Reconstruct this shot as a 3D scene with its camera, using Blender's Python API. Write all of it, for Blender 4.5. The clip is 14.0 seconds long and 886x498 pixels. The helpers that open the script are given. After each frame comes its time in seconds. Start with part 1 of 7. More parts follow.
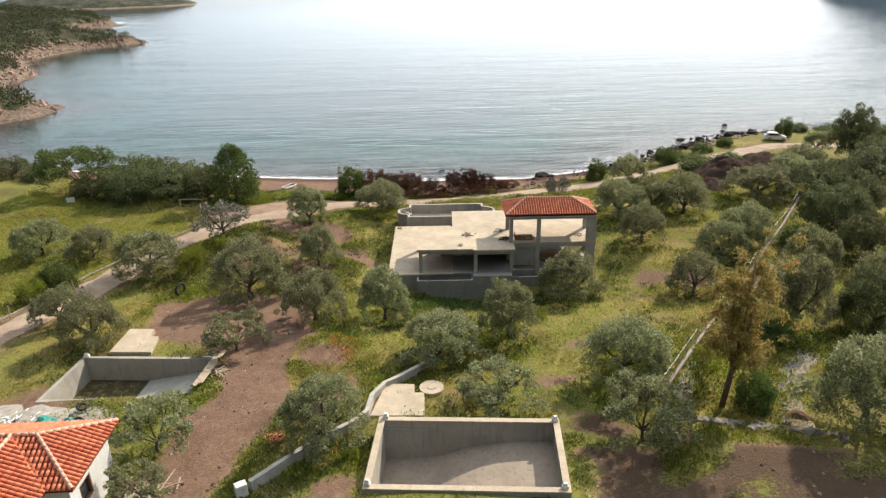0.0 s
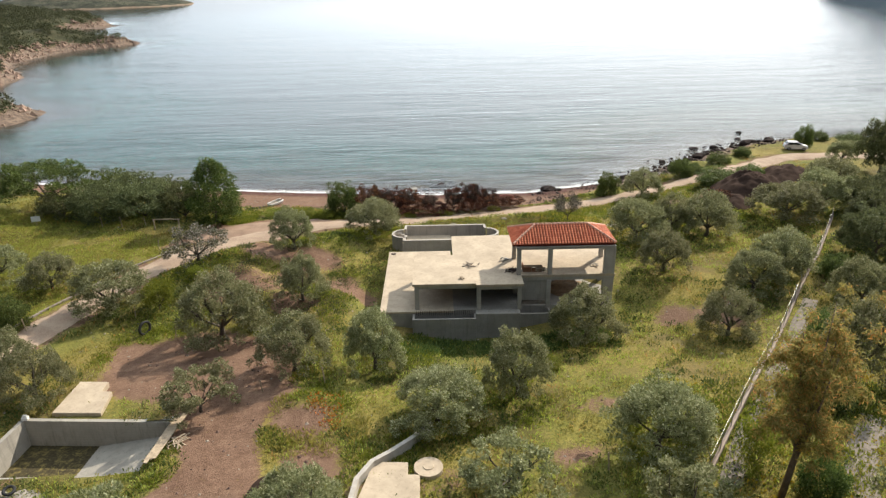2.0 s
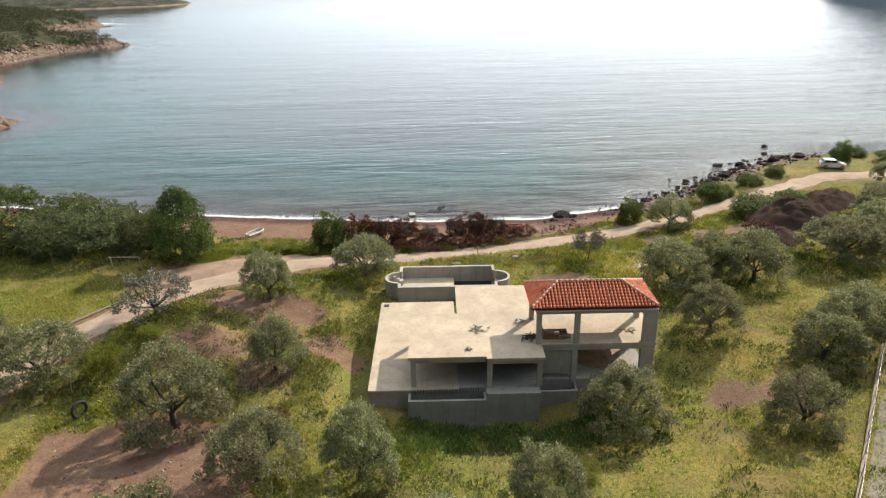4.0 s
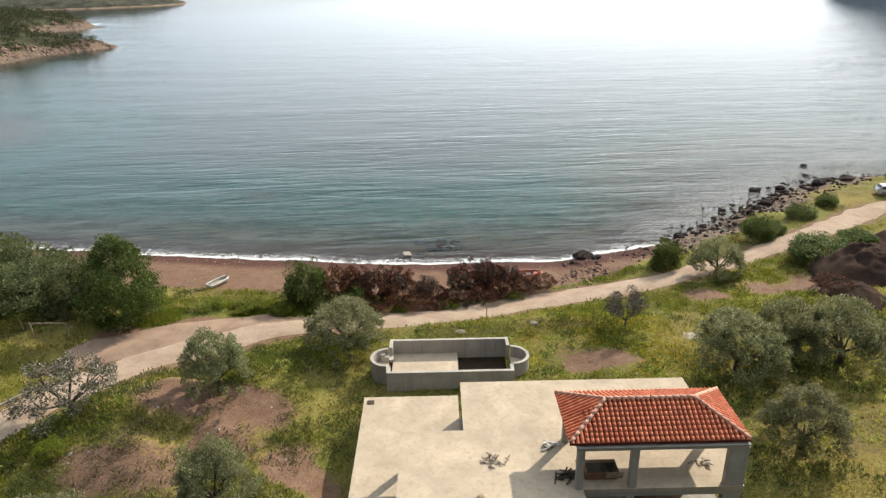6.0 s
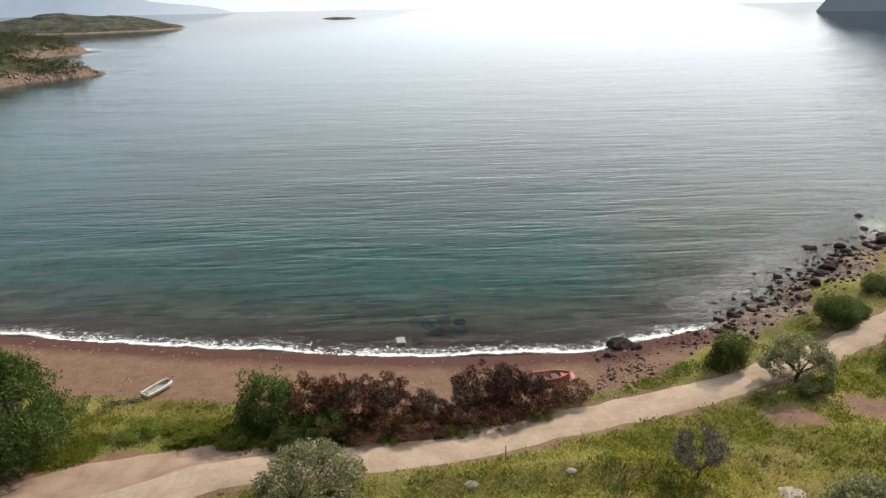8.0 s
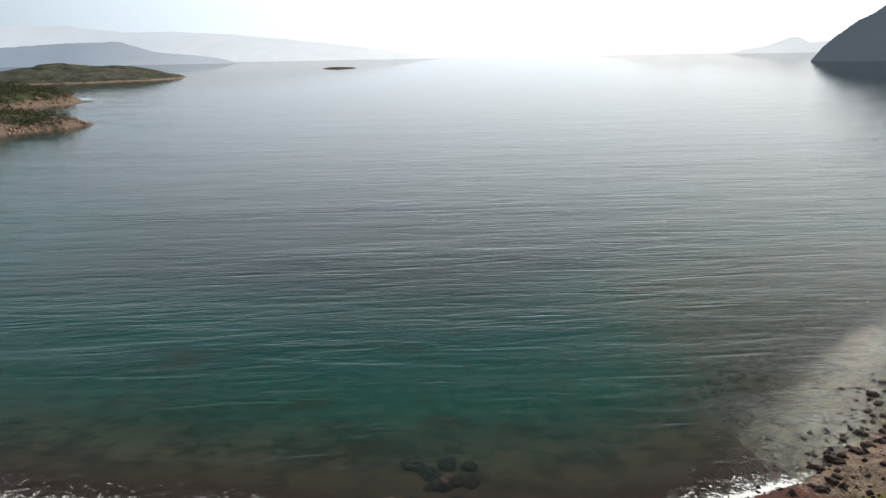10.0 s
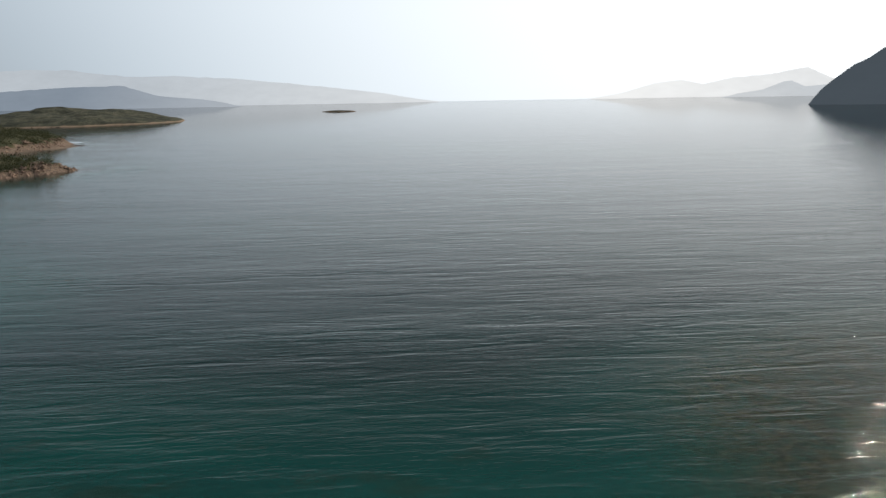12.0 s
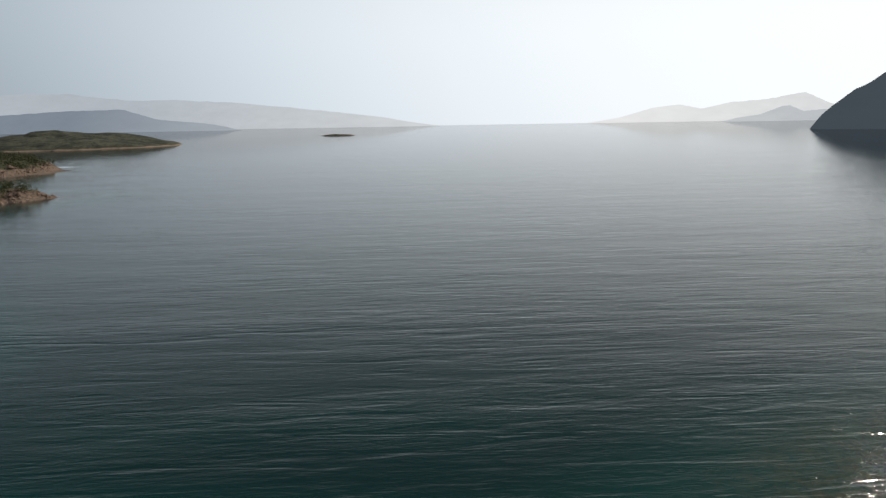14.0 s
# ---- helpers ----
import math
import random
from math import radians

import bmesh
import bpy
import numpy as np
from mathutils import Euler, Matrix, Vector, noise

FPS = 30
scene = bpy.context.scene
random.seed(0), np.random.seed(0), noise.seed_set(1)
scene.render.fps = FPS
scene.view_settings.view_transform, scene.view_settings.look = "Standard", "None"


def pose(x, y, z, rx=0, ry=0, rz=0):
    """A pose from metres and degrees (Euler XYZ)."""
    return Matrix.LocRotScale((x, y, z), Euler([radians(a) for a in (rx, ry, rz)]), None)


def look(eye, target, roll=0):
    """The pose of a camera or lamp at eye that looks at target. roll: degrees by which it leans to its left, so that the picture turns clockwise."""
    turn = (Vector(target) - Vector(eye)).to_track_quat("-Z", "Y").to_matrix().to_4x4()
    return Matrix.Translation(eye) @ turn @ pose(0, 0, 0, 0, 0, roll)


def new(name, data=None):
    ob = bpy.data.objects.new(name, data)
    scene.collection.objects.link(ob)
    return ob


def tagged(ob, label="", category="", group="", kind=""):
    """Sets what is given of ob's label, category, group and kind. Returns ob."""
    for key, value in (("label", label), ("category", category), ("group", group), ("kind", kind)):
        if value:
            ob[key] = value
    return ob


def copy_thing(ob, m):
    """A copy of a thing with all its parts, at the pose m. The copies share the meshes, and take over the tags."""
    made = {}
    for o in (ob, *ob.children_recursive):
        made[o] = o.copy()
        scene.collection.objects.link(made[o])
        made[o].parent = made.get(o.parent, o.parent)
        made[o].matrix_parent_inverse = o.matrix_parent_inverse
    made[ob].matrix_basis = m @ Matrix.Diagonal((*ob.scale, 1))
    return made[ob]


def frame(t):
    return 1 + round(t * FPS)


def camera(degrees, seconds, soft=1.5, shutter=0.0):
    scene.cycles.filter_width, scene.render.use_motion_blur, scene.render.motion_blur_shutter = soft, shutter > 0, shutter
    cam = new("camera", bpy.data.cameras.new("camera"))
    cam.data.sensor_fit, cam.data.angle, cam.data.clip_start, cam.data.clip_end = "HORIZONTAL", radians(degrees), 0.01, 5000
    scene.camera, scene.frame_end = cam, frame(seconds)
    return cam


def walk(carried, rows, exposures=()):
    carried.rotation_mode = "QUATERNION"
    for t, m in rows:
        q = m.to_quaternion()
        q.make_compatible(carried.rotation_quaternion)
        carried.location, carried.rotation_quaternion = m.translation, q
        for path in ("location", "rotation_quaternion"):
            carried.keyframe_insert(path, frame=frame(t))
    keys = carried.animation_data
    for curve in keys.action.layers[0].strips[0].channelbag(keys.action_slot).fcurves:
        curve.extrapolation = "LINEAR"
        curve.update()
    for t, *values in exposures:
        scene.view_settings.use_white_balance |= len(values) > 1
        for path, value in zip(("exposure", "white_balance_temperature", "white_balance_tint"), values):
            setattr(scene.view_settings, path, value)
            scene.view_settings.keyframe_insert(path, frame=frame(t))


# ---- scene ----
cam = camera(67.5, 14.0, soft=1.35)
PATH = [
    (0, (-0.402, -2.082, 28.389), (-0.325, -0.23, 27.637), -1.05),
    (0.5, (-0.316, -0.66, 28.353), (-0.239, 1.192, 27.6), -1.08),
    (1, (-0.219, 1.109, 28.312), (-0.14, 2.959, 27.558), -1.08),
    (1.5, (-0.145, 3.27, 28.309), (-0.065, 5.121, 27.556), -1.07),
    (2, (-0.055, 5.552, 28.29), (0.026, 7.403, 27.538), -1.06),
    (4.5, (0.42, 19.712, 28.471), (0.503, 21.563, 27.717), -1.03),
    (5, (0.576, 23.086, 28.45), (0.659, 24.936, 27.696), -1.02),
    (5.5, (0.719, 26.777, 28.424), (0.802, 28.628, 27.671), -1.02),
    (6, (0.879, 30.391, 28.357), (0.964, 32.241, 27.603), -1.02),
    (6.5, (1.093, 34.075, 28.314), (1.176, 35.925, 27.559), -1.03),
    (7, (1.217, 37.736, 28.319), (1.301, 39.586, 27.565), -1.05),
    (7.5, (1.317, 41.449, 28.386), (1.403, 43.309, 27.655), -1.06),
    (8, (1.427, 45.427, 28.461), (1.516, 47.301, 27.766), -1.06),
    (8.5, (1.574, 49.393, 28.482), (1.664, 51.279, 27.821), -1.04),
    (9, (1.715, 53.287, 28.491), (1.807, 55.184, 27.864), -1.04),
    (11.5, (2.197, 73.889, 28.269), (2.299, 75.829, 27.792), -1.02),
    (12, (2.285, 78.129, 28.259), (2.388, 80.076, 27.813), -1.03),
    (12.5, (2.384, 82.447, 28.259), (2.49, 84.4, 27.841), -1.0),
    (13, (2.507, 86.81, 28.261), (2.613, 88.768, 27.867), -0.98),
    (13.5, (2.635, 91.194, 28.262), (2.741, 93.155, 27.884), -0.97),
    (14, (2.765, 95.583, 28.258), (2.872, 97.544, 27.88), -0.95),
]
walk(cam, [(t, look(eye, target, roll)) for t, eye, target, roll in PATH],
     exposures=[(0, 0.5), (5, 0.46), (7, 0.28), (9, 0.04), (11.5, -0.5), (14, -0.76)])

# ---------------------------------------------------------------- light
SUN_ELEV, SUN_AZ = 35.0, 43.5            # azimuth from straight ahead (+y) towards +x
SUN_DIR = Vector((math.cos(radians(SUN_ELEV)) * math.sin(radians(SUN_AZ)),
                  math.cos(radians(SUN_ELEV)) * math.cos(radians(SUN_AZ)), math.sin(radians(SUN_ELEV))))
world = bpy.data.worlds.new("sky")
scene.world = world
world.use_nodes = True
wn = world.node_tree
sky = wn.nodes.new("ShaderNodeTexSky")
sky.sky_type = 'NISHITA'
sky.sun_disc = False
sky.sun_elevation = radians(SUN_ELEV)
sky.sun_rotation = radians(SUN_AZ)
sky.altitude, sky.air_density, sky.dust_density, sky.ozone_density = 0, 1.0, 0.4, 1.2
bg = wn.nodes["Background"]
bg.inputs["Strength"].default_value = 0.09
# haze: the sky pales towards the horizon
tc = wn.nodes.new("ShaderNodeTexCoord")
sx = wn.nodes.new("ShaderNodeSeparateXYZ")
wn.links.new(tc.outputs["Generated"], sx.inputs[0])
hz = wn.nodes.new("ShaderNodeValToRGB")
for e, (q, c) in zip((hz.color_ramp.elements[0], hz.color_ramp.elements[1], hz.color_ramp.elements.new(0.1), hz.color_ramp.elements.new(0.22), hz.color_ramp.elements.new(0.36), hz.color_ramp.elements.new(0.52)), ((0.0, 0.95), (0.9, 0.04), (0.1, 0.94), (0.23, 0.86), (0.36, 0.42), (0.52, 0.12))):
    e.position, e.color = q, (c, c, c, 1)
hz.color_ramp.interpolation = 'EASE'
wn.links.new(sx.outputs[2], hz.inputs[0])
hm = wn.nodes.new("ShaderNodeMix")
hm.data_type = 'RGBA'
wn.links.new(hz.outputs[0], hm.inputs["Factor"])
bw = wn.nodes.new("ShaderNodeHueSaturation")
bw.inputs["Saturation"].default_value, bw.inputs["Value"].default_value = 0.85, 0.4
wn.links.new(sky.outputs[0], bw.inputs["Color"])
wn.links.new(bw.outputs[0], hm.inputs[6])
# the haze is brightest towards the sun
dt = wn.nodes.new("ShaderNodeVectorMath")
dt.operation = 'DOT_PRODUCT'
wn.links.new(tc.outputs["Generated"], dt.inputs[0])
dt.inputs[1].default_value = SUN_DIR
hs = wn.nodes.new("ShaderNodeMapRange")
hs.interpolation_type = 'SMOOTHSTEP'
wn.links.new(dt.outputs["Value"], hs.inputs["Value"])
for q, c in (("From Min", -0.3), ("From Max", 1.0), ("To Min", 0.15), ("To Max", 2.5)):
    hs.inputs[q].default_value = c
hv = wn.nodes.new("ShaderNodeVectorMath")
hv.operation = 'SCALE'
hw = wn.nodes.new("ShaderNodeMix")
hw.data_type = 'RGBA'
hf = wn.nodes.new("ShaderNodeMapRange")
wn.links.new(dt.outputs["Value"], hf.inputs["Value"])
for q, c in (("From Min", 0.3), ("From Max", 0.95)):
    hf.inputs[q].default_value = c
wn.links.new(hf.outputs[0], hw.inputs["Factor"])
hw.inputs[6].default_value, hw.inputs[7].default_value = (7.0, 8.1, 9.1, 1), (8.25, 8.4, 8.45, 1)
wn.links.new(hw.outputs[2], hv.inputs[0])
wn.links.new(hs.outputs[0], hv.inputs["Scale"])
wn.links.new(hv.outputs[0], hm.inputs[7])
wn.links.new(hm.outputs[2], bg.inputs[0])
sun_data = bpy.data.lights.new("sun", 'SUN')
sun_data.energy, sun_data.angle, sun_data.color = 5.0, radians(0.6), (1.0, 0.905, 0.76)
sun = new("sun", sun_data)
sun.matrix_world = look(SUN_DIR * 200, (0, 0, 0))

# ---------------------------------------------------------------- material tools


class Mat:
    """A node material being wired up."""

    def __init__(self, name, rough=0.8, metal=0.0, spec=0.3):
        self.m = bpy.data.materials.new(name)
        self.m.use_nodes = True
        self.t = self.m.node_tree
        self.p = self.t.nodes["Principled BSDF"]
        self.p.inputs["Roughness"].default_value = rough
        self.p.inputs["Metallic"].default_value = metal
        self.p.inputs["Specular IOR Level"].default_value = spec

    def n(self, kind, **inputs):
        node = self.t.nodes.new(kind)
        for k, v in inputs.items():
            self.set(node, k.replace("_", " "), v)
        return node

    def set(self, node, key, v):
        s = node.inputs[int(key)] if key.isdigit() else node.inputs[key]
        if isinstance(v, bpy.types.NodeSocket):
            self.t.links.new(v, s)
        else:
            s.default_value = v

    def pos(self, obj=False, scale=(1, 1, 1)):
        g = self.n("ShaderNodeTexCoord").outputs["Object"] if obj else self.n("ShaderNodeNewGeometry").outputs["Position"]
        mp = self.n("ShaderNodeMapping")
        self.t.links.new(g, mp.inputs["Vector"])
        mp.inputs["Scale"].default_value = scale
        return mp.outputs[0]

    def noise(self, vec, scale, detail=4.0, rough=0.6, dist=0.0):
        k = self.n("ShaderNodeTexNoise", Scale=scale, Detail=detail, Roughness=rough, Distortion=dist)
        self.t.links.new(vec, k.inputs["Vector"])
        return k.outputs["Fac"]

    def ramp(self, fac, stops, interp='LINEAR'):
        r = self.n("ShaderNodeValToRGB")
        r.color_ramp.interpolation = interp
        el = r.color_ramp.elements
        while len(el) < len(stops):
            el.new(0.5)
        for e, (p, c) in zip(el, stops):
            e.position = p
            e.color = (c, c, c, 1) if isinstance(c, (int, float)) else (*c, 1)
        self.t.links.new(fac, r.inputs[0])
        return r.outputs["Color"]

    def mix(self, fac, a, b, mode='MIX'):
        x = self.t.nodes.new("ShaderNodeMix")
        x.data_type, x.blend_type = 'RGBA', mode
        for sock, v in ((x.inputs["Factor"], fac), (x.inputs[6], a), (x.inputs[7], b)):
            if isinstance(v, bpy.types.NodeSocket):
                self.t.links.new(v, sock)
            elif isinstance(v, (int, float)):
                sock.default_value = v if sock.type == 'VALUE' else (v, v, v, 1)
            else:
                sock.default_value = (*v, 1)
        return x.outputs[2]

    def math(self, op, a, b=0.0, clamp=False):
        k = self.n("ShaderNodeMath")
        k.operation, k.use_clamp = op, clamp
        self.set(k, "0", a), self.set(k, "1", b)
        return k.outputs[0]

    def bump(self, h, strength=0.4, distance=0.05):
        b = self.n("ShaderNodeBump", Strength=strength, Distance=distance)
        self.t.links.new(h, b.inputs["Height"])
        self.t.links.new(b.outputs[0], self.p.inputs["Normal"])
        return b.outputs[0]

    def col(self, c):
        self.set(self.p, "Base Color", c if isinstance(c, bpy.types.NodeSocket) else (*c, 1))
        return self

    def attr(self, name):
        a = self.n("ShaderNodeAttribute")
        a.attribute_name = name
        return a

    def rand(self):
        return self.n("ShaderNodeObjectInfo").outputs["Random"]

    def island(self):
        return self.n("ShaderNodeNewGeometry").outputs["Random Per Island"]


def plain(name, c, var=0.25, scale=6.0, rough=0.7, metal=0.0, spec=0.3, bump=0.2, obj=False, fine=60.0, stain=None):
    """Colour with mottling at two scales, and fine relief."""
    k = Mat(name, rough, metal, spec)
    v = k.pos(obj)
    a, b = k.noise(v, scale, 5), k.noise(v, fine, 3)
    lo, hi = [x * (1 - var) for x in c], [min(1, x * (1 + var)) for x in c]
    colour = k.mix(k.ramp(a, [(0.3, 0.0), (0.7, 1.0)]), lo, hi)
    colour = k.mix(k.math('MULTIPLY', k.ramp(b, [(0.35, 0.0), (0.65, 1.0)]), 0.35), colour, [x * 0.75 for x in c])
    if stain:
        s = k.noise(v, scale * 0.35, 6, 0.7, 0.6)
        colour = k.mix(k.ramp(s, [(0.5, 0.0), (0.72, 0.8)]), colour, stain)
    k.col(colour)
    if bump:
        k.bump(b, bump, 0.02)
    return k.m


def leafy(name, dark, light, trans=0.25, tip=None):
    k = Mat(name, 0.65, 0, 0.2)
    r = k.island()
    c = k.mix(r, dark, light)
    if tip:
        c = k.mix(k.ramp(k.island(), [(0.78, 0.0), (0.95, 1.0)]), c, tip)
    o = k.n("ShaderNodeHueSaturation", Value=1.0)
    k.set(o, "Value", k.math('ADD', k.math('MULTIPLY', k.rand(), 0.35), 0.82))
    k.set(o, "Hue", k.math('ADD', k.math('MULTIPLY', k.rand(), 0.03), 0.485))
    k.t.links.new(c, o.inputs["Color"])
    k.col(o.outputs[0])
    d = k.n("ShaderNodeBsdfTranslucent")
    k.t.links.new(o.outputs[0], d.inputs[0])
    mx = k.n("ShaderNodeMixShader")
    mx.inputs[0].default_value = trans
    k.t.links.new(k.p.outputs[0], mx.inputs[1])
    k.t.links.new(d.outputs[0], mx.inputs[2])
    k.t.links.new(mx.outputs[0], k.t.nodes["Material Output"].inputs[0])
    return k.m


M = {}
M["olive_leaf"] = leafy("olive_leaf", (0.125, 0.138, 0.058), (0.315, 0.315, 0.16), 0.4, (0.4, 0.395, 0.25))
M["green_leaf"] = leafy("green_leaf", (0.05, 0.08, 0.02), (0.15, 0.19, 0.05), 0.36)
M["dark_leaf"] = leafy("dark_leaf", (0.065, 0.08, 0.034), (0.165, 0.175, 0.075), 0.34)
M["pine_leaf"] = leafy("pine_leaf", (0.035, 0.065, 0.014), (0.115, 0.16, 0.034), 0.32, (0.17, 0.2, 0.05))
M["euc_leaf"] = leafy("euc_leaf", (0.17, 0.15, 0.045), (0.38, 0.31, 0.1), 0.5, (0.5, 0.24, 0.08))
M["almond_leaf"] = leafy("almond_leaf", (0.1, 0.1, 0.06), (0.2, 0.19, 0.13), 0.2, (0.55, 0.5, 0.47))
M["bright_leaf"] = leafy("bright_leaf", (0.1, 0.13, 0.017), (0.23, 0.25, 0.032), 0.5)
M["burnt_leaf"] = leafy("burnt_leaf", (0.012, 0.008, 0.007), (0.1, 0.036, 0.02), 0.15, (0.34, 0.11, 0.04))
M["grey_twig"] = leafy("grey_twig", (0.09, 0.08, 0.06), (0.21, 0.19, 0.15), 0.0)
M["char_twig"] = leafy("char_twig", (0.018, 0.014, 0.012), (0.09, 0.06, 0.045), 0.0)
M["grass_blade"] = leafy("grass_blade", (0.15, 0.145, 0.03), (0.34, 0.285, 0.075), 0.5)
M["yellow_flower"] = leafy("yellow_flower", (0.4, 0.33, 0.02), (0.6, 0.5, 0.05), 0.2)
M["bark"] = plain("bark", (0.085, 0.07, 0.055), 0.4, 9, 0.9, bump=0.6, fine=30)
M["bark_pale"] = plain("bark_pale", (0.17, 0.125, 0.09), 0.4, 5, 0.9, bump=0.5, fine=25)


def concrete(name, c, boards=0.0, stain=0.5):
    k = Mat(name, 0.85, 0, 0.25)
    v = k.pos(True)
    a, b, f = k.noise(v, 0.6, 6, 0.65, 0.4), k.noise(v, 5, 5, 0.6), k.noise(v, 45, 3)
    col = k.mix(k.ramp(a, [(0.3, 0.0), (0.72, 1.0)]), [x * 0.72 for x in c], [min(1, x * 1.15) for x in c])
    col = k.mix(k.math('MULTIPLY', k.ramp(b, [(0.35, 0.0), (0.7, 1.0)]), 0.3), col, [x * 0.8 for x in c])
    drip = k.noise(k.pos(True, (2.5, 2.5, 0.25)), 1.6, 5, 0.7)
    col = k.mix(k.math('MULTIPLY', k.ramp(drip, [(0.52, 0.0), (0.72, 1.0)]), stain), col, [x * 0.45 for x in c])
    h = f
    if boards:
        w = k.n("ShaderNodeTexWave", Scale=boards, Distortion=0.6, Detail=2.0)
        w.bands_direction = 'Z'
        k.t.links.new(v, w.inputs["Vector"])
        h = k.math('ADD', f, k.math('MULTIPLY', w.outputs["Fac"], 0.8))
        col = k.mix(k.math('MULTIPLY', w.outputs["Fac"], 0.12), col, [x * 0.6 for x in c])
    k.col(col)
    k.bump(h, 0.25, 0.02)
    return k.m


M["concrete_wall"] = concrete("concrete_wall", (0.325, 0.302, 0.268), 2.2, 0.6)
# posts, beams and raised pool: wall concrete lightened, bounced light painted in
M["concrete_post"] = concrete("concrete_post", (0.4, 0.368, 0.325), 2.2, 0.5)
M["concrete_slab"] = concrete("concrete_slab", (0.45, 0.368, 0.272), 0, 0.5)
M["concrete_old"] = concrete("concrete_old", (0.34, 0.315, 0.27), 1.6, 0.7)
M["white_wash"] = plain("white_wash", (0.66, 0.64, 0.6), 0.12, 2, 0.85, stain=(0.4, 0.36, 0.3))
M["wall_lime"] = plain("wall_lime", (0.38, 0.352, 0.31), 0.2, 2, 0.9, stain=(0.3, 0.27, 0.22))
M["kerb_pink"] = plain("kerb_pink", (0.27, 0.215, 0.18), 0.25, 2, 0.9, stain=(0.25, 0.2, 0.16))
M["plaster"] = plain("plaster", (0.55, 0.55, 0.53), 0.1, 1.5, 0.9, stain=(0.42, 0.4, 0.37))
M["pool_sludge"] = plain("pool_sludge", (0.045, 0.036, 0.016), 0.6, 7, 0.9, bump=0.7, fine=14, stain=(0.24, 0.19, 0.06))
M["pool_water"] = plain("pool_water", (0.028, 0.02, 0.012), 0.4, 1.5, 0.35, spec=0.2, bump=0.03)
M["timber"] = plain("timber", (0.34, 0.27, 0.19), 0.35, 4, 0.85, bump=0.4)
M["timber_red"] = plain("timber_red", (0.22, 0.11, 0.06), 0.35, 4, 0.85, bump=0.4)
M["iron"] = plain("iron", (0.07, 0.05, 0.04), 0.4, 8, 0.7, 0.5)
M["galvanised"] = plain("galvanised", (0.28, 0.28, 0.27), 0.2, 8, 0.5, 0.7)
M["stone"] = plain("stone", (0.22, 0.185, 0.15), 0.35, 3, 0.9, bump=0.6, fine=14)
M["rock_dark"] = plain("rock_dark", (0.042, 0.031, 0.028), 0.5, 1.5, 0.9, spec=0.08, bump=0.8, fine=8)
M["debris_rock"] = plain("debris_rock", (0.1, 0.062, 0.05), 0.5, 1.5, 0.9, bump=0.5, fine=8)
M["cape_rock"] = plain("cape_rock", (0.2, 0.135, 0.1), 0.6, 0.3, 0.9, bump=0.8, fine=2)
M["soil_dark"] = plain("soil_dark", (0.05, 0.033, 0.026), 0.5, 0.8, 1.0, spec=0.03, bump=0.8, fine=5)
M["white_paint"] = plain("white_paint", (0.7, 0.7, 0.68), 0.08, 3, 0.4, spec=0.5, bump=0.05)
M["red_paint"] = plain("red_paint", (0.48, 0.16, 0.12), 0.3, 3, 0.55, spec=0.4, stain=(0.4, 0.25, 0.2))
M["red_lining"] = plain("red_lining", (0.42, 0.2, 0.15), 0.4, 4, 0.7, stain=(0.2, 0.13, 0.1))
M["boat_lining"] = plain("boat_lining", (0.3, 0.26, 0.21), 0.4, 4, 0.7, stain=(0.14, 0.11, 0.08))
M["hull_dark"] = plain("hull_dark", (0.1, 0.07, 0.06), 0.3, 3, 0.7)
M["rubber"] = plain("rubber", (0.025, 0.025, 0.025), 0.3, 6, 0.8)
M["car_paint"] = plain("car_paint", (0.62, 0.64, 0.67), 0.04, 3, 0.25, 0.3, 0.6, 0.0)
M["car_glass"] = plain("car_glass", (0.02, 0.025, 0.03), 0.1, 3, 0.08, spec=0.6, bump=0)
M["lamp_red"] = plain("lamp_red", (0.4, 0.02, 0.02), 0.1, 3, 0.2, bump=0)
M["tarp_green"] = plain("tarp_green", (0.02, 0.2, 0.17), 0.4, 4, 0.5)
M["rubble"] = plain("rubble", (0.31, 0.275, 0.235), 0.35, 2.5, 0.95, bump=0.6, fine=12)
M["limestone"] = plain("limestone", (0.28, 0.245, 0.2), 0.3, 3, 0.95, bump=0.6, fine=12)
M["pool_floor"] = concrete("pool_floor", (0.29, 0.232, 0.18), 0, 0.8)
M["brick_red"] = plain("brick_red", (0.33, 0.12, 0.06), 0.4, 4, 0.9, bump=0.4)
M["tile_bed"] = plain("tile_bed", (0.14, 0.03, 0.018), 0.4, 3, 0.9)
M["earth_brown"] = plain("earth_brown", (0.2, 0.13, 0.082), 0.4, 1.5, 1.0, spec=0.03, bump=0.6, fine=9)
M["earth_pale"] = plain("earth_pale", (0.27, 0.19, 0.13), 0.35, 2.5, 1.0, spec=0.03, bump=0.6, fine=9, stain=(0.33, 0.28, 0.22))
M["ridge_tile"] = plain("ridge_tile", (0.58, 0.33, 0.24), 0.25, 3, 0.8, stain=(0.42, 0.22, 0.16))
M["meadow_blade"] = leafy("meadow_blade", (0.215, 0.245, 0.048), (0.39, 0.41, 0.085), 0.5)
M["dust"] = plain("dust", (0.25, 0.172, 0.127), 0.25, 0.8, 1.0, spec=0.05, bump=0.5, fine=9, stain=(0.32, 0.235, 0.17))
M["orange_flower"] = leafy("orange_flower", (0.5, 0.12, 0.03), (0.6, 0.22, 0.05), 0.2)
M["sign_white"] = plain("sign_white", (0.75, 0.75, 0.72), 0.05, 3, 0.6)
k = Mat("roof_tile", 0.75, 0, 0.3)
c = k.mix(k.rand(), (0.42, 0.105, 0.05), (0.6, 0.19, 0.095))
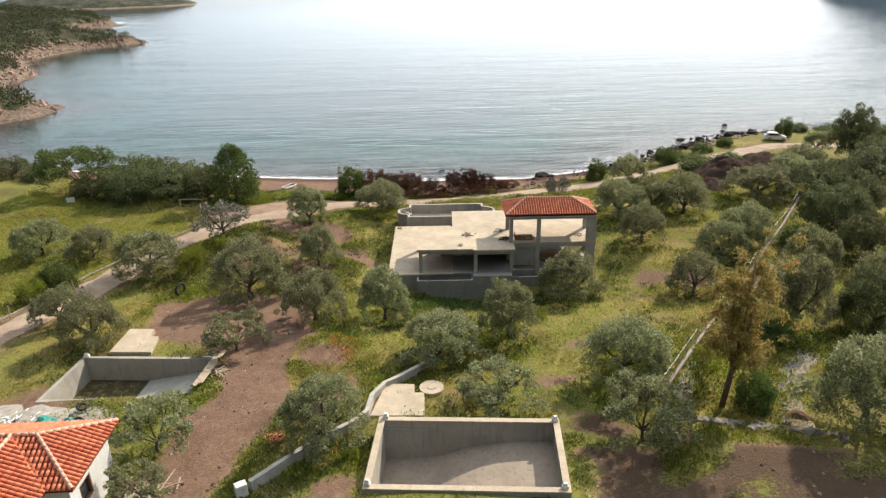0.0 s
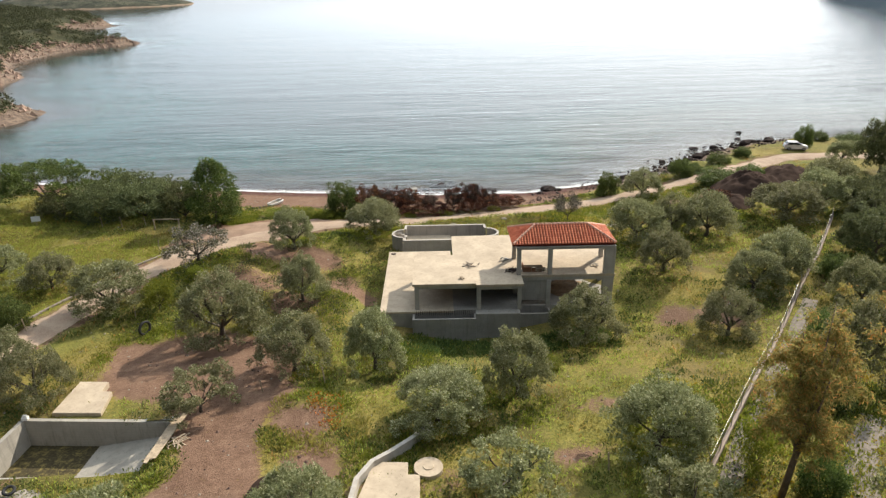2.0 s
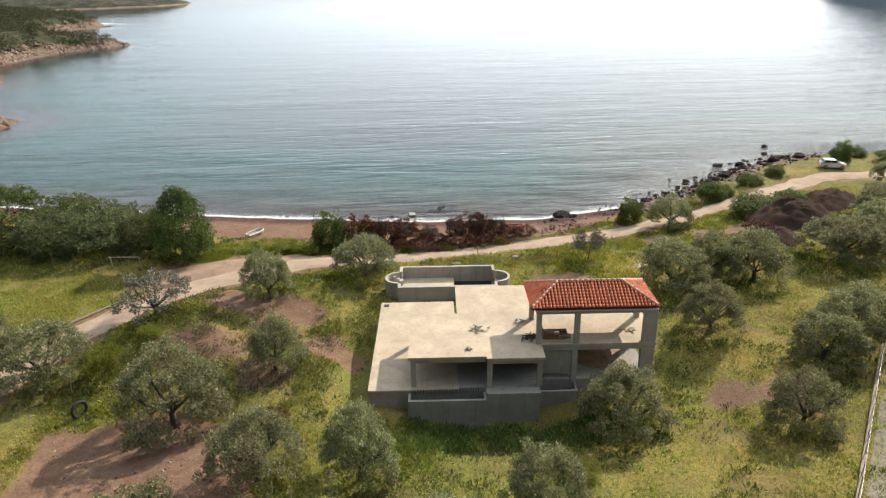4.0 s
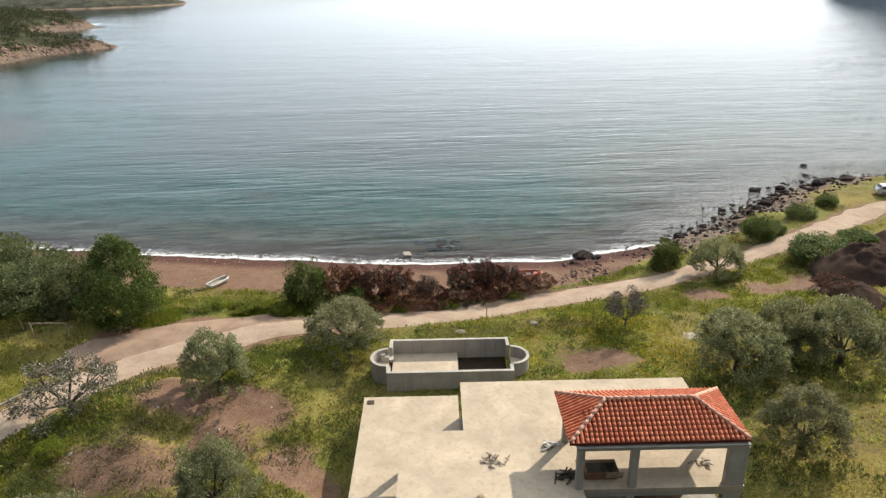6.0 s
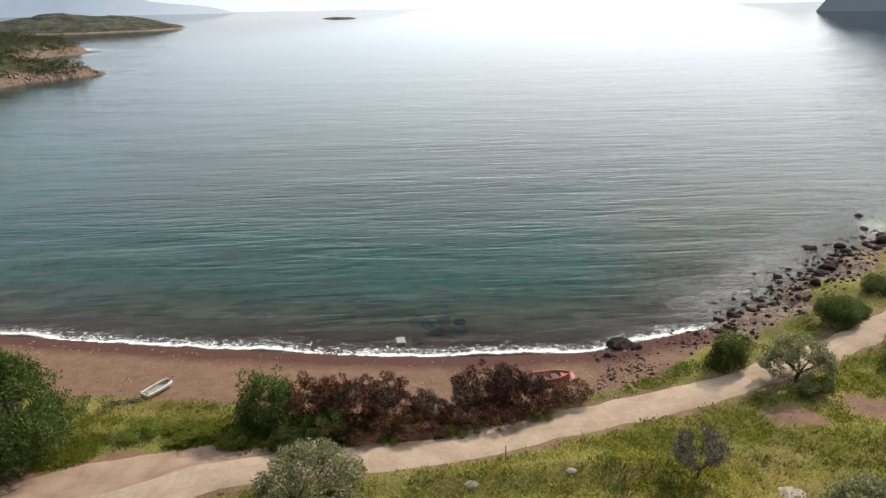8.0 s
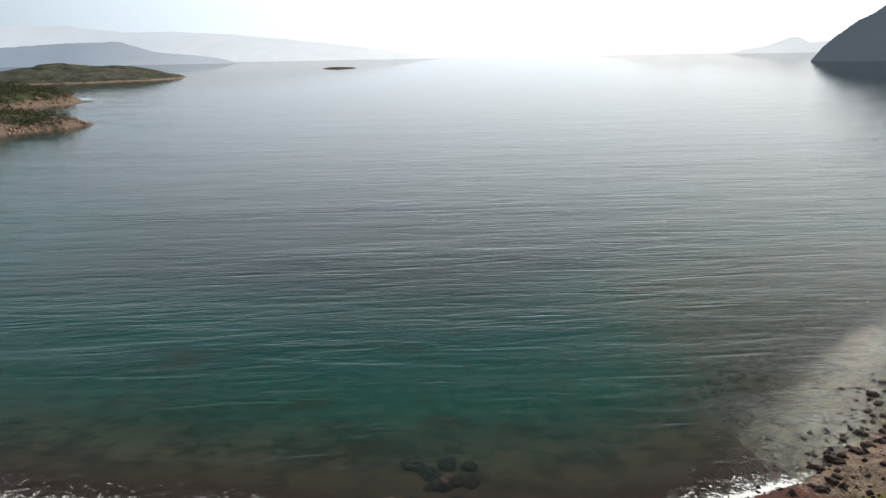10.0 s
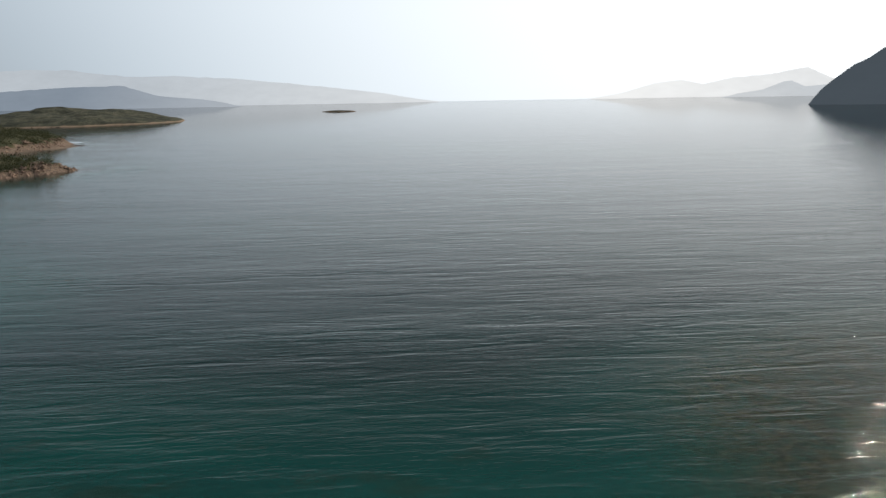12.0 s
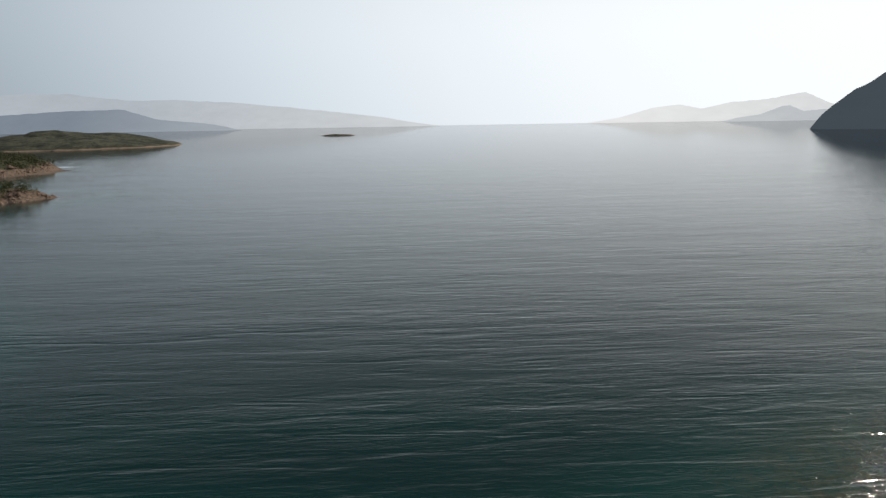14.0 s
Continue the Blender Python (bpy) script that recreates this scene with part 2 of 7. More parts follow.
c = k.mix(k.ramp(k.noise(k.pos(), 1.2, 5, 0.7), [(0.45, 0.0), (0.75, 0.5)]), c, (0.33, 0.115, 0.065))
k.col(c)
k.bump(k.noise(k.pos(), 40, 3), 0.3, 0.01)
M["roof_tile"] = k.m
k = Mat("roof_tile_joined", 0.75, 0, 0.3)
c = k.mix(k.island(), (0.42, 0.105, 0.05), (0.6, 0.19, 0.095))
c = k.mix(k.ramp(k.noise(k.pos(), 1.2, 5, 0.7), [(0.45, 0.0), (0.75, 0.5)]), c, (0.33, 0.115, 0.065))
k.col(c)
M["roof_tile_joined"] = k.m

# ---------------------------------------------------------------- mesh tools


def mesh_of(bm, name, material, smooth=False):
    me = bpy.data.meshes.new(name)
    bm.to_mesh(me)
    bm.free()
    for mt in (material if isinstance(material, (list, tuple)) else [material]):
        me.materials.append(M[mt])
    if smooth:
        me.polygons.foreach_set("use_smooth", [True] * len(me.polygons))
    return me


def part(name, bm, material, parent, label="", smooth=False):
    ob = new(name, mesh_of(bm, name, material, smooth))
    ob.parent = parent
    return tagged(ob, label) if label else ob


def thing(name, label, category, m=None, group="", kind=""):
    ob = new(name)
    ob.empty_display_size = 0.2
    if m is not None:
        ob.matrix_basis = m
    return tagged(ob, label, category, group, kind)


def box(x0, x1, y0, y1, z0, z1, bevel=0.0, bm=None):
    bm = bm or bmesh.new()
    v = [bm.verts.new(p) for p in ((x0, y0, z0), (x1, y0, z0), (x1, y1, z0), (x0, y1, z0), (x0, y0, z1), (x1, y0, z1), (x1, y1, z1), (x0, y1, z1))]
    fs = [bm.faces.new([v[i] for i in f]) for f in ((3, 2, 1, 0), (4, 5, 6, 7), (0, 1, 5, 4), (1, 2, 6, 5), (2, 3, 7, 6), (3, 0, 4, 7))]
    if bevel:
        edges = list({e for f in fs for e in f.edges})
        bmesh.ops.bevel(bm, geom=edges, offset=bevel, segments=1, affect='EDGES')
    return bm


def prism(points, z0, z1, bm=None, bevel=0.0):
    """An upright prism over a plan; z1 may be a function of x, y."""
    bm = bm or bmesh.new()
    top = z1 if callable(z1) else (lambda x, y: z1)
    a = [bm.verts.new((x, y, z0)) for x, y in points]
    b = [bm.verts.new((x, y, top(x, y))) for x, y in points]
    bm.faces.new(a[::-1])
    f = bm.faces.new(b)
    n = len(points)
    for i in range(n):
        bm.faces.new((a[i], a[(i + 1) % n], b[(i + 1) % n], b[i]))
    bmesh.ops.recalc_face_normals(bm, faces=bm.faces)
    if bevel:
        bmesh.ops.bevel(bm, geom=list(f.edges), offset=bevel, segments=1, affect='EDGES')
    return bm


def tube(bm, pts, radii, sides=6, cap=True):
    """A tapered tube along points."""
    rings = []
    for i, p in enumerate(pts):
        p = Vector(p)
        d = (Vector(pts[min(i + 1, len(pts) - 1)]) - Vector(pts[max(i - 1, 0)])).normalized()
        u = d.orthogonal().normalized() if abs(d.z) < 0.9 else Vector((1, 0, 0)).cross(d).normalized()
        w = d.cross(u)
        rings.append([bm.verts.new(p + radii[i] * (math.cos(a) * u + math.sin(a) * w)) for a in [2 * math.pi * j / sides for j in range(sides)]])
    for a, b in zip(rings, rings[1:]):
        for j in range(sides):
            bm.faces.new((a[j], a[(j + 1) % sides], b[(j + 1) % sides], b[j]))
    if cap:
        bm.faces.new(rings[-1]), bm.faces.new(rings[0][::-1])
    return bm


def data_mesh(name, verts, faces, material):
    me = bpy.data.meshes.new(name)
    me.from_pydata(verts, [], faces)
    for mt in (material if isinstance(material, (list, tuple)) else [material]):
        me.materials.append(M[mt])
    return me


# ---------------------------------------------------------------- the lie of the land
COAST_X = [-75, -64, -48, -32, -17, -2, 8, 17, 22, 28.5, 37, 43.5, 52, 60, 70, 90, 130, 220, 420, 700]
COAST_Y = [113, 108.7, 105, 101.7, 98.6, 96, 95.1, 95.1, 96.8, 98.8, 104.2, 109.5, 115.7, 120.5, 123, 121, 108, 70, -40, -300]
LEFT_COAST = [(-84, 122), (-92, 138), (-97, 148), (-92, 154.5), (-89.5, 160), (-88.5, 166), (-89.5, 171), (-99, 180), (-115, 194), (-128, 212), (-129, 227), (-133, 241), (-139, 252), (-151, 268), (-159, 284), (-162, 300),
              (-165, 318), (-164.5, 331), (-160, 347), (-150, 359), (-146, 366), (-142, 376), (-145, 379), (-158, 382), (-180, 392), (-212, 425), (-240, 480), (-234, 512), (-231, 536), (-233, 556), (-238, 574), (-250, 586), (-300, 605), (-380, 640), (-520, 700)]
COAST = [(-800, 900)] + LEFT_COAST[::-1] + list(zip(COAST_X, COAST_Y)) + [(900, -600), (-900, -600)]
CTRL = [(-60, 20, 4.2), (-20, 20, 4.6), (0, 20, 5.2), (20, 20, 5.4), (60, 20, 5.8), (-10, 30, 4.1), (0, 32, 4.0), (20, 36, 4.3), (-24, 42, 2.55), (-21, 35, 2.9), (-5, 40, 3.5), (5, 40, 3.6),
        (-3, 46, 2.6), (-22, 55, 1.5), (-60, 55, 1.6), (4, 52, 1.7), (16, 52, 2.4), (24, 60, 3.3), (40, 58, 3.6), (70, 55, 4.0)]
CTRL += [(21, 74, 3.1), (45, 78, 3.2), (-7, 69, 1.5), (-22, 69, 2.2), (-50, 75, 1.5), (-4, 76, 2.2), (10, 76, 2.5), (-20, 79, 2.0), (14, 87, 1.5), (28, 87, 1.8), (60, 108, 1.5), (0, 82, 2.0)]
ROAD = [(-70, -30), (-56, 5), (-42, 30), (-37, 40), (-34.4, 46.7), (-32.8, 51.6), (-30.4, 58.9), (-26.5, 67), (-20.8, 74), (-16.2, 76.6), (-10.9, 79), (-5.7, 79.9), (-0.3, 80.4), (5.6, 81.6), (12.3, 83.8), (21.9, 86.6), (29.1, 89.1), (36.3, 91.8), (45.5, 96.4),
        (57, 104.3), (64, 105.6), (72, 104), (90, 98)]
HILLS = [(-300, 560, 70, 60, 3), (-360, 480, 80, 90, 7), (-250, 400, 40, 40, 1.5), (-185, 352, 30, 40, 1.0), (-210, 235, 50, 50, 7), (-160, 190, 40, 30, 5), (-118, 168, 26, 14, 1.0), (-290, 310, 80, 100, 15), (-500, 500, 150, 200, 20), (-150, 120, 60, 40, 4)]
MOUNDS = [(-13.5, 67, 5.0, 3.0, 1.6), (-8.5, 71.5, 3.0, 2.6, 1.7), (-18, 64, 3.5, 3.0, 1.2), (-15, 60.5, 4.5, 2.4, 1.1), (10, 77.2, 9.0, 1.2, 1.0), (17, 74.5, 3.2, 2.0, 0.6), (-9, 57.5, 2.4, 4.0, 0.7), (-7.5, 42, 3.0, 2.4, 0.5), (-48, 80, 5, 2, 0.8),
          (33, 78, 5, 3, 0.8), (-8, 31.5, 2.0, 1.6, 0.5)]
MOUNDS += [(-19.5, 66.5, 1.6, 1.3, 0.7), (-16, 69.5, 1.8, 1.2, 0.8), (-11.5, 64.5, 1.5, 1.2, 0.7), (-10.5, 69.5, 1.6, 1.8, 0.7), (-15.5, 63, 1.4, 1.2, 0.6), (-6.8, 66.5, 1.4, 2.0, 0.5), (-12.5, 58.6, 1.5, 1.3, 0.6), (-20.5, 61.5, 1.8, 1.5, 0.5)]
MOUNDS += [(8.5, 52.8, 8.5, 3.0, -1.05), (-4.4, 60.0, 1.3, 6.5, -0.95), (-12.5, 69.5, 2.2, 1.6, 0.6), (-17.2, 66.2, 1.5, 2.2, 0.6), (-9.8, 57.2, 1.6, 1.4, -0.5)]


def seg_dist(X, Y, pts, closed=False):
    best = np.full(X.shape, 1e9)
    n = len(pts)
    for i in range(n if closed else n - 1):
        (ax, ay), (bx, by) = pts[i], pts[(i + 1) % n]
        dx, dy = bx - ax, by - ay
        t = np.clip(((X - ax) * dx + (Y - ay) * dy) / (dx * dx + dy * dy), 0, 1)
        best = np.minimum(best, np.hypot(X - ax - t * dx, Y - ay - t * dy))
    return best


def inside(X, Y, pts):
    r = np.zeros(X.shape, bool)
    n = len(pts)
    for i in range(n):
        (ax, ay), (bx, by) = pts[i], pts[(i + 1) % n]
        if ay == by:
            continue
        r ^= ((ay > Y) != (by > Y)) & (X < (bx - ax) * (Y - ay) / (by - ay) + ax)
    return r


def wobble(X, Y, scale, seed=0):
    """Smooth value noise about 0, between -1 and 1, made of turned sines."""
    rs = np.random.RandomState(seed + 11)
    out = np.zeros(X.shape)
    for i in range(7):
        a, f, p = rs.rand() * 6.283, (0.6 + 0.9 * rs.rand()) / scale, rs.rand() * 6.283
        q = 1.3 * np.sin((X * math.sin(a) - Y * math.cos(a)) * f * 0.7 + p * 2)
        out += np.sin((X * math.cos(a) + Y * math.sin(a)) * f * 2 + p + q)
    return out / 4.0


def shore(X, Y):
    """Metres inland of the water's edge; negative out at sea."""
    d = seg_dist(X, Y, COAST, True)
    return np.where(inside(X, Y, COAST), d, -d)


def rocky(X, Y):
    """Where the shore is rock, not sand: 0 to 1."""
    return np.clip(np.maximum((X - 26) / 6, (-78 - X) / 6), 0, 1)


def land(X, Y, fine=True):
    """Height of the ground or the sea bed."""
    X, Y = np.asarray(X, float), np.asarray(Y, float)
    w, s = 0.0, 0.0
    for a, b, c in CTRL:
        kk = 1 / ((X - a) ** 2 + (Y - b) ** 2 + 12.0) ** 1.8
        w, s = w + kk, s + kk * c
    base = s / w
    sd = shore(X, Y)
    rk = rocky(X, Y)
    beach = (0.11 + 0.09 * np.clip((X - 24) / 16, 0, 1) + 0.09 * np.clip((-78 - X) / 8, 0, 1)) * np.clip(sd, 0, 60)
    z = np.where(sd > 0, np.minimum(base, 0.05 + beach), np.maximum(-7.0, sd * (0.10 - 0.03 * rk)))
    for a, b, rx, ry, h in HILLS:
        z = z + np.where(sd > 0, h * np.exp(-((X - a) / rx) ** 2 - ((Y - b) / ry) ** 2) * np.clip(sd / 16, 0, 1) ** 0.6, 0)
    far = np.clip((-75 - X) / 10, 0, 1) * (0.3 + 0.7 * np.clip((Y - 192) / 26, 0, 1)) * (sd > 0)
    z = z + far * (np.clip(sd / 5, 0, 1) * (1.9 + 1.2 * wobble(X, Y, 12, 3)) + 1.0 * wobble(X, Y, 5, 4) * np.clip(sd / 3, 0, 1))
    if fine:
        inland = np.clip((sd - 4) / 6, 0, 1)
        for a, b, rx, ry, h in MOUNDS:
            z = z + np.clip(sd / 5, 0, 1) * h * np.exp(-((X - a) / rx) ** 2 - ((Y - b) / ry) ** 2)
        road = np.clip((seg_dist(X, Y, ROAD) - 1.6) / 1.5, 0, 1)
        z = z + inland * road * (0.16 * wobble(X, Y, 7, 1) + 0.07 * wobble(X, Y, 2.2, 2)) - 0.1 * (1 - road)
        z = z + rk * np.clip((sd + 0.3) / 2.5, 0, 1) * np.clip((11 - sd) / 6, 0, 1) * (0.35 * wobble(X, Y, 3.0, 5) + 0.25 * wobble(X, Y, 1.3, 6))
    return z


def gz(x, y):
    return float(land(np.array([x]), np.array([y]))[0])


def axis(spans):
    """Grid lines: (end, step) one after another from the first value."""
    out = [spans[0]]
    for end, step in spans[1:]:
        n = max(1, round((end - out[-1]) / step))
        a = out[-1]
        out += [a + (end - a) * (i + 1) / n for i in range(n)]
    return np.array(out)


# plans of the sunk pools: corners run round from the near left
POOL_A = [(-3.55, 24.05), (6.72, 23.1), (7.32, 28.95), (-2.92, 29.9)]
POOL_B = [(-26.15, 36.2), (-15.75, 35.85), (-15.4, 41.1), (-25.5, 42.0)]
HOUSE = pose(-0.46, 54.1, 0, 0, 0, -2.2)


def at_house(u, v):
    p = HOUSE @ Vector((u, v, 0))
    return (p.x, p.y)


POOL_C = [at_house(-1.4, 15.2), at_house(7.2, 15.2), at_house(7.2, 19.8), at_house(-1.4, 19.8)]


def inset(plan, d):
    cx, cy = sum(p[0] for p in plan) / 4, sum(p[1] for p in plan) / 4
    out = []
    for i in range(4):
        p, a, b = Vector(plan[i]), Vector(plan[i - 1]), Vector(plan[(i + 1) % 4])
        e, f = (a - p).normalized(), (b - p).normalized()
        out.append(tuple(p + (e + f) * d))
    return out


def cover(X, Y):
    """What covers the ground: bare soil, sand or gravel, lush grass (above 0.85 painted tree shade), rock; each 0 to 1.
    """
    sd = shore(X, Y)
    rk = rocky(X, Y)
    yard = [(-12.5, 24), (-8.6, 32), (-9.2, 39), (-8.4, 45), (-9.6, 52), (-16, 55), (-24, 53), (-23, 46), (-16.2, 43), (-14.6, 36), (-16, 24)]
    soil = np.clip(0.5 + np.where(inside(X, Y, yard), 1, -1) * seg_dist(X, Y, yard, True) / 1.6 + 0.45 * wobble(X, Y, 3, 7), 0, 1)
    for a, b, r in ((-12.5, 63.5, 4.6), (-14.5, 67.5, 3.6), (-9, 67.5, 2.8), (-17.5, 60.5, 3.0), (-6.5, 62, 3.0), (-10.5, 58, 2.6), (-14, 66.5, 2.6), (24.5, 52, 3.2), (14, 71, 3.0), (-1, 32.5, 2.6), (-4.8, 25, 1.6), (35, 82, 5), (8, 35, 2.0),
                    (12, 40, 2.0), (-8, 33, 2), (-7.5, 39.5, 2.6), (-5.8, 35.5, 2.4), (-9, 43, 2.2), (21, 52.4, 2.6), (27, 82, 2.5), (-17.5, 68, 2.5), (-26, 36, 3)):
        soil = np.maximum(soil, np.clip(1.25 - np.hypot(X - a, (Y - b) * 1.2) / r + 0.5 * wobble(X, Y, 2, 8), 0, 1))
    # bare soil at the garden edge, with dappled tree shade painted in
    shady = [(7.5, 20), (7.8, 31), (10, 31), (13, 28.4), (18, 26.6), (25, 24.5), (25, 20)]
    shaded_soil = np.clip(0.4 + np.where(inside(X, Y, shady), 1, -1) * seg_dist(X, Y, shady, True) / 1.6 + 0.5 * wobble(X, Y, 2.2, 18), 0, 1)
    soil = np.maximum(soil, shaded_soil * np.clip(0.75 + 0.6 * wobble(X, Y, 1.7, 20), 0, 1))
    soil = np.maximum(soil, np.clip(0.9 - (seg_dist(X, Y, ROAD) - 2.0) / 0.9 + 0.5 * wobble(X, Y, 2, 9), 0, 1) * 0.7)
    edge = 10.8 + 0.9 * wobble(X, Y, 4, 10) - 4.0 * np.clip((X - 9) / 9, 0, 1) - 3.6 * np.clip((X - 20) / 7, 0, 1) - 3.5 * np.clip((-26 - X) / 8, 0, 1)
    sand = np.clip((edge - sd) / 1.0, 0, 1)
    park = [(-27.5, 72.5), (-15, 77.5), (-6, 81.5), (-7, 84), (-15, 85.5), (-22.5, 84), (-25, 80)]
    sand = np.maximum(sand, 0.75 * np.clip(0.5 + np.where(inside(X, Y, park), 1, -1) * seg_dist(X, Y, park, True) / 1.0 + 0.3 * wobble(X, Y, 2, 12), 0, 1))
    green = np.clip(1.25 - seg_dist(X, Y, [(-23, 82), (-20.8, 82.3), (-17.5, 82.8), (-13.5, 83.6), (-8.4, 82.4), (-5, 81.6)]) / 1.5 + 0.45 * wobble(X, Y, 1.6, 17), 0, 1)
    sand, soil = sand * (1 - green), soil * (1 - green)
    lush = np.clip(0.5 + 0.7 * green + 0.55 * wobble(X, Y, 6, 13) + 0.3 * wobble(X, Y, 2.2, 14) - 0.65 * np.clip((X - 10) / 8, 0, 1) * np.clip((80 - Y) / 10, 0, 1) * np.clip((Y - 40) / 6, 0, 1), 0, 1)
    rock = np.clip(rk * (np.where(X < -70, 6.0, 5.0) - sd + 2.5 * wobble(X, Y, 3, 15)) / 3, 0, 1) * (sd > -14)
    sand = sand * np.clip((X + 84) / 6, 0, 1)
    soil = np.where(X < -80, np.clip(0.35 + 0.4 * wobble(X, Y, 14, 16), 0, 1), soil)
    lush = np.where(X < -80, 0.15, np.maximum(np.minimum(lush, 0.85), shaded_soil))
    return soil, sand, lush, rock


def build_ground():
    xs = axis([-900, (-320, 30), (-80, 4), (-42, 0.8), (42, 0.3), (80, 0.6), (150, 5), (900, 60)])
    ys = axis([-600, (0, 40), (14, 2), (102, 0.3), (130, 0.6), (190, 1.8), (640, 4.5), (900, 26)])
    X, Y = np.meshgrid(xs, ys)
    Z = land(X, Y)
    nx, ny = len(xs), len(ys)
    verts = np.stack([X.ravel(), Y.ravel(), Z.ravel()], 1)
    cx, cy = (X[:-1, :-1] + X[1:, 1:]) / 2, (Y[:-1, :-1] + Y[1:, 1:]) / 2
    keep = np.ones(cx.shape, bool)
    for plan in (POOL_A, POOL_B, POOL_C):
        keep &= ~inside(cx, cy, inset(plan, 0.1))
    sdc = shore(cx, cy)
    keep &= ~((sdc < -70) & (np.abs(cx) + np.abs(cy) > 260))
    i, j = np.nonzero(keep)
    faces = np.stack([i * nx + j, i * nx + j + 1, (i + 1) * nx + j + 1, (i + 1) * nx + j], 1)
    me = bpy.data.meshes.new("ground")
    me.vertices.add(len(verts))
    me.vertices.foreach_set("co", verts.ravel())
    me.loops.add(faces.size)
    me.loops.foreach_set("vertex_index", faces.ravel())
    me.polygons.add(len(faces))
    me.polygons.foreach_set("loop_start", np.arange(0, faces.size, 4))
    me.update(calc_edges=True)
    me.polygons.foreach_set("use_smooth", np.ones(len(faces), bool))
    soil, sand, lush, rock = cover(X, Y)
    rgba = np.stack([soil, sand, lush, rock], -1).reshape(-1, 4)
    at = me.color_attributes.new("cover", 'FLOAT_COLOR', 'POINT')
    at.data.foreach_set("color", rgba.astype(np.float32).ravel())
    me.materials.append(ground_material())
    return tagged(new("ground", me), "rough grass and reddish soil sloping down to a shingle beach", "ground", kind="structure")


def ground_material():
    k = Mat("ground", 0.95, 0, 0.15)
    v = k.pos()
    at = k.attr("cover")
    sep = k.n("ShaderNodeSeparateColor")
    k.t.links.new(at.outputs["Color"], sep.inputs[0])
    soil, sand, lush, rock = sep.outputs[0], sep.outputs[1], sep.outputs[2], at.outputs["Alpha"]
    n1, n2, n3, n4 = k.noise(v, 0.22, 5, 0.65), k.noise(v, 1.1, 5, 0.65), k.noise(v, 5.5, 4, 0.65), k.noise(v, 26, 3, 0.6)
    g = k.mix(k.ramp(lush, [(0.2, 0.0), (0.75, 1.0)]), (0.245, 0.178, 0.05), (0.15, 0.16, 0.032))
    g = k.mix(k.ramp(n2, [(0.35, 0.0), (0.68, 1.0)]), g, (0.25, 0.205, 0.052))
    g = k.mix(k.math('MULTIPLY', k.ramp(n3, [(0.46, 0.0), (0.57, 1.0)]), 0.62), g, (0.05, 0.056, 0.012))
    g = k.mix(k.math('MULTIPLY', k.ramp(n4, [(0.45, 0.0), (0.65, 1.0)]), 0.35), g, (0.2, 0.19, 0.06))
    g = k.mix(k.math('MULTIPLY', k.ramp(n1, [(0.48, 0.0), (0.66, 1.0)]), 0.7), g, (0.115, 0.08, 0.04))
    big = k.noise(v, 0.09, 4, 0.6)
    g = k.mix(k.math('MULTIPLY', k.ramp(big, [(0.42, 1.0), (0.58, 0.0)]), 0.35), g, (0.065, 0.075, 0.016))
    s = k.mix(k.ramp(n2, [(0.3, 0.0), (0.7, 1.0)]), (0.135, 0.078, 0.052), (0.23, 0.145, 0.098))
    s = k.mix(k.math('MULTIPLY', k.ramp(n3, [(0.4, 0.0), (0.65, 1.0)]), 0.45), s, (0.085, 0.047, 0.032))
    # paints tree shade: soil goes dark where lush nears 1
    s = k.mix(k.ramp(lush, [(0.86, 0.0), (1.0, 0.75)]), s, (0.055, 0.036, 0.022))
    broken = k.math('ADD', soil, k.math('MULTIPLY', k.math('SUBTRACT', k.math('ADD', k.math('MULTIPLY', n3, 0.5), k.math('MULTIPLY', n2, 0.5)), 0.5), 2.8))
    c = k.mix(k.ramp(broken, [(0.4, 0.0), (0.72, 1.0)]), g, s)
    d = k.mix(k.ramp(n2, [(0.3, 0.0), (0.7, 1.0)]), (0.145, 0.082, 0.053), (0.212, 0.131, 0.085))
    d = k.mix(k.math('MULTIPLY', k.ramp(n4, [(0.45, 0.0), (0.6, 1.0)]), 0.45), d, (0.1, 0.062, 0.046))
    wet = k.n("ShaderNodeSeparateXYZ")
    k.t.links.new(k.n("ShaderNodeNewGeometry").outputs["Position"], wet.inputs[0])
    damp = k.math('ADD', wet.outputs[2], k.math('MULTIPLY', k.math('SUBTRACT', n1, 0.5), 0.35))
    d = k.mix(k.ramp(damp, [(0.24, 1.0), (0.42, 0.0)]), d, (0.08, 0.037, 0.028))
    bed = k.mix(k.ramp(n1, [(0.42, 0.0), (0.58, 1.0)]), (0.07, 0.058, 0.034), (0.19, 0.135, 0.08))
    d = k.mix(k.ramp(k.math('MULTIPLY', wet.outputs[2], -1.0), [(0.3, 0.0), (0.9, 1.0)]), d, bed)
    edge = k.math('ADD', sand, k.math('MULTIPLY', k.math('SUBTRACT', n3, 0.5), 0.7))
    c = k.mix(k.ramp(edge, [(0.42, 0.0), (0.6, 1.0)]), c, d)
    r = k.mix(k.ramp(k.math('ADD', k.math('MULTIPLY', n2, 0.5), k.math('MULTIPLY', n3, 0.5)), [(0.4, 0.0), (0.6, 1.0)]), (0.045, 0.033, 0.028), (0.24, 0.175, 0.13))
    broken = k.math('ADD', rock, k.math('MULTIPLY', k.math('SUBTRACT', n2, 0.5), 1.2))
    c = k.mix(k.ramp(broken, [(0.4, 0.0), (0.6, 1.0)]), c, r)
    # scrub land on the capes
    sc = k.mix(k.ramp(n1, [(0.35, 0.0), (0.65, 1.0)]), (0.03, 0.036, 0.018), (0.075, 0.07, 0.038))
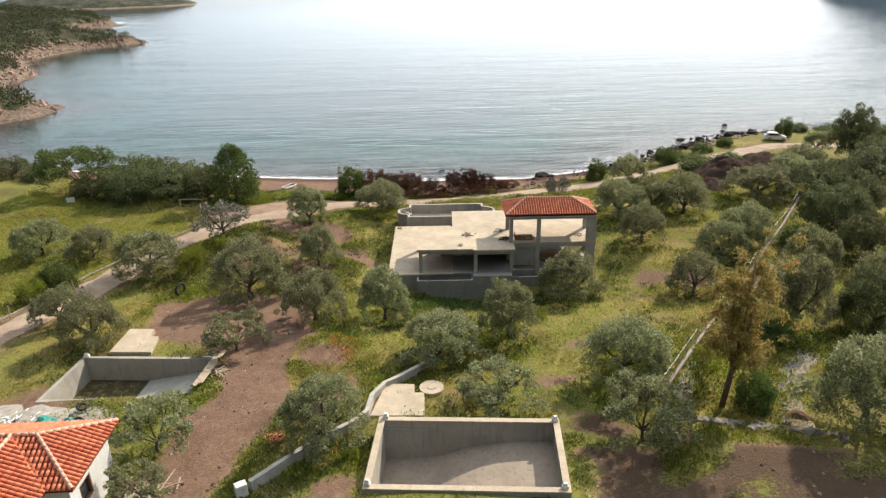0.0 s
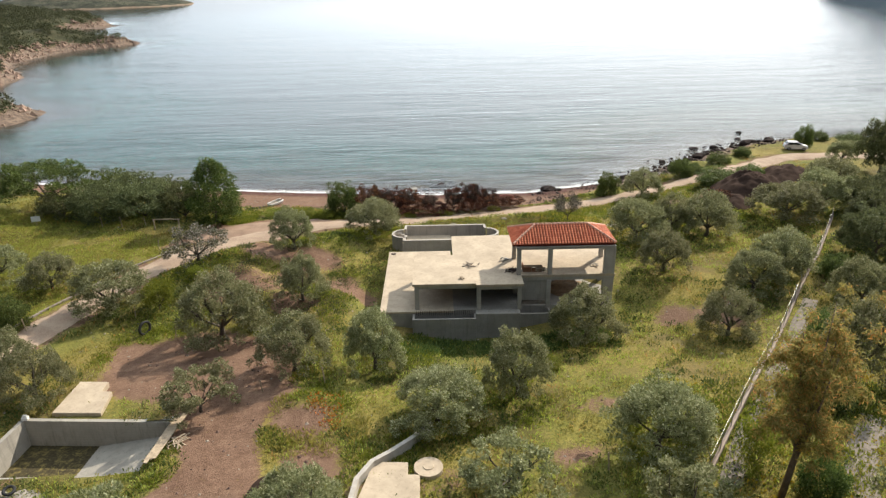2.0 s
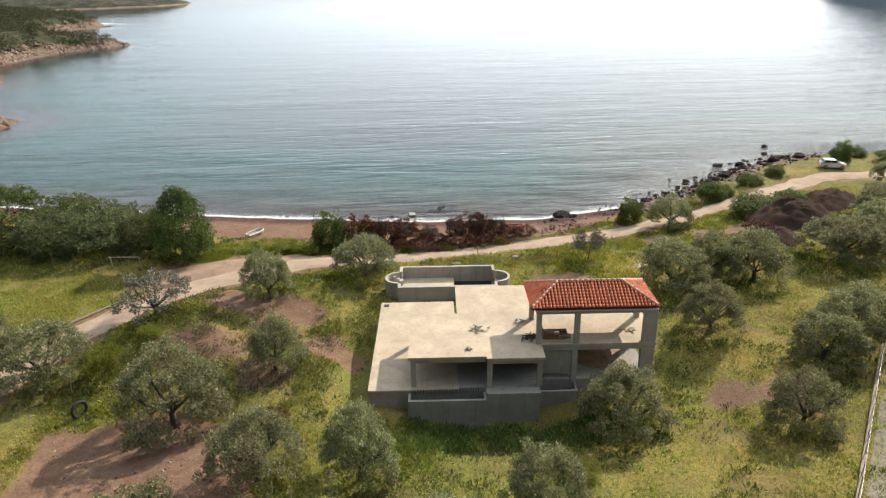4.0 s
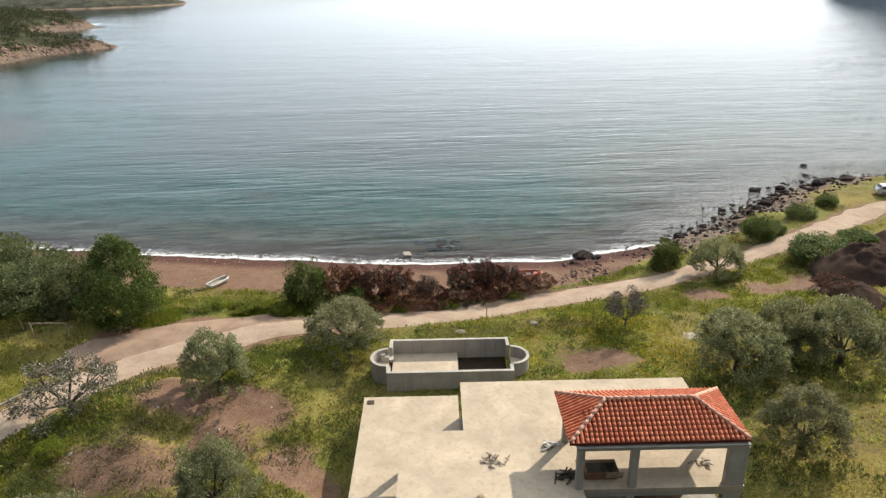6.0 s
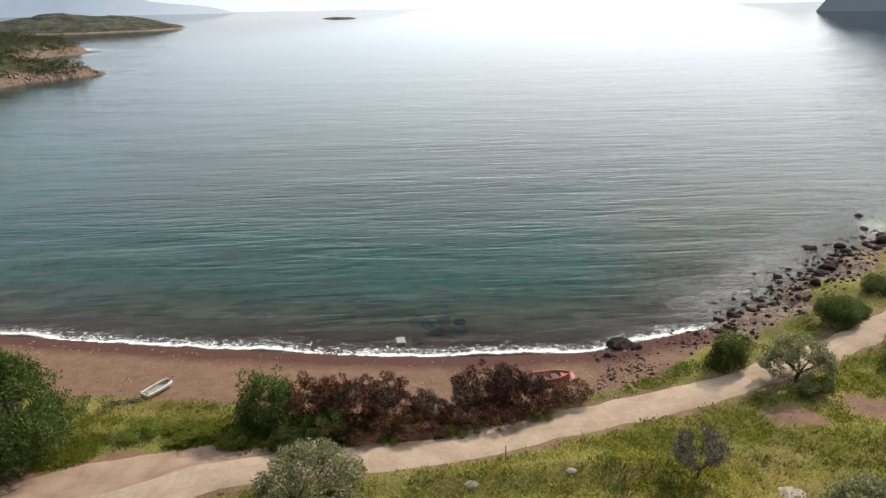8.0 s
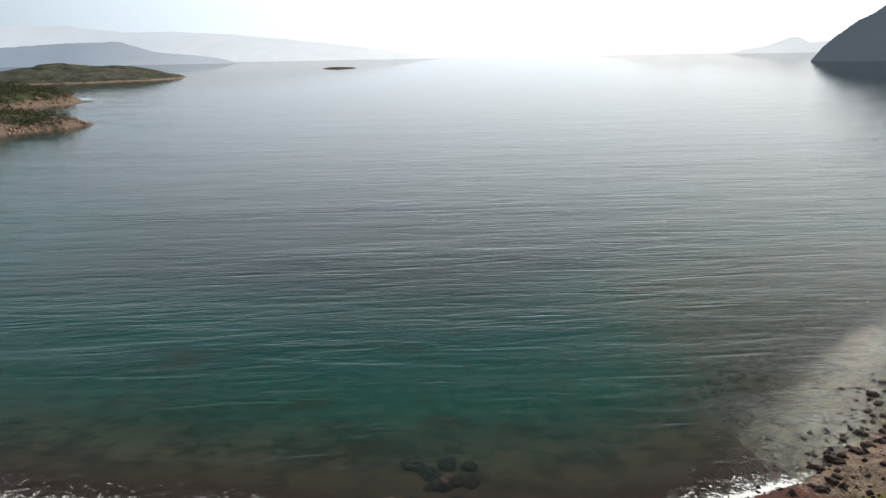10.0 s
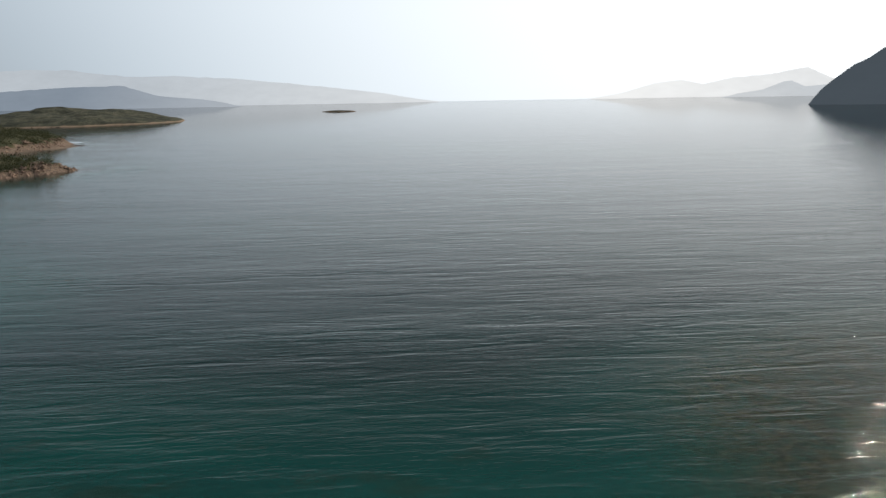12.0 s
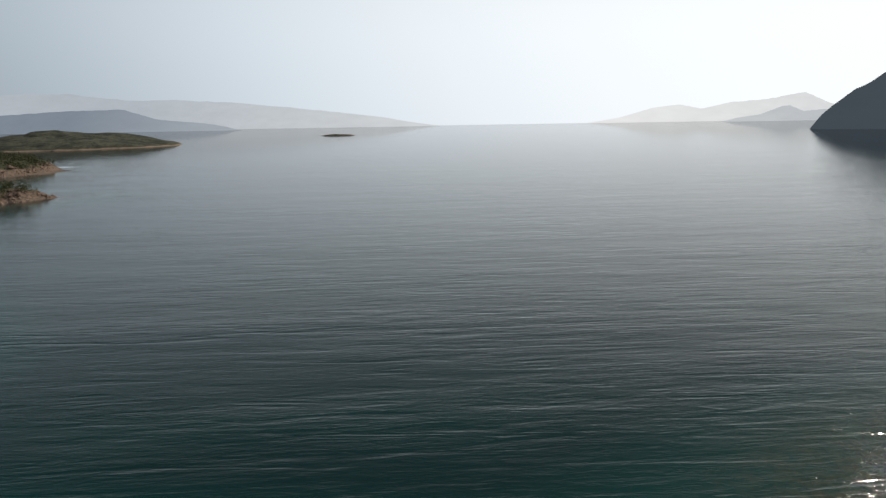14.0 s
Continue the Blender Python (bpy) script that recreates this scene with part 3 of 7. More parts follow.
    west = k.ramp(k.math('MULTIPLY', wet.outputs[0], -0.01), [(0.8, 0.0), (0.92, 1.0)])
    c = k.mix(k.math('MULTIPLY', west, k.ramp(broken, [(0.4, 1.0), (0.6, 0.0)])), c, sc)
    k.col(c)
    k.bump(k.math('ADD', n3, k.math('MULTIPLY', n4, 0.5)), 0.7, 0.12)
    return k.m


def build_sea():
    xs = axis([-4800, (-700, 400), (-160, 20), (-60, 3), (70, 0.7), (130, 3), (600, 20), (4800, 400)])
    ys = axis([60, (90, 3), (135, 0.5), (240, 3), (700, 20), (4900, 300)])
    X, Y = np.meshgrid(xs, ys)
    nx, ny = len(xs), len(ys)
    sd = shore(X, Y)
    Z = 0.02 * wobble(X * 0.35, Y, 3.0, 21) * np.clip(-sd / 6, 0, 1) * (Y < 240)
    i, j = np.nonzero((sd[:-1, :-1] < 6))
    faces = np.stack([i * nx + j, i * nx + j + 1, (i + 1) * nx + j + 1, (i + 1) * nx + j], 1)
    me = bpy.data.meshes.new("sea")
    me.from_pydata(np.stack([X.ravel(), Y.ravel(), Z.ravel()], 1).tolist(), [], faces.tolist())
    me.polygons.foreach_set("use_smooth", np.ones(len(me.polygons), bool))
    at = me.attributes.new("offshore", 'FLOAT', 'POINT')
    at.data.foreach_set("value", (-sd).astype(np.float32).ravel())
    at = me.attributes.new("surf", 'FLOAT', 'POINT')
    at.data.foreach_set("value", ((1 - 0.75 * rocky(X, Y)) * (X > -80)).astype(np.float32).ravel())
    at = me.attributes.new("reef", 'FLOAT', 'POINT')
    at.data.foreach_set("value", (np.clip((X - 20) / 12, 0, 1) * np.clip((42 + sd) / 14, 0, 1)).astype(np.float32).ravel())
    at = me.attributes.new("chop", 'FLOAT', 'POINT')
    at.data.foreach_set("value", (np.clip((X - 22) / 8, 0, 1) * np.clip((9.5 + sd) / 5, 0, 1)).astype(np.float32).ravel())
    me.materials.append(sea_material())
    return tagged(new("sea", me), "calm teal sea with long low ripples and a foaming edge", "sea", kind="structure")


def sea_material():
    k = Mat("sea", 0.1, 0, 0.5)
    t = k.t
    off = k.attr("offshore").outputs["Fac"]
    v = k.pos()
    # a low swell with long crests roughly parallel to the beach, shorter ripples and, in the shallows, chop over it
    h0 = k.noise(k.pos(scale=(0.02, 0.12, 1)), 1.0, 2, 0.5, 0.6)
    h1 = k.noise(k.pos(scale=(0.07, 0.42, 1)), 1.0, 2, 0.5, 0.7)
    h2 = k.noise(k.pos(scale=(0.22, 1.05, 1)), 1.0, 3, 0.6, 0.4)
    h3 = k.noise(k.pos(scale=(1.8, 3.0, 1)), 1.0, 2, 0.55)
    h4 = k.noise(k.pos(scale=(4.6, 7.2, 1)), 1.0, 2, 0.55)
    crest = k.math('SUBTRACT', 1.0, k.math('ABSOLUTE', k.math('MULTIPLY', k.math('SUBTRACT', h1, 0.5), 4.0)))
    crest = k.math('MULTIPLY', k.math('MAXIMUM', crest, 0.0), k.math('MAXIMUM', crest, 0.0))
    gusts = k.ramp(k.noise(k.pos(scale=(0.012, 0.05, 1)), 1.0, 3, 0.6), [(0.35, 0.55), (0.65, 1.25)])
    patchy = k.ramp(k.noise(v, 0.3, 4, 0.65), [(0.3, 0.25), (0.65, 1.0)])
    chop = k.math('ADD', 0.13, k.math('MULTIPLY', k.math('MULTIPLY', k.attr("chop").outputs["Fac"], patchy), 1.05))
    h = k.math('ADD', k.math('MULTIPLY', h0, 0.6), k.math('ADD', k.math('MULTIPLY', h1, 0.85), k.math('MULTIPLY', h2, 0.5)))
    h = k.math('ADD', k.math('MULTIPLY', k.math('ADD', h, k.math('MULTIPLY', crest, 0.13)), gusts), k.math('MULTIPLY', k.math('ADD', h3, k.math('MULTIPLY', h4, 0.35)), chop))
    b = k.n("ShaderNodeBump", Strength=1.0, Distance=0.13)
    t.links.new(h, b.inputs["Height"])
    nrm = b.outputs[0]
    calm = k.n("ShaderNodeSeparateXYZ")
    t.links.new(k.n("ShaderNodeNewGeometry").outputs["Position"], calm.inputs[0])
    t.links.new(k.ramp(k.math('MULTIPLY', calm.outputs[1], 1 / 2000), [(0.06, 1.0), (0.16, 0.6), (0.35, 0.22), (1.0, 0.02)]), b.inputs["Strength"])
    deep = k.ramp(k.math('MULTIPLY', off, 1 / 160), [(0.0, (0.05, 0.05, 0.034)), (0.08, (0.005, 0.055, 0.04)), (0.16, (0.0005, 0.044, 0.038)), (0.3, (0.0002, 0.0145, 0.0145)), (1.0, (0.0002, 0.018, 0.025))])
    blot = k.noise(k.pos(scale=(0.012, 0.03, 1)), 1.0, 3)
    deep = k.mix(k.math('MULTIPLY', k.ramp(blot, [(0.45, 0.0), (0.65, 1.0)]), 0.6), deep, (0.0003, 0.022, 0.021))
    # dark weed beds show through within some fifty metres of the shore
    reef = k.math('MULTIPLY', k.ramp(k.noise(k.pos(scale=(0.11, 0.2, 1)), 1.0, 4, 0.65), [(0.55, 0.0), (0.64, 0.75)]), k.ramp(k.math('MULTIPLY', off, 1 / 50), [(0.1, 1.0), (0.9, 0.0)]))
    deep = k.mix(reef, deep, (0.012, 0.018, 0.008))
    bank = k.math('MULTIPLY', k.attr("reef").outputs["Fac"], k.ramp(k.noise(v, 0.5, 5, 0.75), [(0.35, 0.35), (0.6, 1.0)]))
    deep = k.mix(bank, deep, k.mix(k.ramp(k.noise(v, 1.2, 4, 0.7), [(0.4, 0.0), (0.62, 1.0)]), (0.012, 0.018, 0.01), (0.05, 0.048, 0.026)))
    body = k.n("ShaderNodeBsdfDiffuse")
    t.links.new(deep, body.inputs["Color"])
    clear = k.n("ShaderNodeBsdfTransparent")
    clear.inputs[0].default_value = (0.9, 0.96, 0.91, 1)
    m1 = k.n("ShaderNodeMixShader")
    t.links.new(k.ramp(k.math('MULTIPLY', off, 1 / 40), [(0.0, 0.0), (0.12, 0.1), (0.4, 0.75), (0.75, 1.0)]), m1.inputs[0])
    t.links.new(clear.outputs[0], m1.inputs[1])
    t.links.new(body.outputs[0], m1.inputs[2])
    gloss = k.n("ShaderNodeBsdfGlossy")
    # ripples too small to tell apart roughen the far water
    far = k.n("ShaderNodeSeparateXYZ")
    t.links.new(k.n("ShaderNodeNewGeometry").outputs["Position"], far.inputs[0])
    t.links.new(k.ramp(k.math('MULTIPLY', far.outputs[1], 1 / 700), [(0.12, 0.035), (0.7, 0.06), (1.0, 0.04)]), gloss.inputs["Roughness"])
    t.links.new(nrm, gloss.inputs["Normal"])
    fr = k.n("ShaderNodeFresnel", IOR=1.3)
    t.links.new(nrm, fr.inputs["Normal"])
    m2 = k.n("ShaderNodeMixShader")
    t.links.new(fr.outputs[0], m2.inputs[0])
    t.links.new(m1.outputs[0], m2.inputs[1])
    t.links.new(gloss.outputs[0], m2.inputs[2])
    # foam where the swell breaks
    fn = k.noise(k.pos(scale=(0.8, 1.2, 1)), 2.2, 7, 0.8, 1.2)
    fw = k.noise(k.pos(scale=(0.12, 0.12, 1)), 1.0, 2)
    reach = k.math('ADD', off, k.math('MULTIPLY', k.math('SUBTRACT', fw, 0.5), -3.0))
    band = k.ramp(k.math('MULTIPLY', reach, 0.17), [(0.0, 0.3), (0.07, 1.12), (0.16, 0.72), (0.4, 0.44), (0.65, 0.3), (1.0, 0.0)])
    band = k.math('MULTIPLY', band, k.attr("surf").outputs["Fac"])
    foam = k.ramp(k.math('ADD', band, k.math('MULTIPLY', k.math('SUBTRACT', fn, 0.5), 3.2)), [(0.7, 0.0), (0.9, 0.95)])
    white = k.n("ShaderNodeBsdfDiffuse")
    white.inputs[0].default_value = (0.75, 0.76, 0.75, 1)
    m3 = k.n("ShaderNodeMixShader")
    t.links.new(foam, m3.inputs[0])
    t.links.new(m2.outputs[0], m3.inputs[1])
    t.links.new(white.outputs[0], m3.inputs[2])
    t.links.new(m3.outputs[0], t.nodes["Material Output"].inputs[0])
    return k.m


build_ground()
build_sea()


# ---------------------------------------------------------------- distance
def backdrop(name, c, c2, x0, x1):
    """Glowing distant land: painted haze replaces lighting and thickens from x0 to x1."""
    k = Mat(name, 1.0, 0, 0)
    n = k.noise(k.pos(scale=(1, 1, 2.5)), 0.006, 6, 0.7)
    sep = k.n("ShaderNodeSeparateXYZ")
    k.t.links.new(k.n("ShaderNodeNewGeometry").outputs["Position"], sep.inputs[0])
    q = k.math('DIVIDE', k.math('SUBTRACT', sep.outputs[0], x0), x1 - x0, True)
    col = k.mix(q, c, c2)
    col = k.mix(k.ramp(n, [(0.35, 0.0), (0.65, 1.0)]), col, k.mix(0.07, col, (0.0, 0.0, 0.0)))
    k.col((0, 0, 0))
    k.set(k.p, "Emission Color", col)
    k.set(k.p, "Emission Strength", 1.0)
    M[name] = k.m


# emission colours with the aerial haze already painted in, one per distance
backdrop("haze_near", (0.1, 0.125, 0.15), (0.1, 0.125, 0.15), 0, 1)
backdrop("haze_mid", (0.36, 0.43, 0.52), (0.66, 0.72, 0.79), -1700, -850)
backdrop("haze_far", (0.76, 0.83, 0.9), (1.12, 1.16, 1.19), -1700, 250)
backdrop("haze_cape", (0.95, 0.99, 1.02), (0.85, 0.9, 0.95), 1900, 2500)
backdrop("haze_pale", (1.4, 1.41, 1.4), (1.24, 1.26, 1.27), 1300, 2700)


def range_of_hills(name, label, material, y, profile, depth=300, base=-2):
    """Far hills: a ridge with real depth; profile: x, height from the water."""
    px, ph = [p[0] for p in profile], [p[1] for p in profile]
    xs = np.linspace(px[0], px[-1], 90)
    hs = np.interp(xs, px, ph)
    rs = np.random.RandomState(len(name))
    hs = hs * (1 + 0.03 * (rs.rand(90) - 0.5)) + 0.4 * (rs.rand(90) - 0.5) * (hs > 3)
    verts, faces = [], []
    for x, h in zip(xs, hs):
        for a, q in ((0, 0.0), (0.25, 0.6), (0.5, 1.0), (1, 0.0)):
            verts.append((x, y + depth * a, base + (h - base) * q))
    for i in range(89):
        for j in range(3):
            faces.append((i * 4 + j, i * 4 + 4 + j, i * 4 + 5 + j, i * 4 + 1 + j))
    ob = new(name, data_mesh(name, verts, faces, material))
    ob.data.polygons.foreach_set("use_smooth", [True] * len(faces))
    return tagged(ob, label, "hills", kind="structure")


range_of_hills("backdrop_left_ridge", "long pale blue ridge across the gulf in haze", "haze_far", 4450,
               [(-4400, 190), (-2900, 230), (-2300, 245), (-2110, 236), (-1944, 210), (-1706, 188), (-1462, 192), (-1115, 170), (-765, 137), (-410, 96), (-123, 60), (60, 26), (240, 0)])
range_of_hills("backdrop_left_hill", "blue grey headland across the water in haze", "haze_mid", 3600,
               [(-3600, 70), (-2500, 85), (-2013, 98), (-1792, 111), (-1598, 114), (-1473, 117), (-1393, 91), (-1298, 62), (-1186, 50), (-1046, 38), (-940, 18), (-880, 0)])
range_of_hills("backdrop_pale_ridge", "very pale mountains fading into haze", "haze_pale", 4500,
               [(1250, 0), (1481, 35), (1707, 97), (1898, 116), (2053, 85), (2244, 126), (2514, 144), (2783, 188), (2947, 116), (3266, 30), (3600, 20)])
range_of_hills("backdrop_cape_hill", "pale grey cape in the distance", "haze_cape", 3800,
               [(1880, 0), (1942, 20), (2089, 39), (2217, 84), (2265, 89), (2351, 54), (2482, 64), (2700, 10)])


def island(name, label, cx, cy, rx, ry, h, material, turn=0.0, n=44, seed=1, sharp=2.0):
    """A low island or headland, uneven, with a rocky skirt."""
    rs = np.random.RandomState(seed)
    m = pose(cx, cy, 0, 0, 0, turn)
    verts, faces = [], []
    for i in range(n + 1):
        for j in range(n + 1):
            a, b = 2 * i / n - 1, 2 * j / n - 1
            x, y = a * math.sqrt(1 - b * b / 2), b * math.sqrt(1 - a * a / 2)
            r = math.hypot(x, y)
            q = noise.noise((x * 3 + seed, y * 3, 0)) * 0.25 + noise.noise((x * 9, y * 9, seed)) * 0.12
            z = h * ((1 - r ** sharp) ** 0.8 if r < 1 else 0) * (0.85 + q) + (0.06 * h + 0.8) * (1 - r ** 14) - 1.0
            verts.append(m @ Vector((x * rx * (1 + 0.12 * q), y * ry * (1 + 0.3 * q), z)))
    for i in range(n):
        for j in range(n):
            faces.append((i * (n + 1) + j, (i + 1) * (n + 1) + j, (i + 1) * (n + 1) + j + 1, i * (n + 1) + j + 1))
    ob = new(name, data_mesh(name, verts, faces, material))
    return tagged(ob, label, "island", kind="structure")


def scrub_hill(name, rockline=4.0):
    k = Mat(name, 0.95, 0, 0.1)
    v = k.pos()
    sep = k.n("ShaderNodeSeparateXYZ")
    k.t.links.new(k.n("ShaderNodeNewGeometry").outputs["Position"], sep.inputs[0])
    a, b = k.noise(v, 0.06, 5, 0.7), k.noise(v, 0.22, 5, 0.75)
    c = k.mix(k.ramp(a, [(0.4, 0.0), (0.6, 1.0)]), (0.03, 0.034, 0.026), (0.085, 0.083, 0.06))
    c = k.mix(k.ramp(b, [(0.5, 0.0), (0.62, 0.8)]), c, (0.02, 0.026, 0.016))
    zz = k.math('ADD', sep.outputs[2], k.math('MULTIPLY', k.math('SUBTRACT', a, 0.5), 5))
    c = k.mix(k.ramp(k.math('MULTIPLY', zz, 1 / rockline), [(0.25, 1.0), (0.6, 0.0)]), c, k.mix(b, (0.13, 0.09, 0.065), (0.3, 0.23, 0.17)))
    k.col(c)
    k.bump(b, 0.8, 1.0)
    M[name] = k.m


scrub_hill("scrub_hill")
scrub_hill("scrub_far", 3.0)
island("island_long", "long low scrub covered island", -482, 1100, 150, 165, 25, "scrub_far", -12, seed=4, sharp=1.3)
island("islet", "small flat rocky islet", -150, 1660, 42, 12, 3.4, "scrub_far", 0, n=24, seed=7)
# unlike the islands, this headland glows in a painted haze tint
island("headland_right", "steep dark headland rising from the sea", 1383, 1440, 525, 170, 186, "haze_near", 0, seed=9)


# ---------------------------------------------------------------- roads and paths
def strip(name, pts, width, lift, material, label, step=0.7, rough=0.25, seed=0):
    """A track laid over the ground along a line, its edges ragged."""
    pts = [Vector((*p, 0)) for p in pts]
    line = []
    for i in range(len(pts) - 1):
        p0, p1, p2, p3 = pts[max(i - 1, 0)], pts[i], pts[i + 1], pts[min(i + 2, len(pts) - 1)]
        n = max(2, int((p2 - p1).length / step))
        for j in range(n):
            t = j / n
            line.append(0.5 * (2 * p1 + (p2 - p0) * t + (2 * p0 - 5 * p1 + 4 * p2 - p3) * t * t + (3 * p1 - p0 - 3 * p2 + p3) * t ** 3))
    line.append(pts[-1])
    cols = 9
    P = []
    for i, q in enumerate(line):
        d = (line[min(i + 1, len(line) - 1)] - line[max(i - 1, 0)]).normalized()
        nrm = Vector((-d.y, d.x, 0))
        for j in range(cols):
            a = 2 * j / (cols - 1) - 1
            w = width / 2 * (1 + rough * noise.noise((q.x * 0.45 + seed, q.y * 0.45, 3.0 * (a > 0))))
            P.append(q + nrm * a * w)
    X, Y = np.array([p.x for p in P]), np.array([p.y for p in P])
    A = np.tile(np.abs(np.linspace(-1, 1, cols)), len(line))
    Z = land(X, Y) + lift * (1 - A ** 6) - 0.05 * A ** 6 - 0.03 * np.exp(-((A - 0.5) / 0.2) ** 2)
    faces = [(i * cols + j, i * cols + j + 1, (i + 1) * cols + j + 1, (i + 1) * cols + j) for i in range(len(line) - 1) for j in range(cols - 1)]
    ob = new(name, data_mesh(name, np.stack([X, Y, Z], 1).tolist(), faces, material))
    ob.data.polygons.foreach_set("use_smooth", [True] * len(faces))
    return tagged(ob, label, "road", kind="structure")


k = Mat("track", 0.95, 0, 0.15)
v = k.pos()
c = k.mix(k.ramp(k.noise(v, 0.5, 5, 0.65), [(0.3, 0.0), (0.7, 1.0)]), (0.25, 0.175, 0.125), (0.385, 0.3, 0.222))
c = k.mix(k.math('MULTIPLY', k.ramp(k.noise(v, 3, 5, 0.7), [(0.45, 0.0), (0.7, 1.0)]), 0.5), c, (0.22, 0.15, 0.11))
c = k.mix(k.math('MULTIPLY', k.ramp(k.noise(v, 22, 3), [(0.5, 0.0), (0.65, 1.0)]), 0.3), c, (0.5, 0.42, 0.34))
k.col(c)
k.bump(k.noise(v, 12, 4, 0.7), 0.6, 0.05)
M["track"] = k.m
M["gravel"] = plain("gravel", (0.185, 0.157, 0.13), 0.4, 3, 0.95, bump=0.8, fine=20)
strip("road", ROAD, 3.5, 0.14, "track", "pale dusty dirt track along the shore")
strip("parking_place", [(-25.5, 75.2), (-22, 77.4), (-17, 79.3), (-11.5, 80.7), (-6.5, 81.4)], 4.4, 0.1, "dust", "dusty widening of the track behind the beach", seed=3)
strip("path_gravel", [(15.4, 31.5), (17.5, 34.5), (21.2, 39), (26, 45.2), (32.2, 53)], 1.3, 0.07, "gravel", "narrow gravel strip beside the fence", seed=5)
strip("path_garden", [(20.6, 27.4), (21.5, 30), (23.2, 33), (26.5, 36.5)], 1.7, 0.07, "gravel", "pale gravel garden path", seed=8)


# ---------------------------------------------------------------- roof tiling
def barrel(length, r0, r1, th=0.012, arc=6):
    """One clay barrel tile, lying along +y, open side down; wider at the low end."""
    bm = bmesh.new()
    rows = []
    for y, r in ((0, r0), (length, r1)):
        rows.append(([bm.verts.new((-r * math.cos(math.pi * i / arc), y, r * 1.15 * math.sin(math.pi * i / arc))) for i in range(arc + 1)],
                     [bm.verts.new((-(r - th) * math.cos(math.pi * i / arc), y, (r - th) * 1.15 * math.sin(math.pi * i / arc))) for i in range(arc + 1)]))
    (a, ai), (b, bi) = rows
    for i in range(arc):
        bm.faces.new((a[i], a[i + 1], b[i + 1], b[i]))
        bm.faces.new((a[i + 1], a[i], ai[i], ai[i + 1]))
        bm.faces.new((b[i], b[i + 1], bi[i + 1], bi[i]))
    return bm


def hip_roof(parent, x0, x1, y0, y1, z, rise, hip0=True, hip1=True, single=lambda x, y: True, pitch=0.232, course=0.26):
    """A hipped roof: boarding, then barrel tiles in columns up each slope, and caps on ridge and hips. Tiles that single() picks are parts."""
    hy = (y1 - y0) / 2
    ym = (y0 + y1) / 2
    a, b = (x0 + hy if hip0 else x0), (x1 - hy if hip1 else x1)
    bm = bmesh.new()
    base = [bm.verts.new(p) for p in ((x0, y0, z), (x1, y0, z), (x1, y1, z), (x0, y1, z))]
    low = [bm.verts.new(p) for p in ((x0, y0, z - 0.1), (x1, y0, z - 0.1), (x1, y1, z - 0.1), (x0, y1, z - 0.1))]
    r0, r1 = bm.verts.new((a, ym, z + rise)), bm.verts.new((b, ym, z + rise))
    for f in ((base[0], base[1], r1, r0), (base[1], base[2], r1), (base[2], base[3], r0, r1), (base[3], base[0], r0), tuple(low[::-1])):
        bm.faces.new(f)
    for i in range(4):
        bm.faces.new((low[i], low[(i + 1) % 4], base[(i + 1) % 4], base[i]))
    roof = part("roof", bm, "tile_bed", parent, "hipped roof of orange red clay barrel tiles")
    shared = mesh_of(barrel(course + 0.05, pitch * 0.37, pitch * 0.35), "roof_tile", "roof_tile", True)
    cap = mesh_of(barrel(0.4, 0.098, 0.088, 0.012), "ridge_tile", "ridge_tile", True)
    rest_v, rest_f = [], []
    slope = math.atan2(rise, hy)
    slen = math.hypot(rise, hy)
    rs = random.Random(7)
    sides = [((x0, y0), (1, 0), (0, 1), x1 - x0, hip0, hip1), ((x1, y1), (-1, 0), (0, -1), x1 - x0, hip1, hip0)]
    if hip1:
        sides.append(((x1, y0), (0, 1), (-1, 0), y1 - y0, True, True))
    if hip0:
        sides.append(((x0, y1), (0, -1), (1, 0), y1 - y0, True, True))
    for (ox, oy), (ex, ey), (ux, uy), width, ha, hb in sides:
        n = round(width / pitch)
        for i in range(n):
            s = (i + 0.5) * width / n
            reach = min(1.0, s / hy if ha else 1.0, (width - s) / hy if hb else 1.0) * slen
            c = 0
            while c * course < reach - 0.08:
                d = c * course - 0.05
                h = d * math.cos(slope)
                px, py, pz = ox + ex * s + ux * h, oy + ey * s + uy * h, z + d * math.sin(slope) + 0.035 + 0.014
                left = reach - c * course
                sc = min(1.0, (left + 0.1) / (course + 0.06))
                m = (Matrix.Translation((px, py, pz)) @ Matrix(((ex, ux, 0, 0), (ey, uy, 0, 0), (0, 0, 1, 0), (0, 0, 0, 1))) @ pose(0, 0, 0, math.degrees(slope) - 1.4 + rs.uniform(-0.3, 0.3), 0, rs.uniform(-1.0, 1.0)) @ Matrix.Diagonal((1, sc, 1, 1)))
                if single(px, py):
                    ob = new("roof_tile", shared)
                    ob.parent = roof
                    ob.matrix_basis = m
                else:
                    o = len(rest_v)
                    rest_v += [m @ q.co for q in shared.vertices]
                    rest_f += [tuple(o + q for q in p.vertices) for p in shared.polygons]
                c += 1
    if rest_v:
        ob = new("roof_tiles_rear", data_mesh("roof_tiles_rear", rest_v, rest_f, "roof_tile_joined"))
        ob.parent = roof
        tagged(ob, kind="stuff")
    lines = [((a, ym, z + rise), (b, ym, z + rise))]
    if hip0:
        lines += [((x0, y0, z), (a, ym, z + rise)), ((x0, y1, z), (a, ym, z + rise))]
    if hip1:
        lines += [((x1, y0, z), (b, ym, z + rise)), ((x1, y1, z), (b, ym, z + rise))]
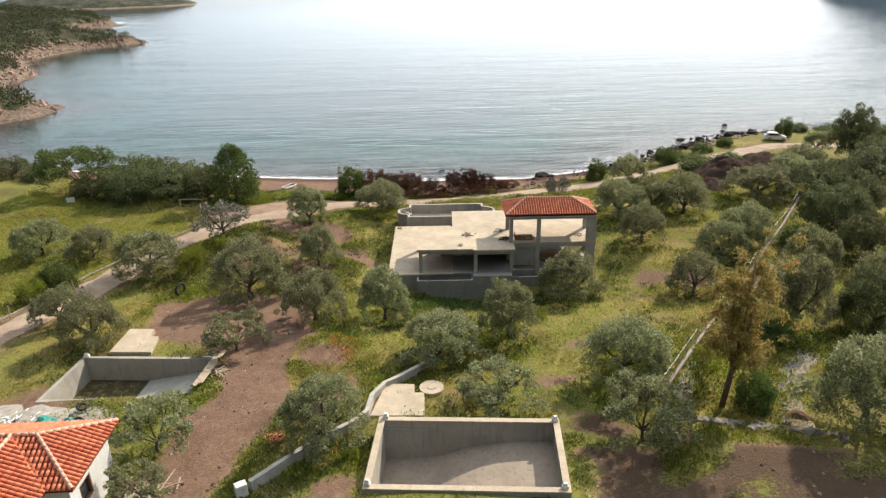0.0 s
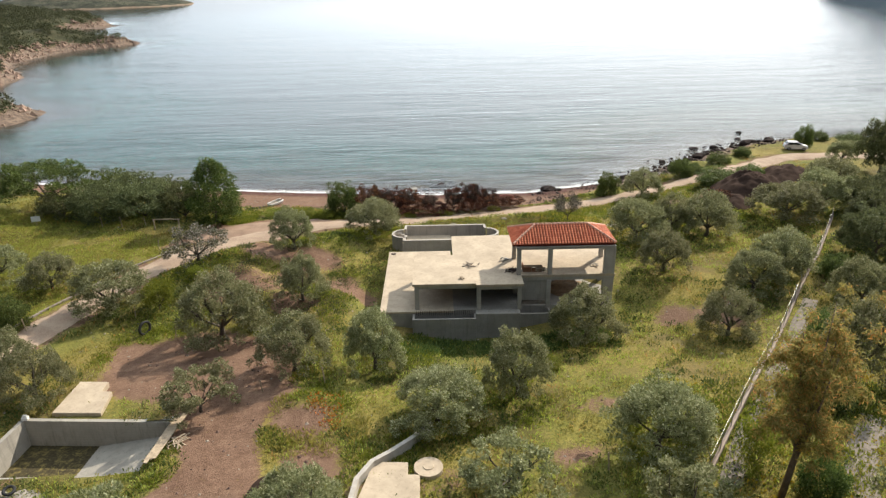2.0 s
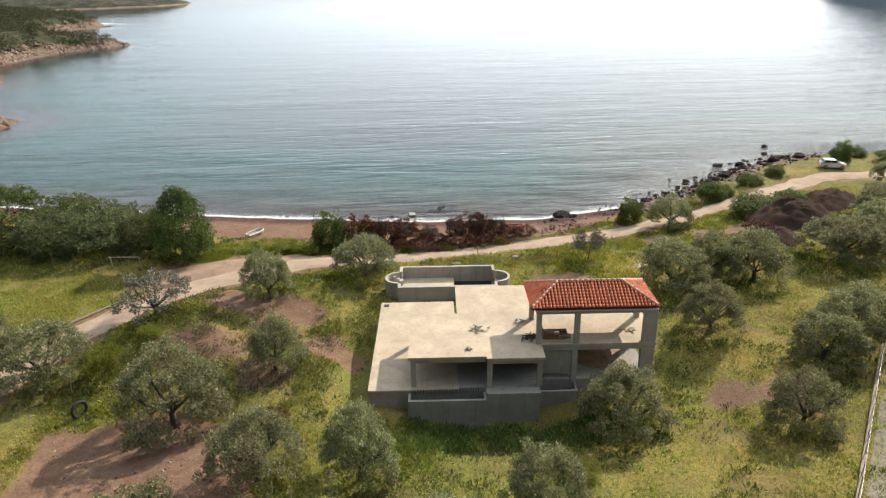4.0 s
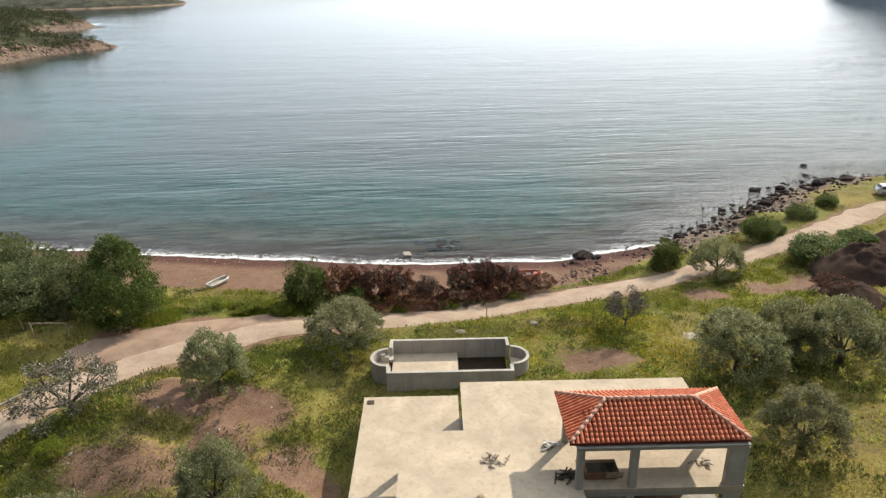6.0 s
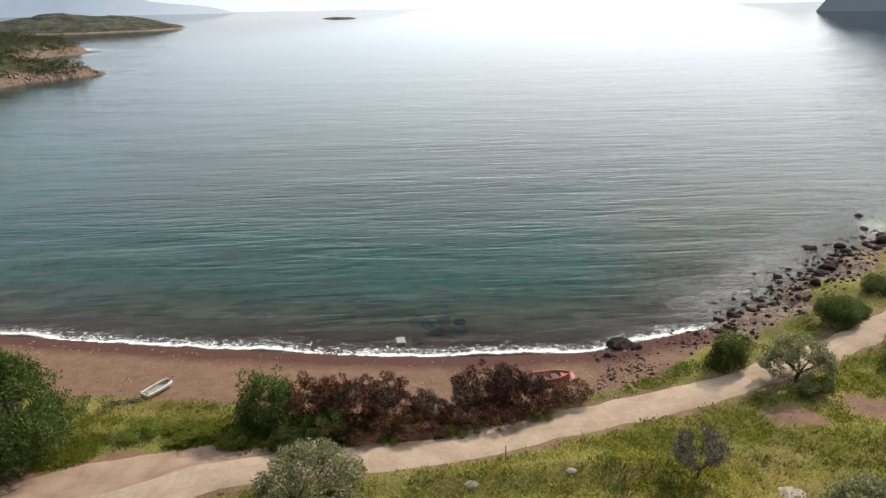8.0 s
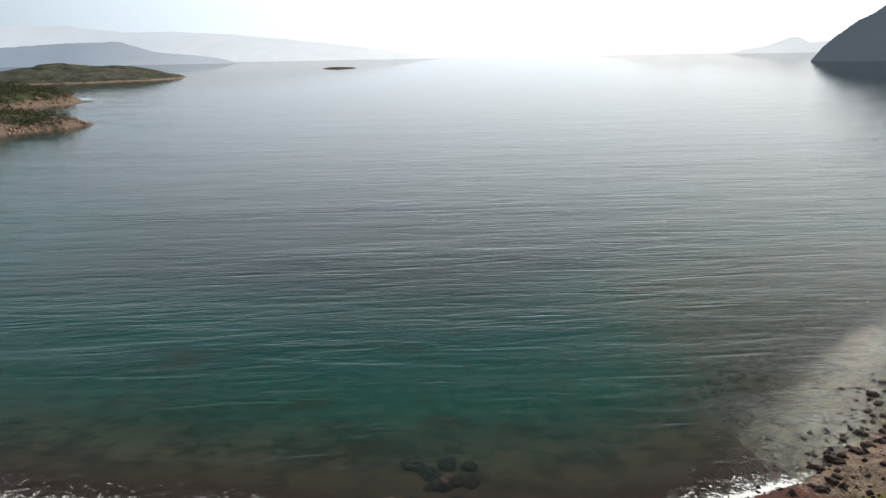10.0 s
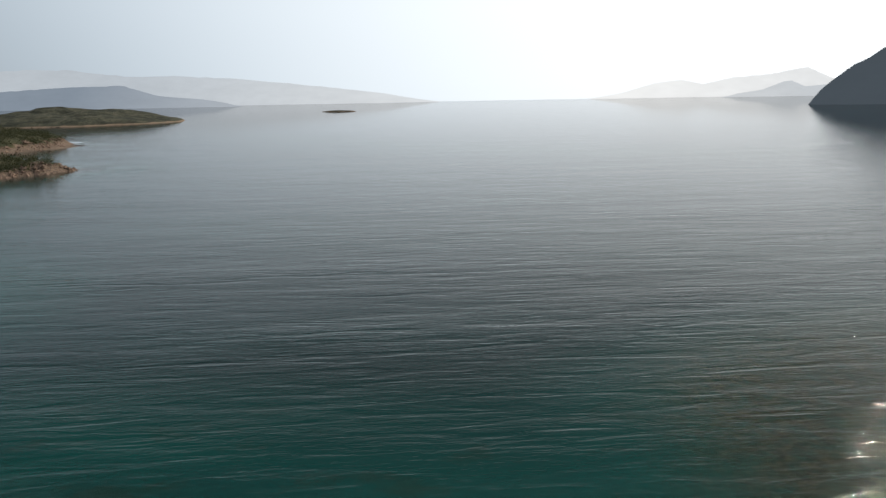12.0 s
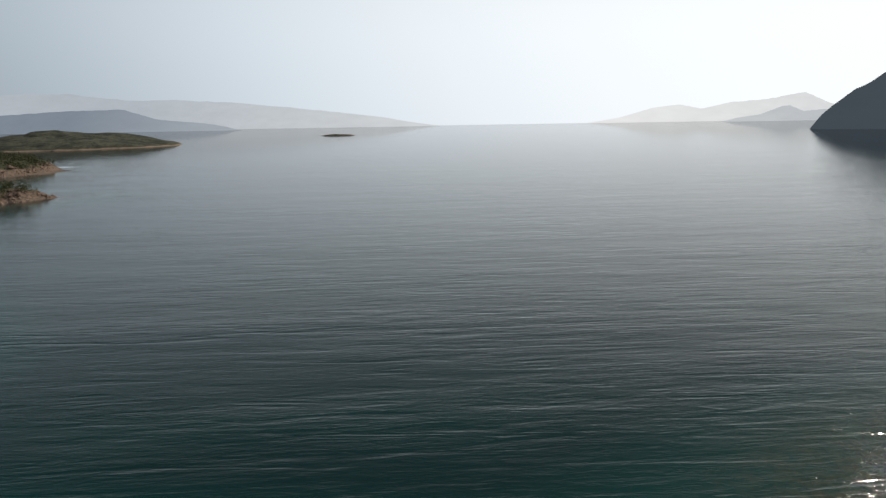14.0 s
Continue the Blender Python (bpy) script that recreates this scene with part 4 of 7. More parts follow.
    for p, q in lines:
        p, q = Vector(p), Vector(q)
        d = q - p
        n = max(1, round(d.length / 0.36))
        for i in range(n):
            w = p + d * (i / n) + Vector((0, 0, 0.085))
            rot = Vector((d.x, d.y, 0)).to_track_quat('Y', 'Z').to_matrix().to_4x4()
            ob = new("ridge_tile", cap)
            ob.parent = roof
            ob.matrix_basis = Matrix.Translation(w) @ rot @ pose(0, 0, 0, math.degrees(math.atan2(d.z, math.hypot(d.x, d.y))) - 2)
    return roof


# ---------------------------------------------------------------- the unfinished house
DECK, SLAB = 3.2, 5.55
house = thing("unfinished_house", "unfinished concrete house with bare slabs and a tiled roof pavilion", "house", HOUSE)


def wall(name, x0, x1, y0, y1, z0, z1, mat="concrete_wall", label="", bevel=0.015, parent=None):
    return part(name, box(x0, x1, y0, y1, z0, z1, bevel), mat, parent or house, label)


# lower terrace and plinth
wall("plinth", -2.72, 3.3, -0.15, 12.75, 0.3, DECK - 0.16)
wall("terrace_deck", -2.76, 3.32, -0.19, 12.8, DECK - 0.16, DECK, "concrete_slab", "sun bleached concrete terrace slab")
wall("plinth", 3.3, 8.7, 0.0, 10.4, 0.3, DECK - 0.004)
wall("plinth", 8.704, 16.66, 1.46, 10.6, 0.3, 2.75)
# planter trough and front walls under the porch
wall("planter_wall", -0.05, 5.1, -1.15, -0.95, 0.6, 2.95)
wall("planter_wall", -0.05, 0.12, -0.95, -0.16, 0.6, 2.95)
wall("planter_wall", 4.95, 5.1, -0.95, -0.16, 0.6, 2.95)
wall("planter_soil", 0.12, 4.95, -0.95, -0.16, 0.6, 2.3, "soil_dark")
wall("porch_base", 5.104, 8.7, -0.8, -0.004, 0.4, DECK - 0.01)
wall("porch_base", 8.704, 11.4, 0.35, 0.55, 0.4, 2.5)
wall("planter_wall", 11.25, 11.4, 0.554, 1.456, 0.4, 2.5)
wall("planter_soil", 8.704, 11.246, 0.554, 1.456, 0.4, 1.95, "soil_dark")
bars = mesh_of(box(-0.015, 0.015, -0.015, 0.015, 0, 0.42), "rebar", "iron")
for i in range(27):
    ob = new("rebar", bars)
    ob.parent = house
    ob.matrix_basis = pose(0.25 + 0.175 * i, -0.22, DECK - 0.35, random.uniform(-6, 6), random.uniform(-6, 6), 0)
# upper slab: porch part, main part, wing under the pavilion
for pl in ([(0, 0), (5.15, 0), (5.15, -0.28), (8.98, -0.28), (8.98, 6.1), (0, 6.1)], [(3.4, 6.104), (8.98, 6.104), (8.98, 10.75), (3.4, 10.75)],
           [(8.984, 1.38), (16.72, 1.38), (16.72, 2.1), (8.984, 2.1)], [(11.0, 2.104), (16.72, 2.104), (16.72, 3.5), (11.0, 3.5)], [(8.984, 3.504), (17.0, 3.504), (17.0, 10.75), (8.984, 10.75)]):
    part("upper_slab", prism(pl, SLAB - 0.2, SLAB), "concrete_slab", house, "bare cream coloured concrete roof slab, stained")
# beams under the slab edge
for a in ((0.15, 5.1, 0.12, 0.42), (5.2, 8.85, -0.16, 0.14), (9.0, 16.68, 1.42, 1.75)):
    wall("beam", *a, SLAB - 0.5, SLAB - 0.204, "concrete_post")
wall("beam", 0.15, 0.45, 0.424, 6.0, SLAB - 0.5, SLAB - 0.204, "concrete_post")
wall("beam", 8.55, 8.85, 0.144, 6.0, SLAB - 0.5, SLAB - 0.204, "concrete_post")
# porch posts
for u, v in ((0.15, 0.12), (5.2, -0.14), (8.5, -0.14), (0.15, 5.7), (8.5, 2.8)):
    wall("post", u, u + 0.34, v, v + 0.34, DECK - 0.004, SLAB - 0.504, "concrete_post")
# ground floor walls
for a in ((2.2, 5.2, 4.0, 4.22), (5.2, 5.42, 4.224, 5.6), (5.2, 8.9, 5.604, 5.82), (2.2, 2.42, 4.224, 6.1), (3.45, 3.67, 6.104, 10.6), (3.674, 9.3, 10.38, 10.6),
          (8.9, 11.4, 1.5, 1.72), (8.9, 9.12, 1.724, 5.6), (11.3, 11.52, 3.8, 10.4)):
    wall("wall", *a, DECK - 0.006, SLAB - 0.206)
# wing under the pavilion: open frame
for u, v in ((11.1, 1.414), (15.75, 1.414), (11.1, 6.0), (16.5, 6.0), (16.5, 10.2), (12.4, 10.2)):
    w = 0.9 if (u, v) == (15.75, 1.414) else 0.36
    wall("post", u, u + w, v, v + 0.36, 1.2, SLAB - 0.51 if v < 2 else SLAB - 0.206, "concrete_post")
# pavilion
PE = 8.12
for u, v, w in ((8.6, 1.4, 0.34), (11.15, 1.4, 0.36), (15.75, 1.4, 0.92), (8.6, 4.9, 0.34), (16.2, 4.9, 0.36)):
    wall("pavilion_post", u, u + w, v, v + 0.34, SLAB - 0.004, PE - 0.3, "concrete_post")
for a in ((8.55, 16.6, 1.36, 1.72), (8.55, 16.6, 4.9, 5.26), (8.55, 8.9, 1.724, 4.896), (16.22, 16.58, 1.724, 4.896)):
    wall("pavilion_beam", *a, PE - 0.304, PE - 0.1, "concrete_post")
wall("pavilion_soffit", 8.5, 16.65, 1.3, 5.32, PE - 0.096, PE - 0.06, "concrete_post")
hip_roof(house, 8.2, 16.62, 1.42, 5.5, PE + 0.1, 0.98, single=lambda x, y: y < 3.3 and 9.0 < x < 16.3)
# stairwell boards, and further down low rises for the sunlit floor under the wing
for i, (a, b) in enumerate(((9.2, 9.9), (9.92, 10.35), (10.37, 10.75))):
    wall("formwork_board", a, b, 2.05, 2.1, SLAB - 0.25, SLAB + 0.42 - 0.07 * i, "timber_red", "weathered brown shuttering board")
for z in (0.1, 0.22, 0.34):
    wall("formwork_board", 10.2, 11.05, 2.02, 2.06, SLAB + z, SLAB + z + 0.08, "timber")
wall("stair_edge", 9.25, 9.33, 2.104, 3.496, SLAB - 0.2, SLAB + 0.3, "timber_red")


def lump(r, h, seed, n=44, sharp=0.35):
    """An uneven heap, standing on z = 0."""
    bm = bmesh.new()
    rings = []
    for i in range(n // 2):
        q = i / (n // 2 - 1)
        ring = []
        for j in range(n):
            a = 2 * math.pi * j / n
            rr = r * q * (1 + 0.18 * noise.noise((math.cos(a) * 1.3 + seed, math.sin(a) * 1.3, seed)))
            z = h * (1 - q ** 1.7) * (1 + sharp * noise.noise((math.cos(a) * rr * 0.9 + seed, math.sin(a) * rr * 0.9, 2.0)) + 0.5 * sharp * noise.noise((math.cos(a) * rr * 2.6, math.sin(a) * rr * 2.6, seed))) - 0.25 * (q > 0.98)
            ring.append(bm.verts.new((rr * math.cos(a), rr * math.sin(a), z)) if i else None)
        rings.append(ring)
    top = bm.verts.new((0, 0, h))
    for j in range(n):
        bm.faces.new((top, rings[1][j], rings[1][(j + 1) % n]))
    for a, b in zip(rings[1:], rings[2:]):
        for j in range(n):
            bm.faces.new((a[j], b[j], b[(j + 1) % n], a[(j + 1) % n]))
    return bm


def heap(name, label, x, y, z, r, h, mat, seed, sx=1.0, turn=0, cat="heap"):
    ob = new(name, mesh_of(lump(r, h, seed), name, mat, True))
    ob.matrix_basis = pose(x, y, z, 0, 0, turn) @ Matrix.Diagonal((sx, 1, 1, 1))
    return tagged(ob, label, cat)


# sunlit floor of the wing, made as two low rises in paler colours
hx, hy_ = at_house(13.6, 4.6)
heap("earth_mound", "rubbly brown floor of the open ground floor, sunlight in its colour", hx, hy_, 2.73, 2.0, 0.26, "earth_pale", 3)
hx, hy_ = at_house(15.0, 3.2)
heap("rubble_spread", "low pale dome painted as a sunlit patch of floor", hx, hy_, 2.73, 1.2, 0.1, "rubble", 5)


def scrap_pile(name, label, x, y, z, n, spread, length, mat, seed):
    """A loose pile of sticks and bits."""
    rs = random.Random(seed)
    bm = bmesh.new()
    for i in range(n):
        L = length * rs.uniform(0.4, 1)
        m = pose(rs.gauss(0, spread), rs.gauss(0, spread * 0.6), 0.03 + 0.05 * (i % 4), rs.uniform(-8, 8), rs.uniform(-5, 5), rs.uniform(0, 180))
        k0 = len(bm.verts)
        box(-L / 2, L / 2, -0.035, 0.035, -0.02, 0.02, 0, bm)
        bm.verts.ensure_lookup_table()
        for q in bm.verts[k0:]:
            q.co = m @ q.co
    ob = new(name, mesh_of(bm, name, mat))
    ob.matrix_basis = pose(x, y, z, 0, 0, 0)
    return tagged(ob, label, "scrap")


x_, y_ = at_house(4.7, 3.5)
scrap_pile("scrap_pile", "small heap of broken timber and stones on the slab", x_, y_, SLAB, 26, 0.32, 0.34, "stone", 2)
x_, y_ = at_house(8.3, 2.3)
scrap_pile("rebar_tangle", "tangle of rusty rods lying beside the pavilion post", x_, y_, SLAB, 22, 0.3, 0.9, "iron", 4)
x_, y_ = at_house(4.0, 0.9)
scrap_pile("scrap_pile", "stones and sticks lying on the bare slab", x_, y_, SLAB, 9, 0.1, 0.3, "timber", 6)
x_, y_ = at_house(7.9, 4.6)
scrap_pile("rebar_tangle", "grey brushwood lying on the slab", x_, y_, SLAB, 16, 0.3, 0.5, "galvanised", 8)
x_, y_ = at_house(15.2, 2.9)
scrap_pile("scrap_pile", "pale lumps of plaster on the pavilion floor", x_, y_, SLAB, 12, 0.35, 0.35, "rubble", 9)
x_, y_ = at_house(-2.3, 12.2)
ob = tagged(new("drain_grate", mesh_of(box(-0.22, 0.22, -0.2, 0.2, 0, 0.05, 0.01), "drain_grate", "iron")), "dark drain box at the corner of the terrace", "drain")
ob.matrix_basis = pose(x_, y_, DECK)


# ---------------------------------------------------------------- pools
def ring_wall(parent, plan, t, z0, z1, mat, top=None):
    """Four walls round a plan, butted end to end."""
    inner = inset(plan, t)
    for i in range(4):
        a, b = plan[i], plan[(i + 1) % 4]
        c, d = inner[(i + 1) % 4], inner[i]
        part("pool_wall", prism([a, b, c, d], z0, z1), mat, parent)
    return inner


pool_a = thing("empty_pool", "empty unfinished concrete swimming pool with a sloping floor", "swimming pool")
RIM = 5.05
inn = ring_wall(pool_a, POOL_A, 0.3, 1.6, RIM, "concrete_old")
cap_in = inset(POOL_A, 0.36)
for i in range(4):
    part("coping", prism([POOL_A[i], POOL_A[(i + 1) % 4], cap_in[(i + 1) % 4], cap_in[i]], RIM + 0.002, RIM + 0.07), "concrete_slab", pool_a)
# the floor: deep at the left, shelving up to the right
bm = bmesh.new()
nn = 24
rows = []
for i in range(nn + 1):
    t = i / nn
    dz = 2.35 + (3.75 - 2.35) * (1 / (1 + math.exp(-(t - 0.42) * 9)))
    a = Vector(inn[0]).lerp(Vector(inn[1]), t)
    b = Vector(inn[3]).lerp(Vector(inn[2]), t)
    rows.append((bm.verts.new((*a, dz)), bm.verts.new((*b, dz))))
for (a, b), (c, d) in zip(rows, rows[1:]):
    bm.faces.new((a, c, d, b))
part("pool_floor", bm, "pool_floor", pool_a, "stained brownish concrete pool floor")
e, f = Vector(inn[3]), Vector(inn[2])
d = (f - e).normalized()
nrm = Vector((d.y, -d.x))
pa, pb = e + nrm * 0.004, e + d * 2.7 + nrm * 0.004
part("formwork_panel", prism([tuple(pa), tuple(pb), tuple(pb + nrm * 0.08), tuple(pa + nrm * 0.08)], 2.3, 4.55), "concrete_wall", pool_a)
for i, (x, y) in enumerate(((-2.55, 29.7), (7.05, 28.75), (-3.3, 24.3), (6.45, 23.4))):
    bm = box(-0.16, 0.16, -0.12, 0.12, 0, 0.22, 0.03)
    box(-0.11, 0.11, -0.09, 0.09, 0.2, 0.36, 0.03, bm)
    ob = part("white_block", bm, "white_wash", pool_a, "whitewashed corner block")
    ob.matrix_basis = pose(x, y, RIM + 0.06, 0, 0, random.uniform(-20, 20))

pool_b = thing("empty_pool", "concrete pool with dark sludge at its deep end", "swimming pool")
RIMB = 2.85
inn = ring_wall(pool_b, POOL_B, 0.28, 0.0, RIMB, "concrete_old")
bm = bmesh.new()
rows = []
for i in range(nn + 1):
    t = i / nn
    dz = 0.85 + 0.95 * min(1, max(0, (t - 0.42) / 0.5))
    a = Vector(inn[0]).lerp(Vector(inn[1]), t)
    b = Vector(inn[3]).lerp(Vector(inn[2]), t)
    rows.append((bm.verts.new((*a, dz)), bm.verts.new((*b, dz))))
for (a, b), (c, d) in zip(rows, rows[1:]):
    bm.faces.new((a, c, d, b))
part("pool_floor", bm, "concrete_old", pool_b)
q0, q1, q2, q3 = [Vector(p) for p in inn]
part("sludge", prism([tuple(q0), tuple(q0.lerp(q1, 0.47)), tuple(q3.lerp(q2, 0.47)), tuple(q3)], 0.6, 0.95), "pool_sludge", pool_b, "dark leaf sludge and stagnant water")
for x, y in ((-25.2, 41.8), (-15.6, 40.9)):
    bm = box(-0.2, 0.2, -0.15, 0.15, 0, 0.22, 0.03)
    box(-0.12, 0.12, -0.1, 0.1, 0.2, 0.36, 0.03, bm)
    ob = part("white_block", bm, "white_wash", pool_b, "whitewashed corner block")
    ob.matrix_basis = pose(x, y, RIMB, 0, 0, random.uniform(-20, 20))
# planks stacked along its wall
stack = thing("plank_stack", "stack of weathered formwork planks beside the pool", "planks")
rs = random.Random(3)
for i in range(9):
    bm = box(-0.11, 0.11, -2.4, 2.4, 0, 0.045, 0.006)
    ob = part("plank", bm, "timber", stack)
    ob.matrix_basis = pose(-15.35 + 0.13 * (i % 4) + rs.uniform(-0.05, 0.05), 38.5 + rs.uniform(-0.3, 0.3), 3.52 + 0.05 * (i // 4), -5, 6, -4 + rs.uniform(-2.5, 2.5))

# raised pool behind the house, with round ends
pool_c = thing("raised_pool", "raised bare concrete pool with rounded ends and dark water", "swimming pool", HOUSE)
RIMC = 3.45


def arc_wall(cx, cy, r, t, a0, a1, z0, z1, n=14):
    bm = bmesh.new()
    prev = None
    for i in range(n + 1):
        a = radians(a0 + (a1 - a0) * i / n)
        q = [bm.verts.new((cx + rr * math.cos(a), cy + rr * math.sin(a), zz)) for rr, zz in ((r, z0), (r, z1), (r - t, z1), (r - t, z0))]
        if prev:
            for j in range(4):
                bm.faces.new((prev[j], prev[(j + 1) % 4], q[(j + 1) % 4], q[j]))
        else:
            bm.faces.new(q)
        prev = q
    bm.faces.new(prev[::-1])
    bmesh.ops.recalc_face_normals(bm, faces=bm.faces)
    return bm


for a in ((-1.5, 7.3, 15.2, 15.44), (-1.5, 7.3, 19.56, 19.8), (-1.5, -1.26, 15.444, 16.1), (-1.5, -1.26, 18.6, 19.556), (7.06, 7.3, 15.444, 16.1), (7.06, 7.3, 18.6, 19.556)):
    part("pool_wall", box(*a, 0.4, RIMC), "concrete_post", pool_c)
part("end_wall", arc_wall(-1.5, 17.35, 1.28, 0.22, 93, 267, 0.4, RIMC), "concrete_post", pool_c)
part("end_wall", arc_wall(7.3, 17.35, 1.28, 0.22, -87, 87, 0.4, RIMC), "concrete_post", pool_c)
part("pool_floor", box(-1.258, 3.5, 15.446, 19.554, 1.4, 2.35), "concrete_slab", pool_c)
part("pool_floor", arc_wall(-1.5, 17.35, 1.055, 1.05, 91, 269, 1.4, 2.6), "concrete_slab", pool_c)
part("pool_floor", arc_wall(7.3, 17.35, 1.055, 1.05, -89, 89, 1.4, 2.6), "concrete_slab", pool_c)
part("pool_floor", box(3.504, 7.056, 15.446, 19.554, 0.9, 1.5), "concrete_post", pool_c)
part("water", box(3.506, 7.054, 15.448, 19.552, 1.504, 1.9), "pool_water", pool_c, "dark stagnant water")
for i in range(3):
    part("step", box(-2.1 + 0.3 * i, -1.8 + 0.3 * i, 18.0, 18.55, 2.6, 3.2 - 0.2 * i), "concrete_post", pool_c)

# ---------------------------------------------------------------- slabs, manhole, garden walls
def slab(name, label, plan, h, mat="concrete_slab"):
    zz = max(gz(x, y) for x, y in plan)
    ob = new(name, mesh_of(prism(plan, zz - 1.6, zz + h, bevel=0.02), name, mat))
    return tagged(ob, label, "slab")


slab("pump_room_roof", "pale concrete slab roof beside the pool", [(-3.6, 31.3), (-0.32, 31.1), (-0.27, 33.5), (-0.9, 33.55), (-0.9, 34.5), (-2.75, 34.7)], 0.12)
slab("pump_room_roof", "pale concrete slab roof behind the sludge pool", [(-23.8, 42.3), (-20.6, 42.05), (-20.9, 44.5), (-21.6, 44.6), (-21.6, 45.7), (-23.6, 45.9)], 0.25)
bm = bmesh.new()
tube(bm, [(0, 0, -0.4), (0, 0, 0.12)], [0.8, 0.78], 24)
tube(bm, [(0, 0, 0.12), (0, 0, 0.16)], [0.3, 0.28], 16)
ob = tagged(new("cistern_cover", mesh_of(bm, "cistern_cover", "concrete_slab")), "round pale concrete cistern cover set in soil", "cover")
ob.matrix_basis = pose(0.2, 34.05, gz(0.2, 34.05) + 0.14)


def low_wall(name, label, pts, t, h, mat, drop=0.8):
    """A low garden wall that follows a line and the slope."""
    bm = bmesh.new()
    prev = None
    P = [Vector(p) for p in pts]
    line = []
    for a, b in zip(P, P[1:]):
        n = max(1, int((b - a).length / 0.6))
        line += [a.lerp(b, i / n) for i in range(n)]
    line.append(P[-1])
    for i, p in enumerate(line):
        d = (line[min(i + 1, len(line) - 1)] - line[max(i - 1, 0)]).normalized()
        nr = Vector((-d.y, d.x)) * t / 2
        z = float(land(np.array([p.x]), np.array([p.y]), False)[0])
        q = [bm.verts.new((*(p + nr), z - drop)), bm.verts.new((*(p + nr), z + h)), bm.verts.new((*(p - nr), z + h)), bm.verts.new((*(p - nr), z - drop))]
        if prev:
            for j in range(4):
                bm.faces.new((prev[j], prev[(j + 1) % 4], q[(j + 1) % 4], q[j]))
        else:
            bm.faces.new(q)
        prev = q
    bm.faces.new(prev[::-1])
    bmesh.ops.recalc_face_normals(bm, faces=bm.faces)
    return tagged(new(name, mesh_of(bm, name, mat)), label, "wall")


low_wall("garden_wall", "low whitewashed garden wall curving past the cistern", [(0.45, 37.9), (-0.6, 36.4), (-1.8, 35.2), (-2.8, 34.4), (-3.55, 33.0), (-3.75, 31.3), (-4.6, 30.2), (-6.0, 29.0), (-7.6, 27.4), (-9.4, 25.4)], 0.26, 0.66, "wall_lime")
ob = tagged(new("meter_box", mesh_of(box(-0.3, 0.3, -0.22, 0.22, -0.3, 0.75, 0.03), "meter_box", "white_wash")), "small white masonry box at the end of the wall", "box")
ob.matrix_basis = pose(-9.8, 25.1, gz(-9.8, 25.1), 0, 0, 30)

# ---------------------------------------------------------------- the tiled house in the foreground
HX0, HX1, HY0, HY1 = -30.0, -16.3, 22.3, 27.4
villa = thing("plastered_house", "white plastered house with an orange barrel tile roof", "house")
for a in ((HX0 + 0.5, HX1 - 0.5, HY0 + 0.5, HY0 + 0.75), (HX0 + 0.5, HX1 - 0.5, HY1 - 0.75, HY1 - 0.5)):
    part("wall", box(*a, 3.0, 7.2), "plaster", villa)
part("wall", box(HX0 + 0.5, HX0 + 0.75, HY0 + 0.754, HY1 - 0.754, 3.0, 7.2), "plaster", villa)
for a in ((HY0 + 0.754, 23.6, 3.0, 7.2), (24.7, HY1 - 0.754, 3.0, 7.2), (23.604, 24.696, 3.0, 5.2), (23.604, 24.696, 6.4, 7.2)):
    part("wall", box(HX1 - 0.75, HX1 - 0.5, *a), "plaster", villa)
win = part("window", box(HX1 - 0.7, HX1 - 0.66, 23.604, 24.696, 5.204, 6.396), "car_glass", villa, "dark window in a brown frame")
for a in ((23.604, 23.68, 5.204, 6.396), (24.62, 24.696, 5.204, 6.396), (23.684, 24.616, 5.204, 5.28), (23.684, 24.616, 6.32, 6.396)):
    part("frame", box(HX1 - 0.655, HX1 - 0.52, *a), "timber_red", win)
part("ceiling_slab", box(HX0 + 0.2, HX1 - 0.2, HY0 + 0.2, HY1 - 0.2, 7.204, 7.24), "plaster", villa)
hip_roof(villa, HX0, HX1, HY0, HY1, 7.36, 1.2, hip0=False, single=lambda x, y: x > -19.6 and y < 27.0, pitch=0.25, course=0.34)
# a wing towards the south, its ridge as high as the main one
wing_roof = hip_roof(villa, 0, 9.0, -2.55, 2.55, 7.36, 1.2, hip0=False, single=lambda x, y: x < 5.0 and y > 0.4, pitch=0.25, course=0.34)
wing_roof.matrix_basis = pose(-20.05, 24.85, 0, 0, 0, -90)
for a in ((-18.25, -18.0, 16.4, HY0 + 0.496), (-22.1, -21.85, 16.4, HY0 + 0.496), (-21.846, -18.254, 16.4, 16.65)):
    part("wall", box(*a, 3.0, 7.2), "plaster", villa)


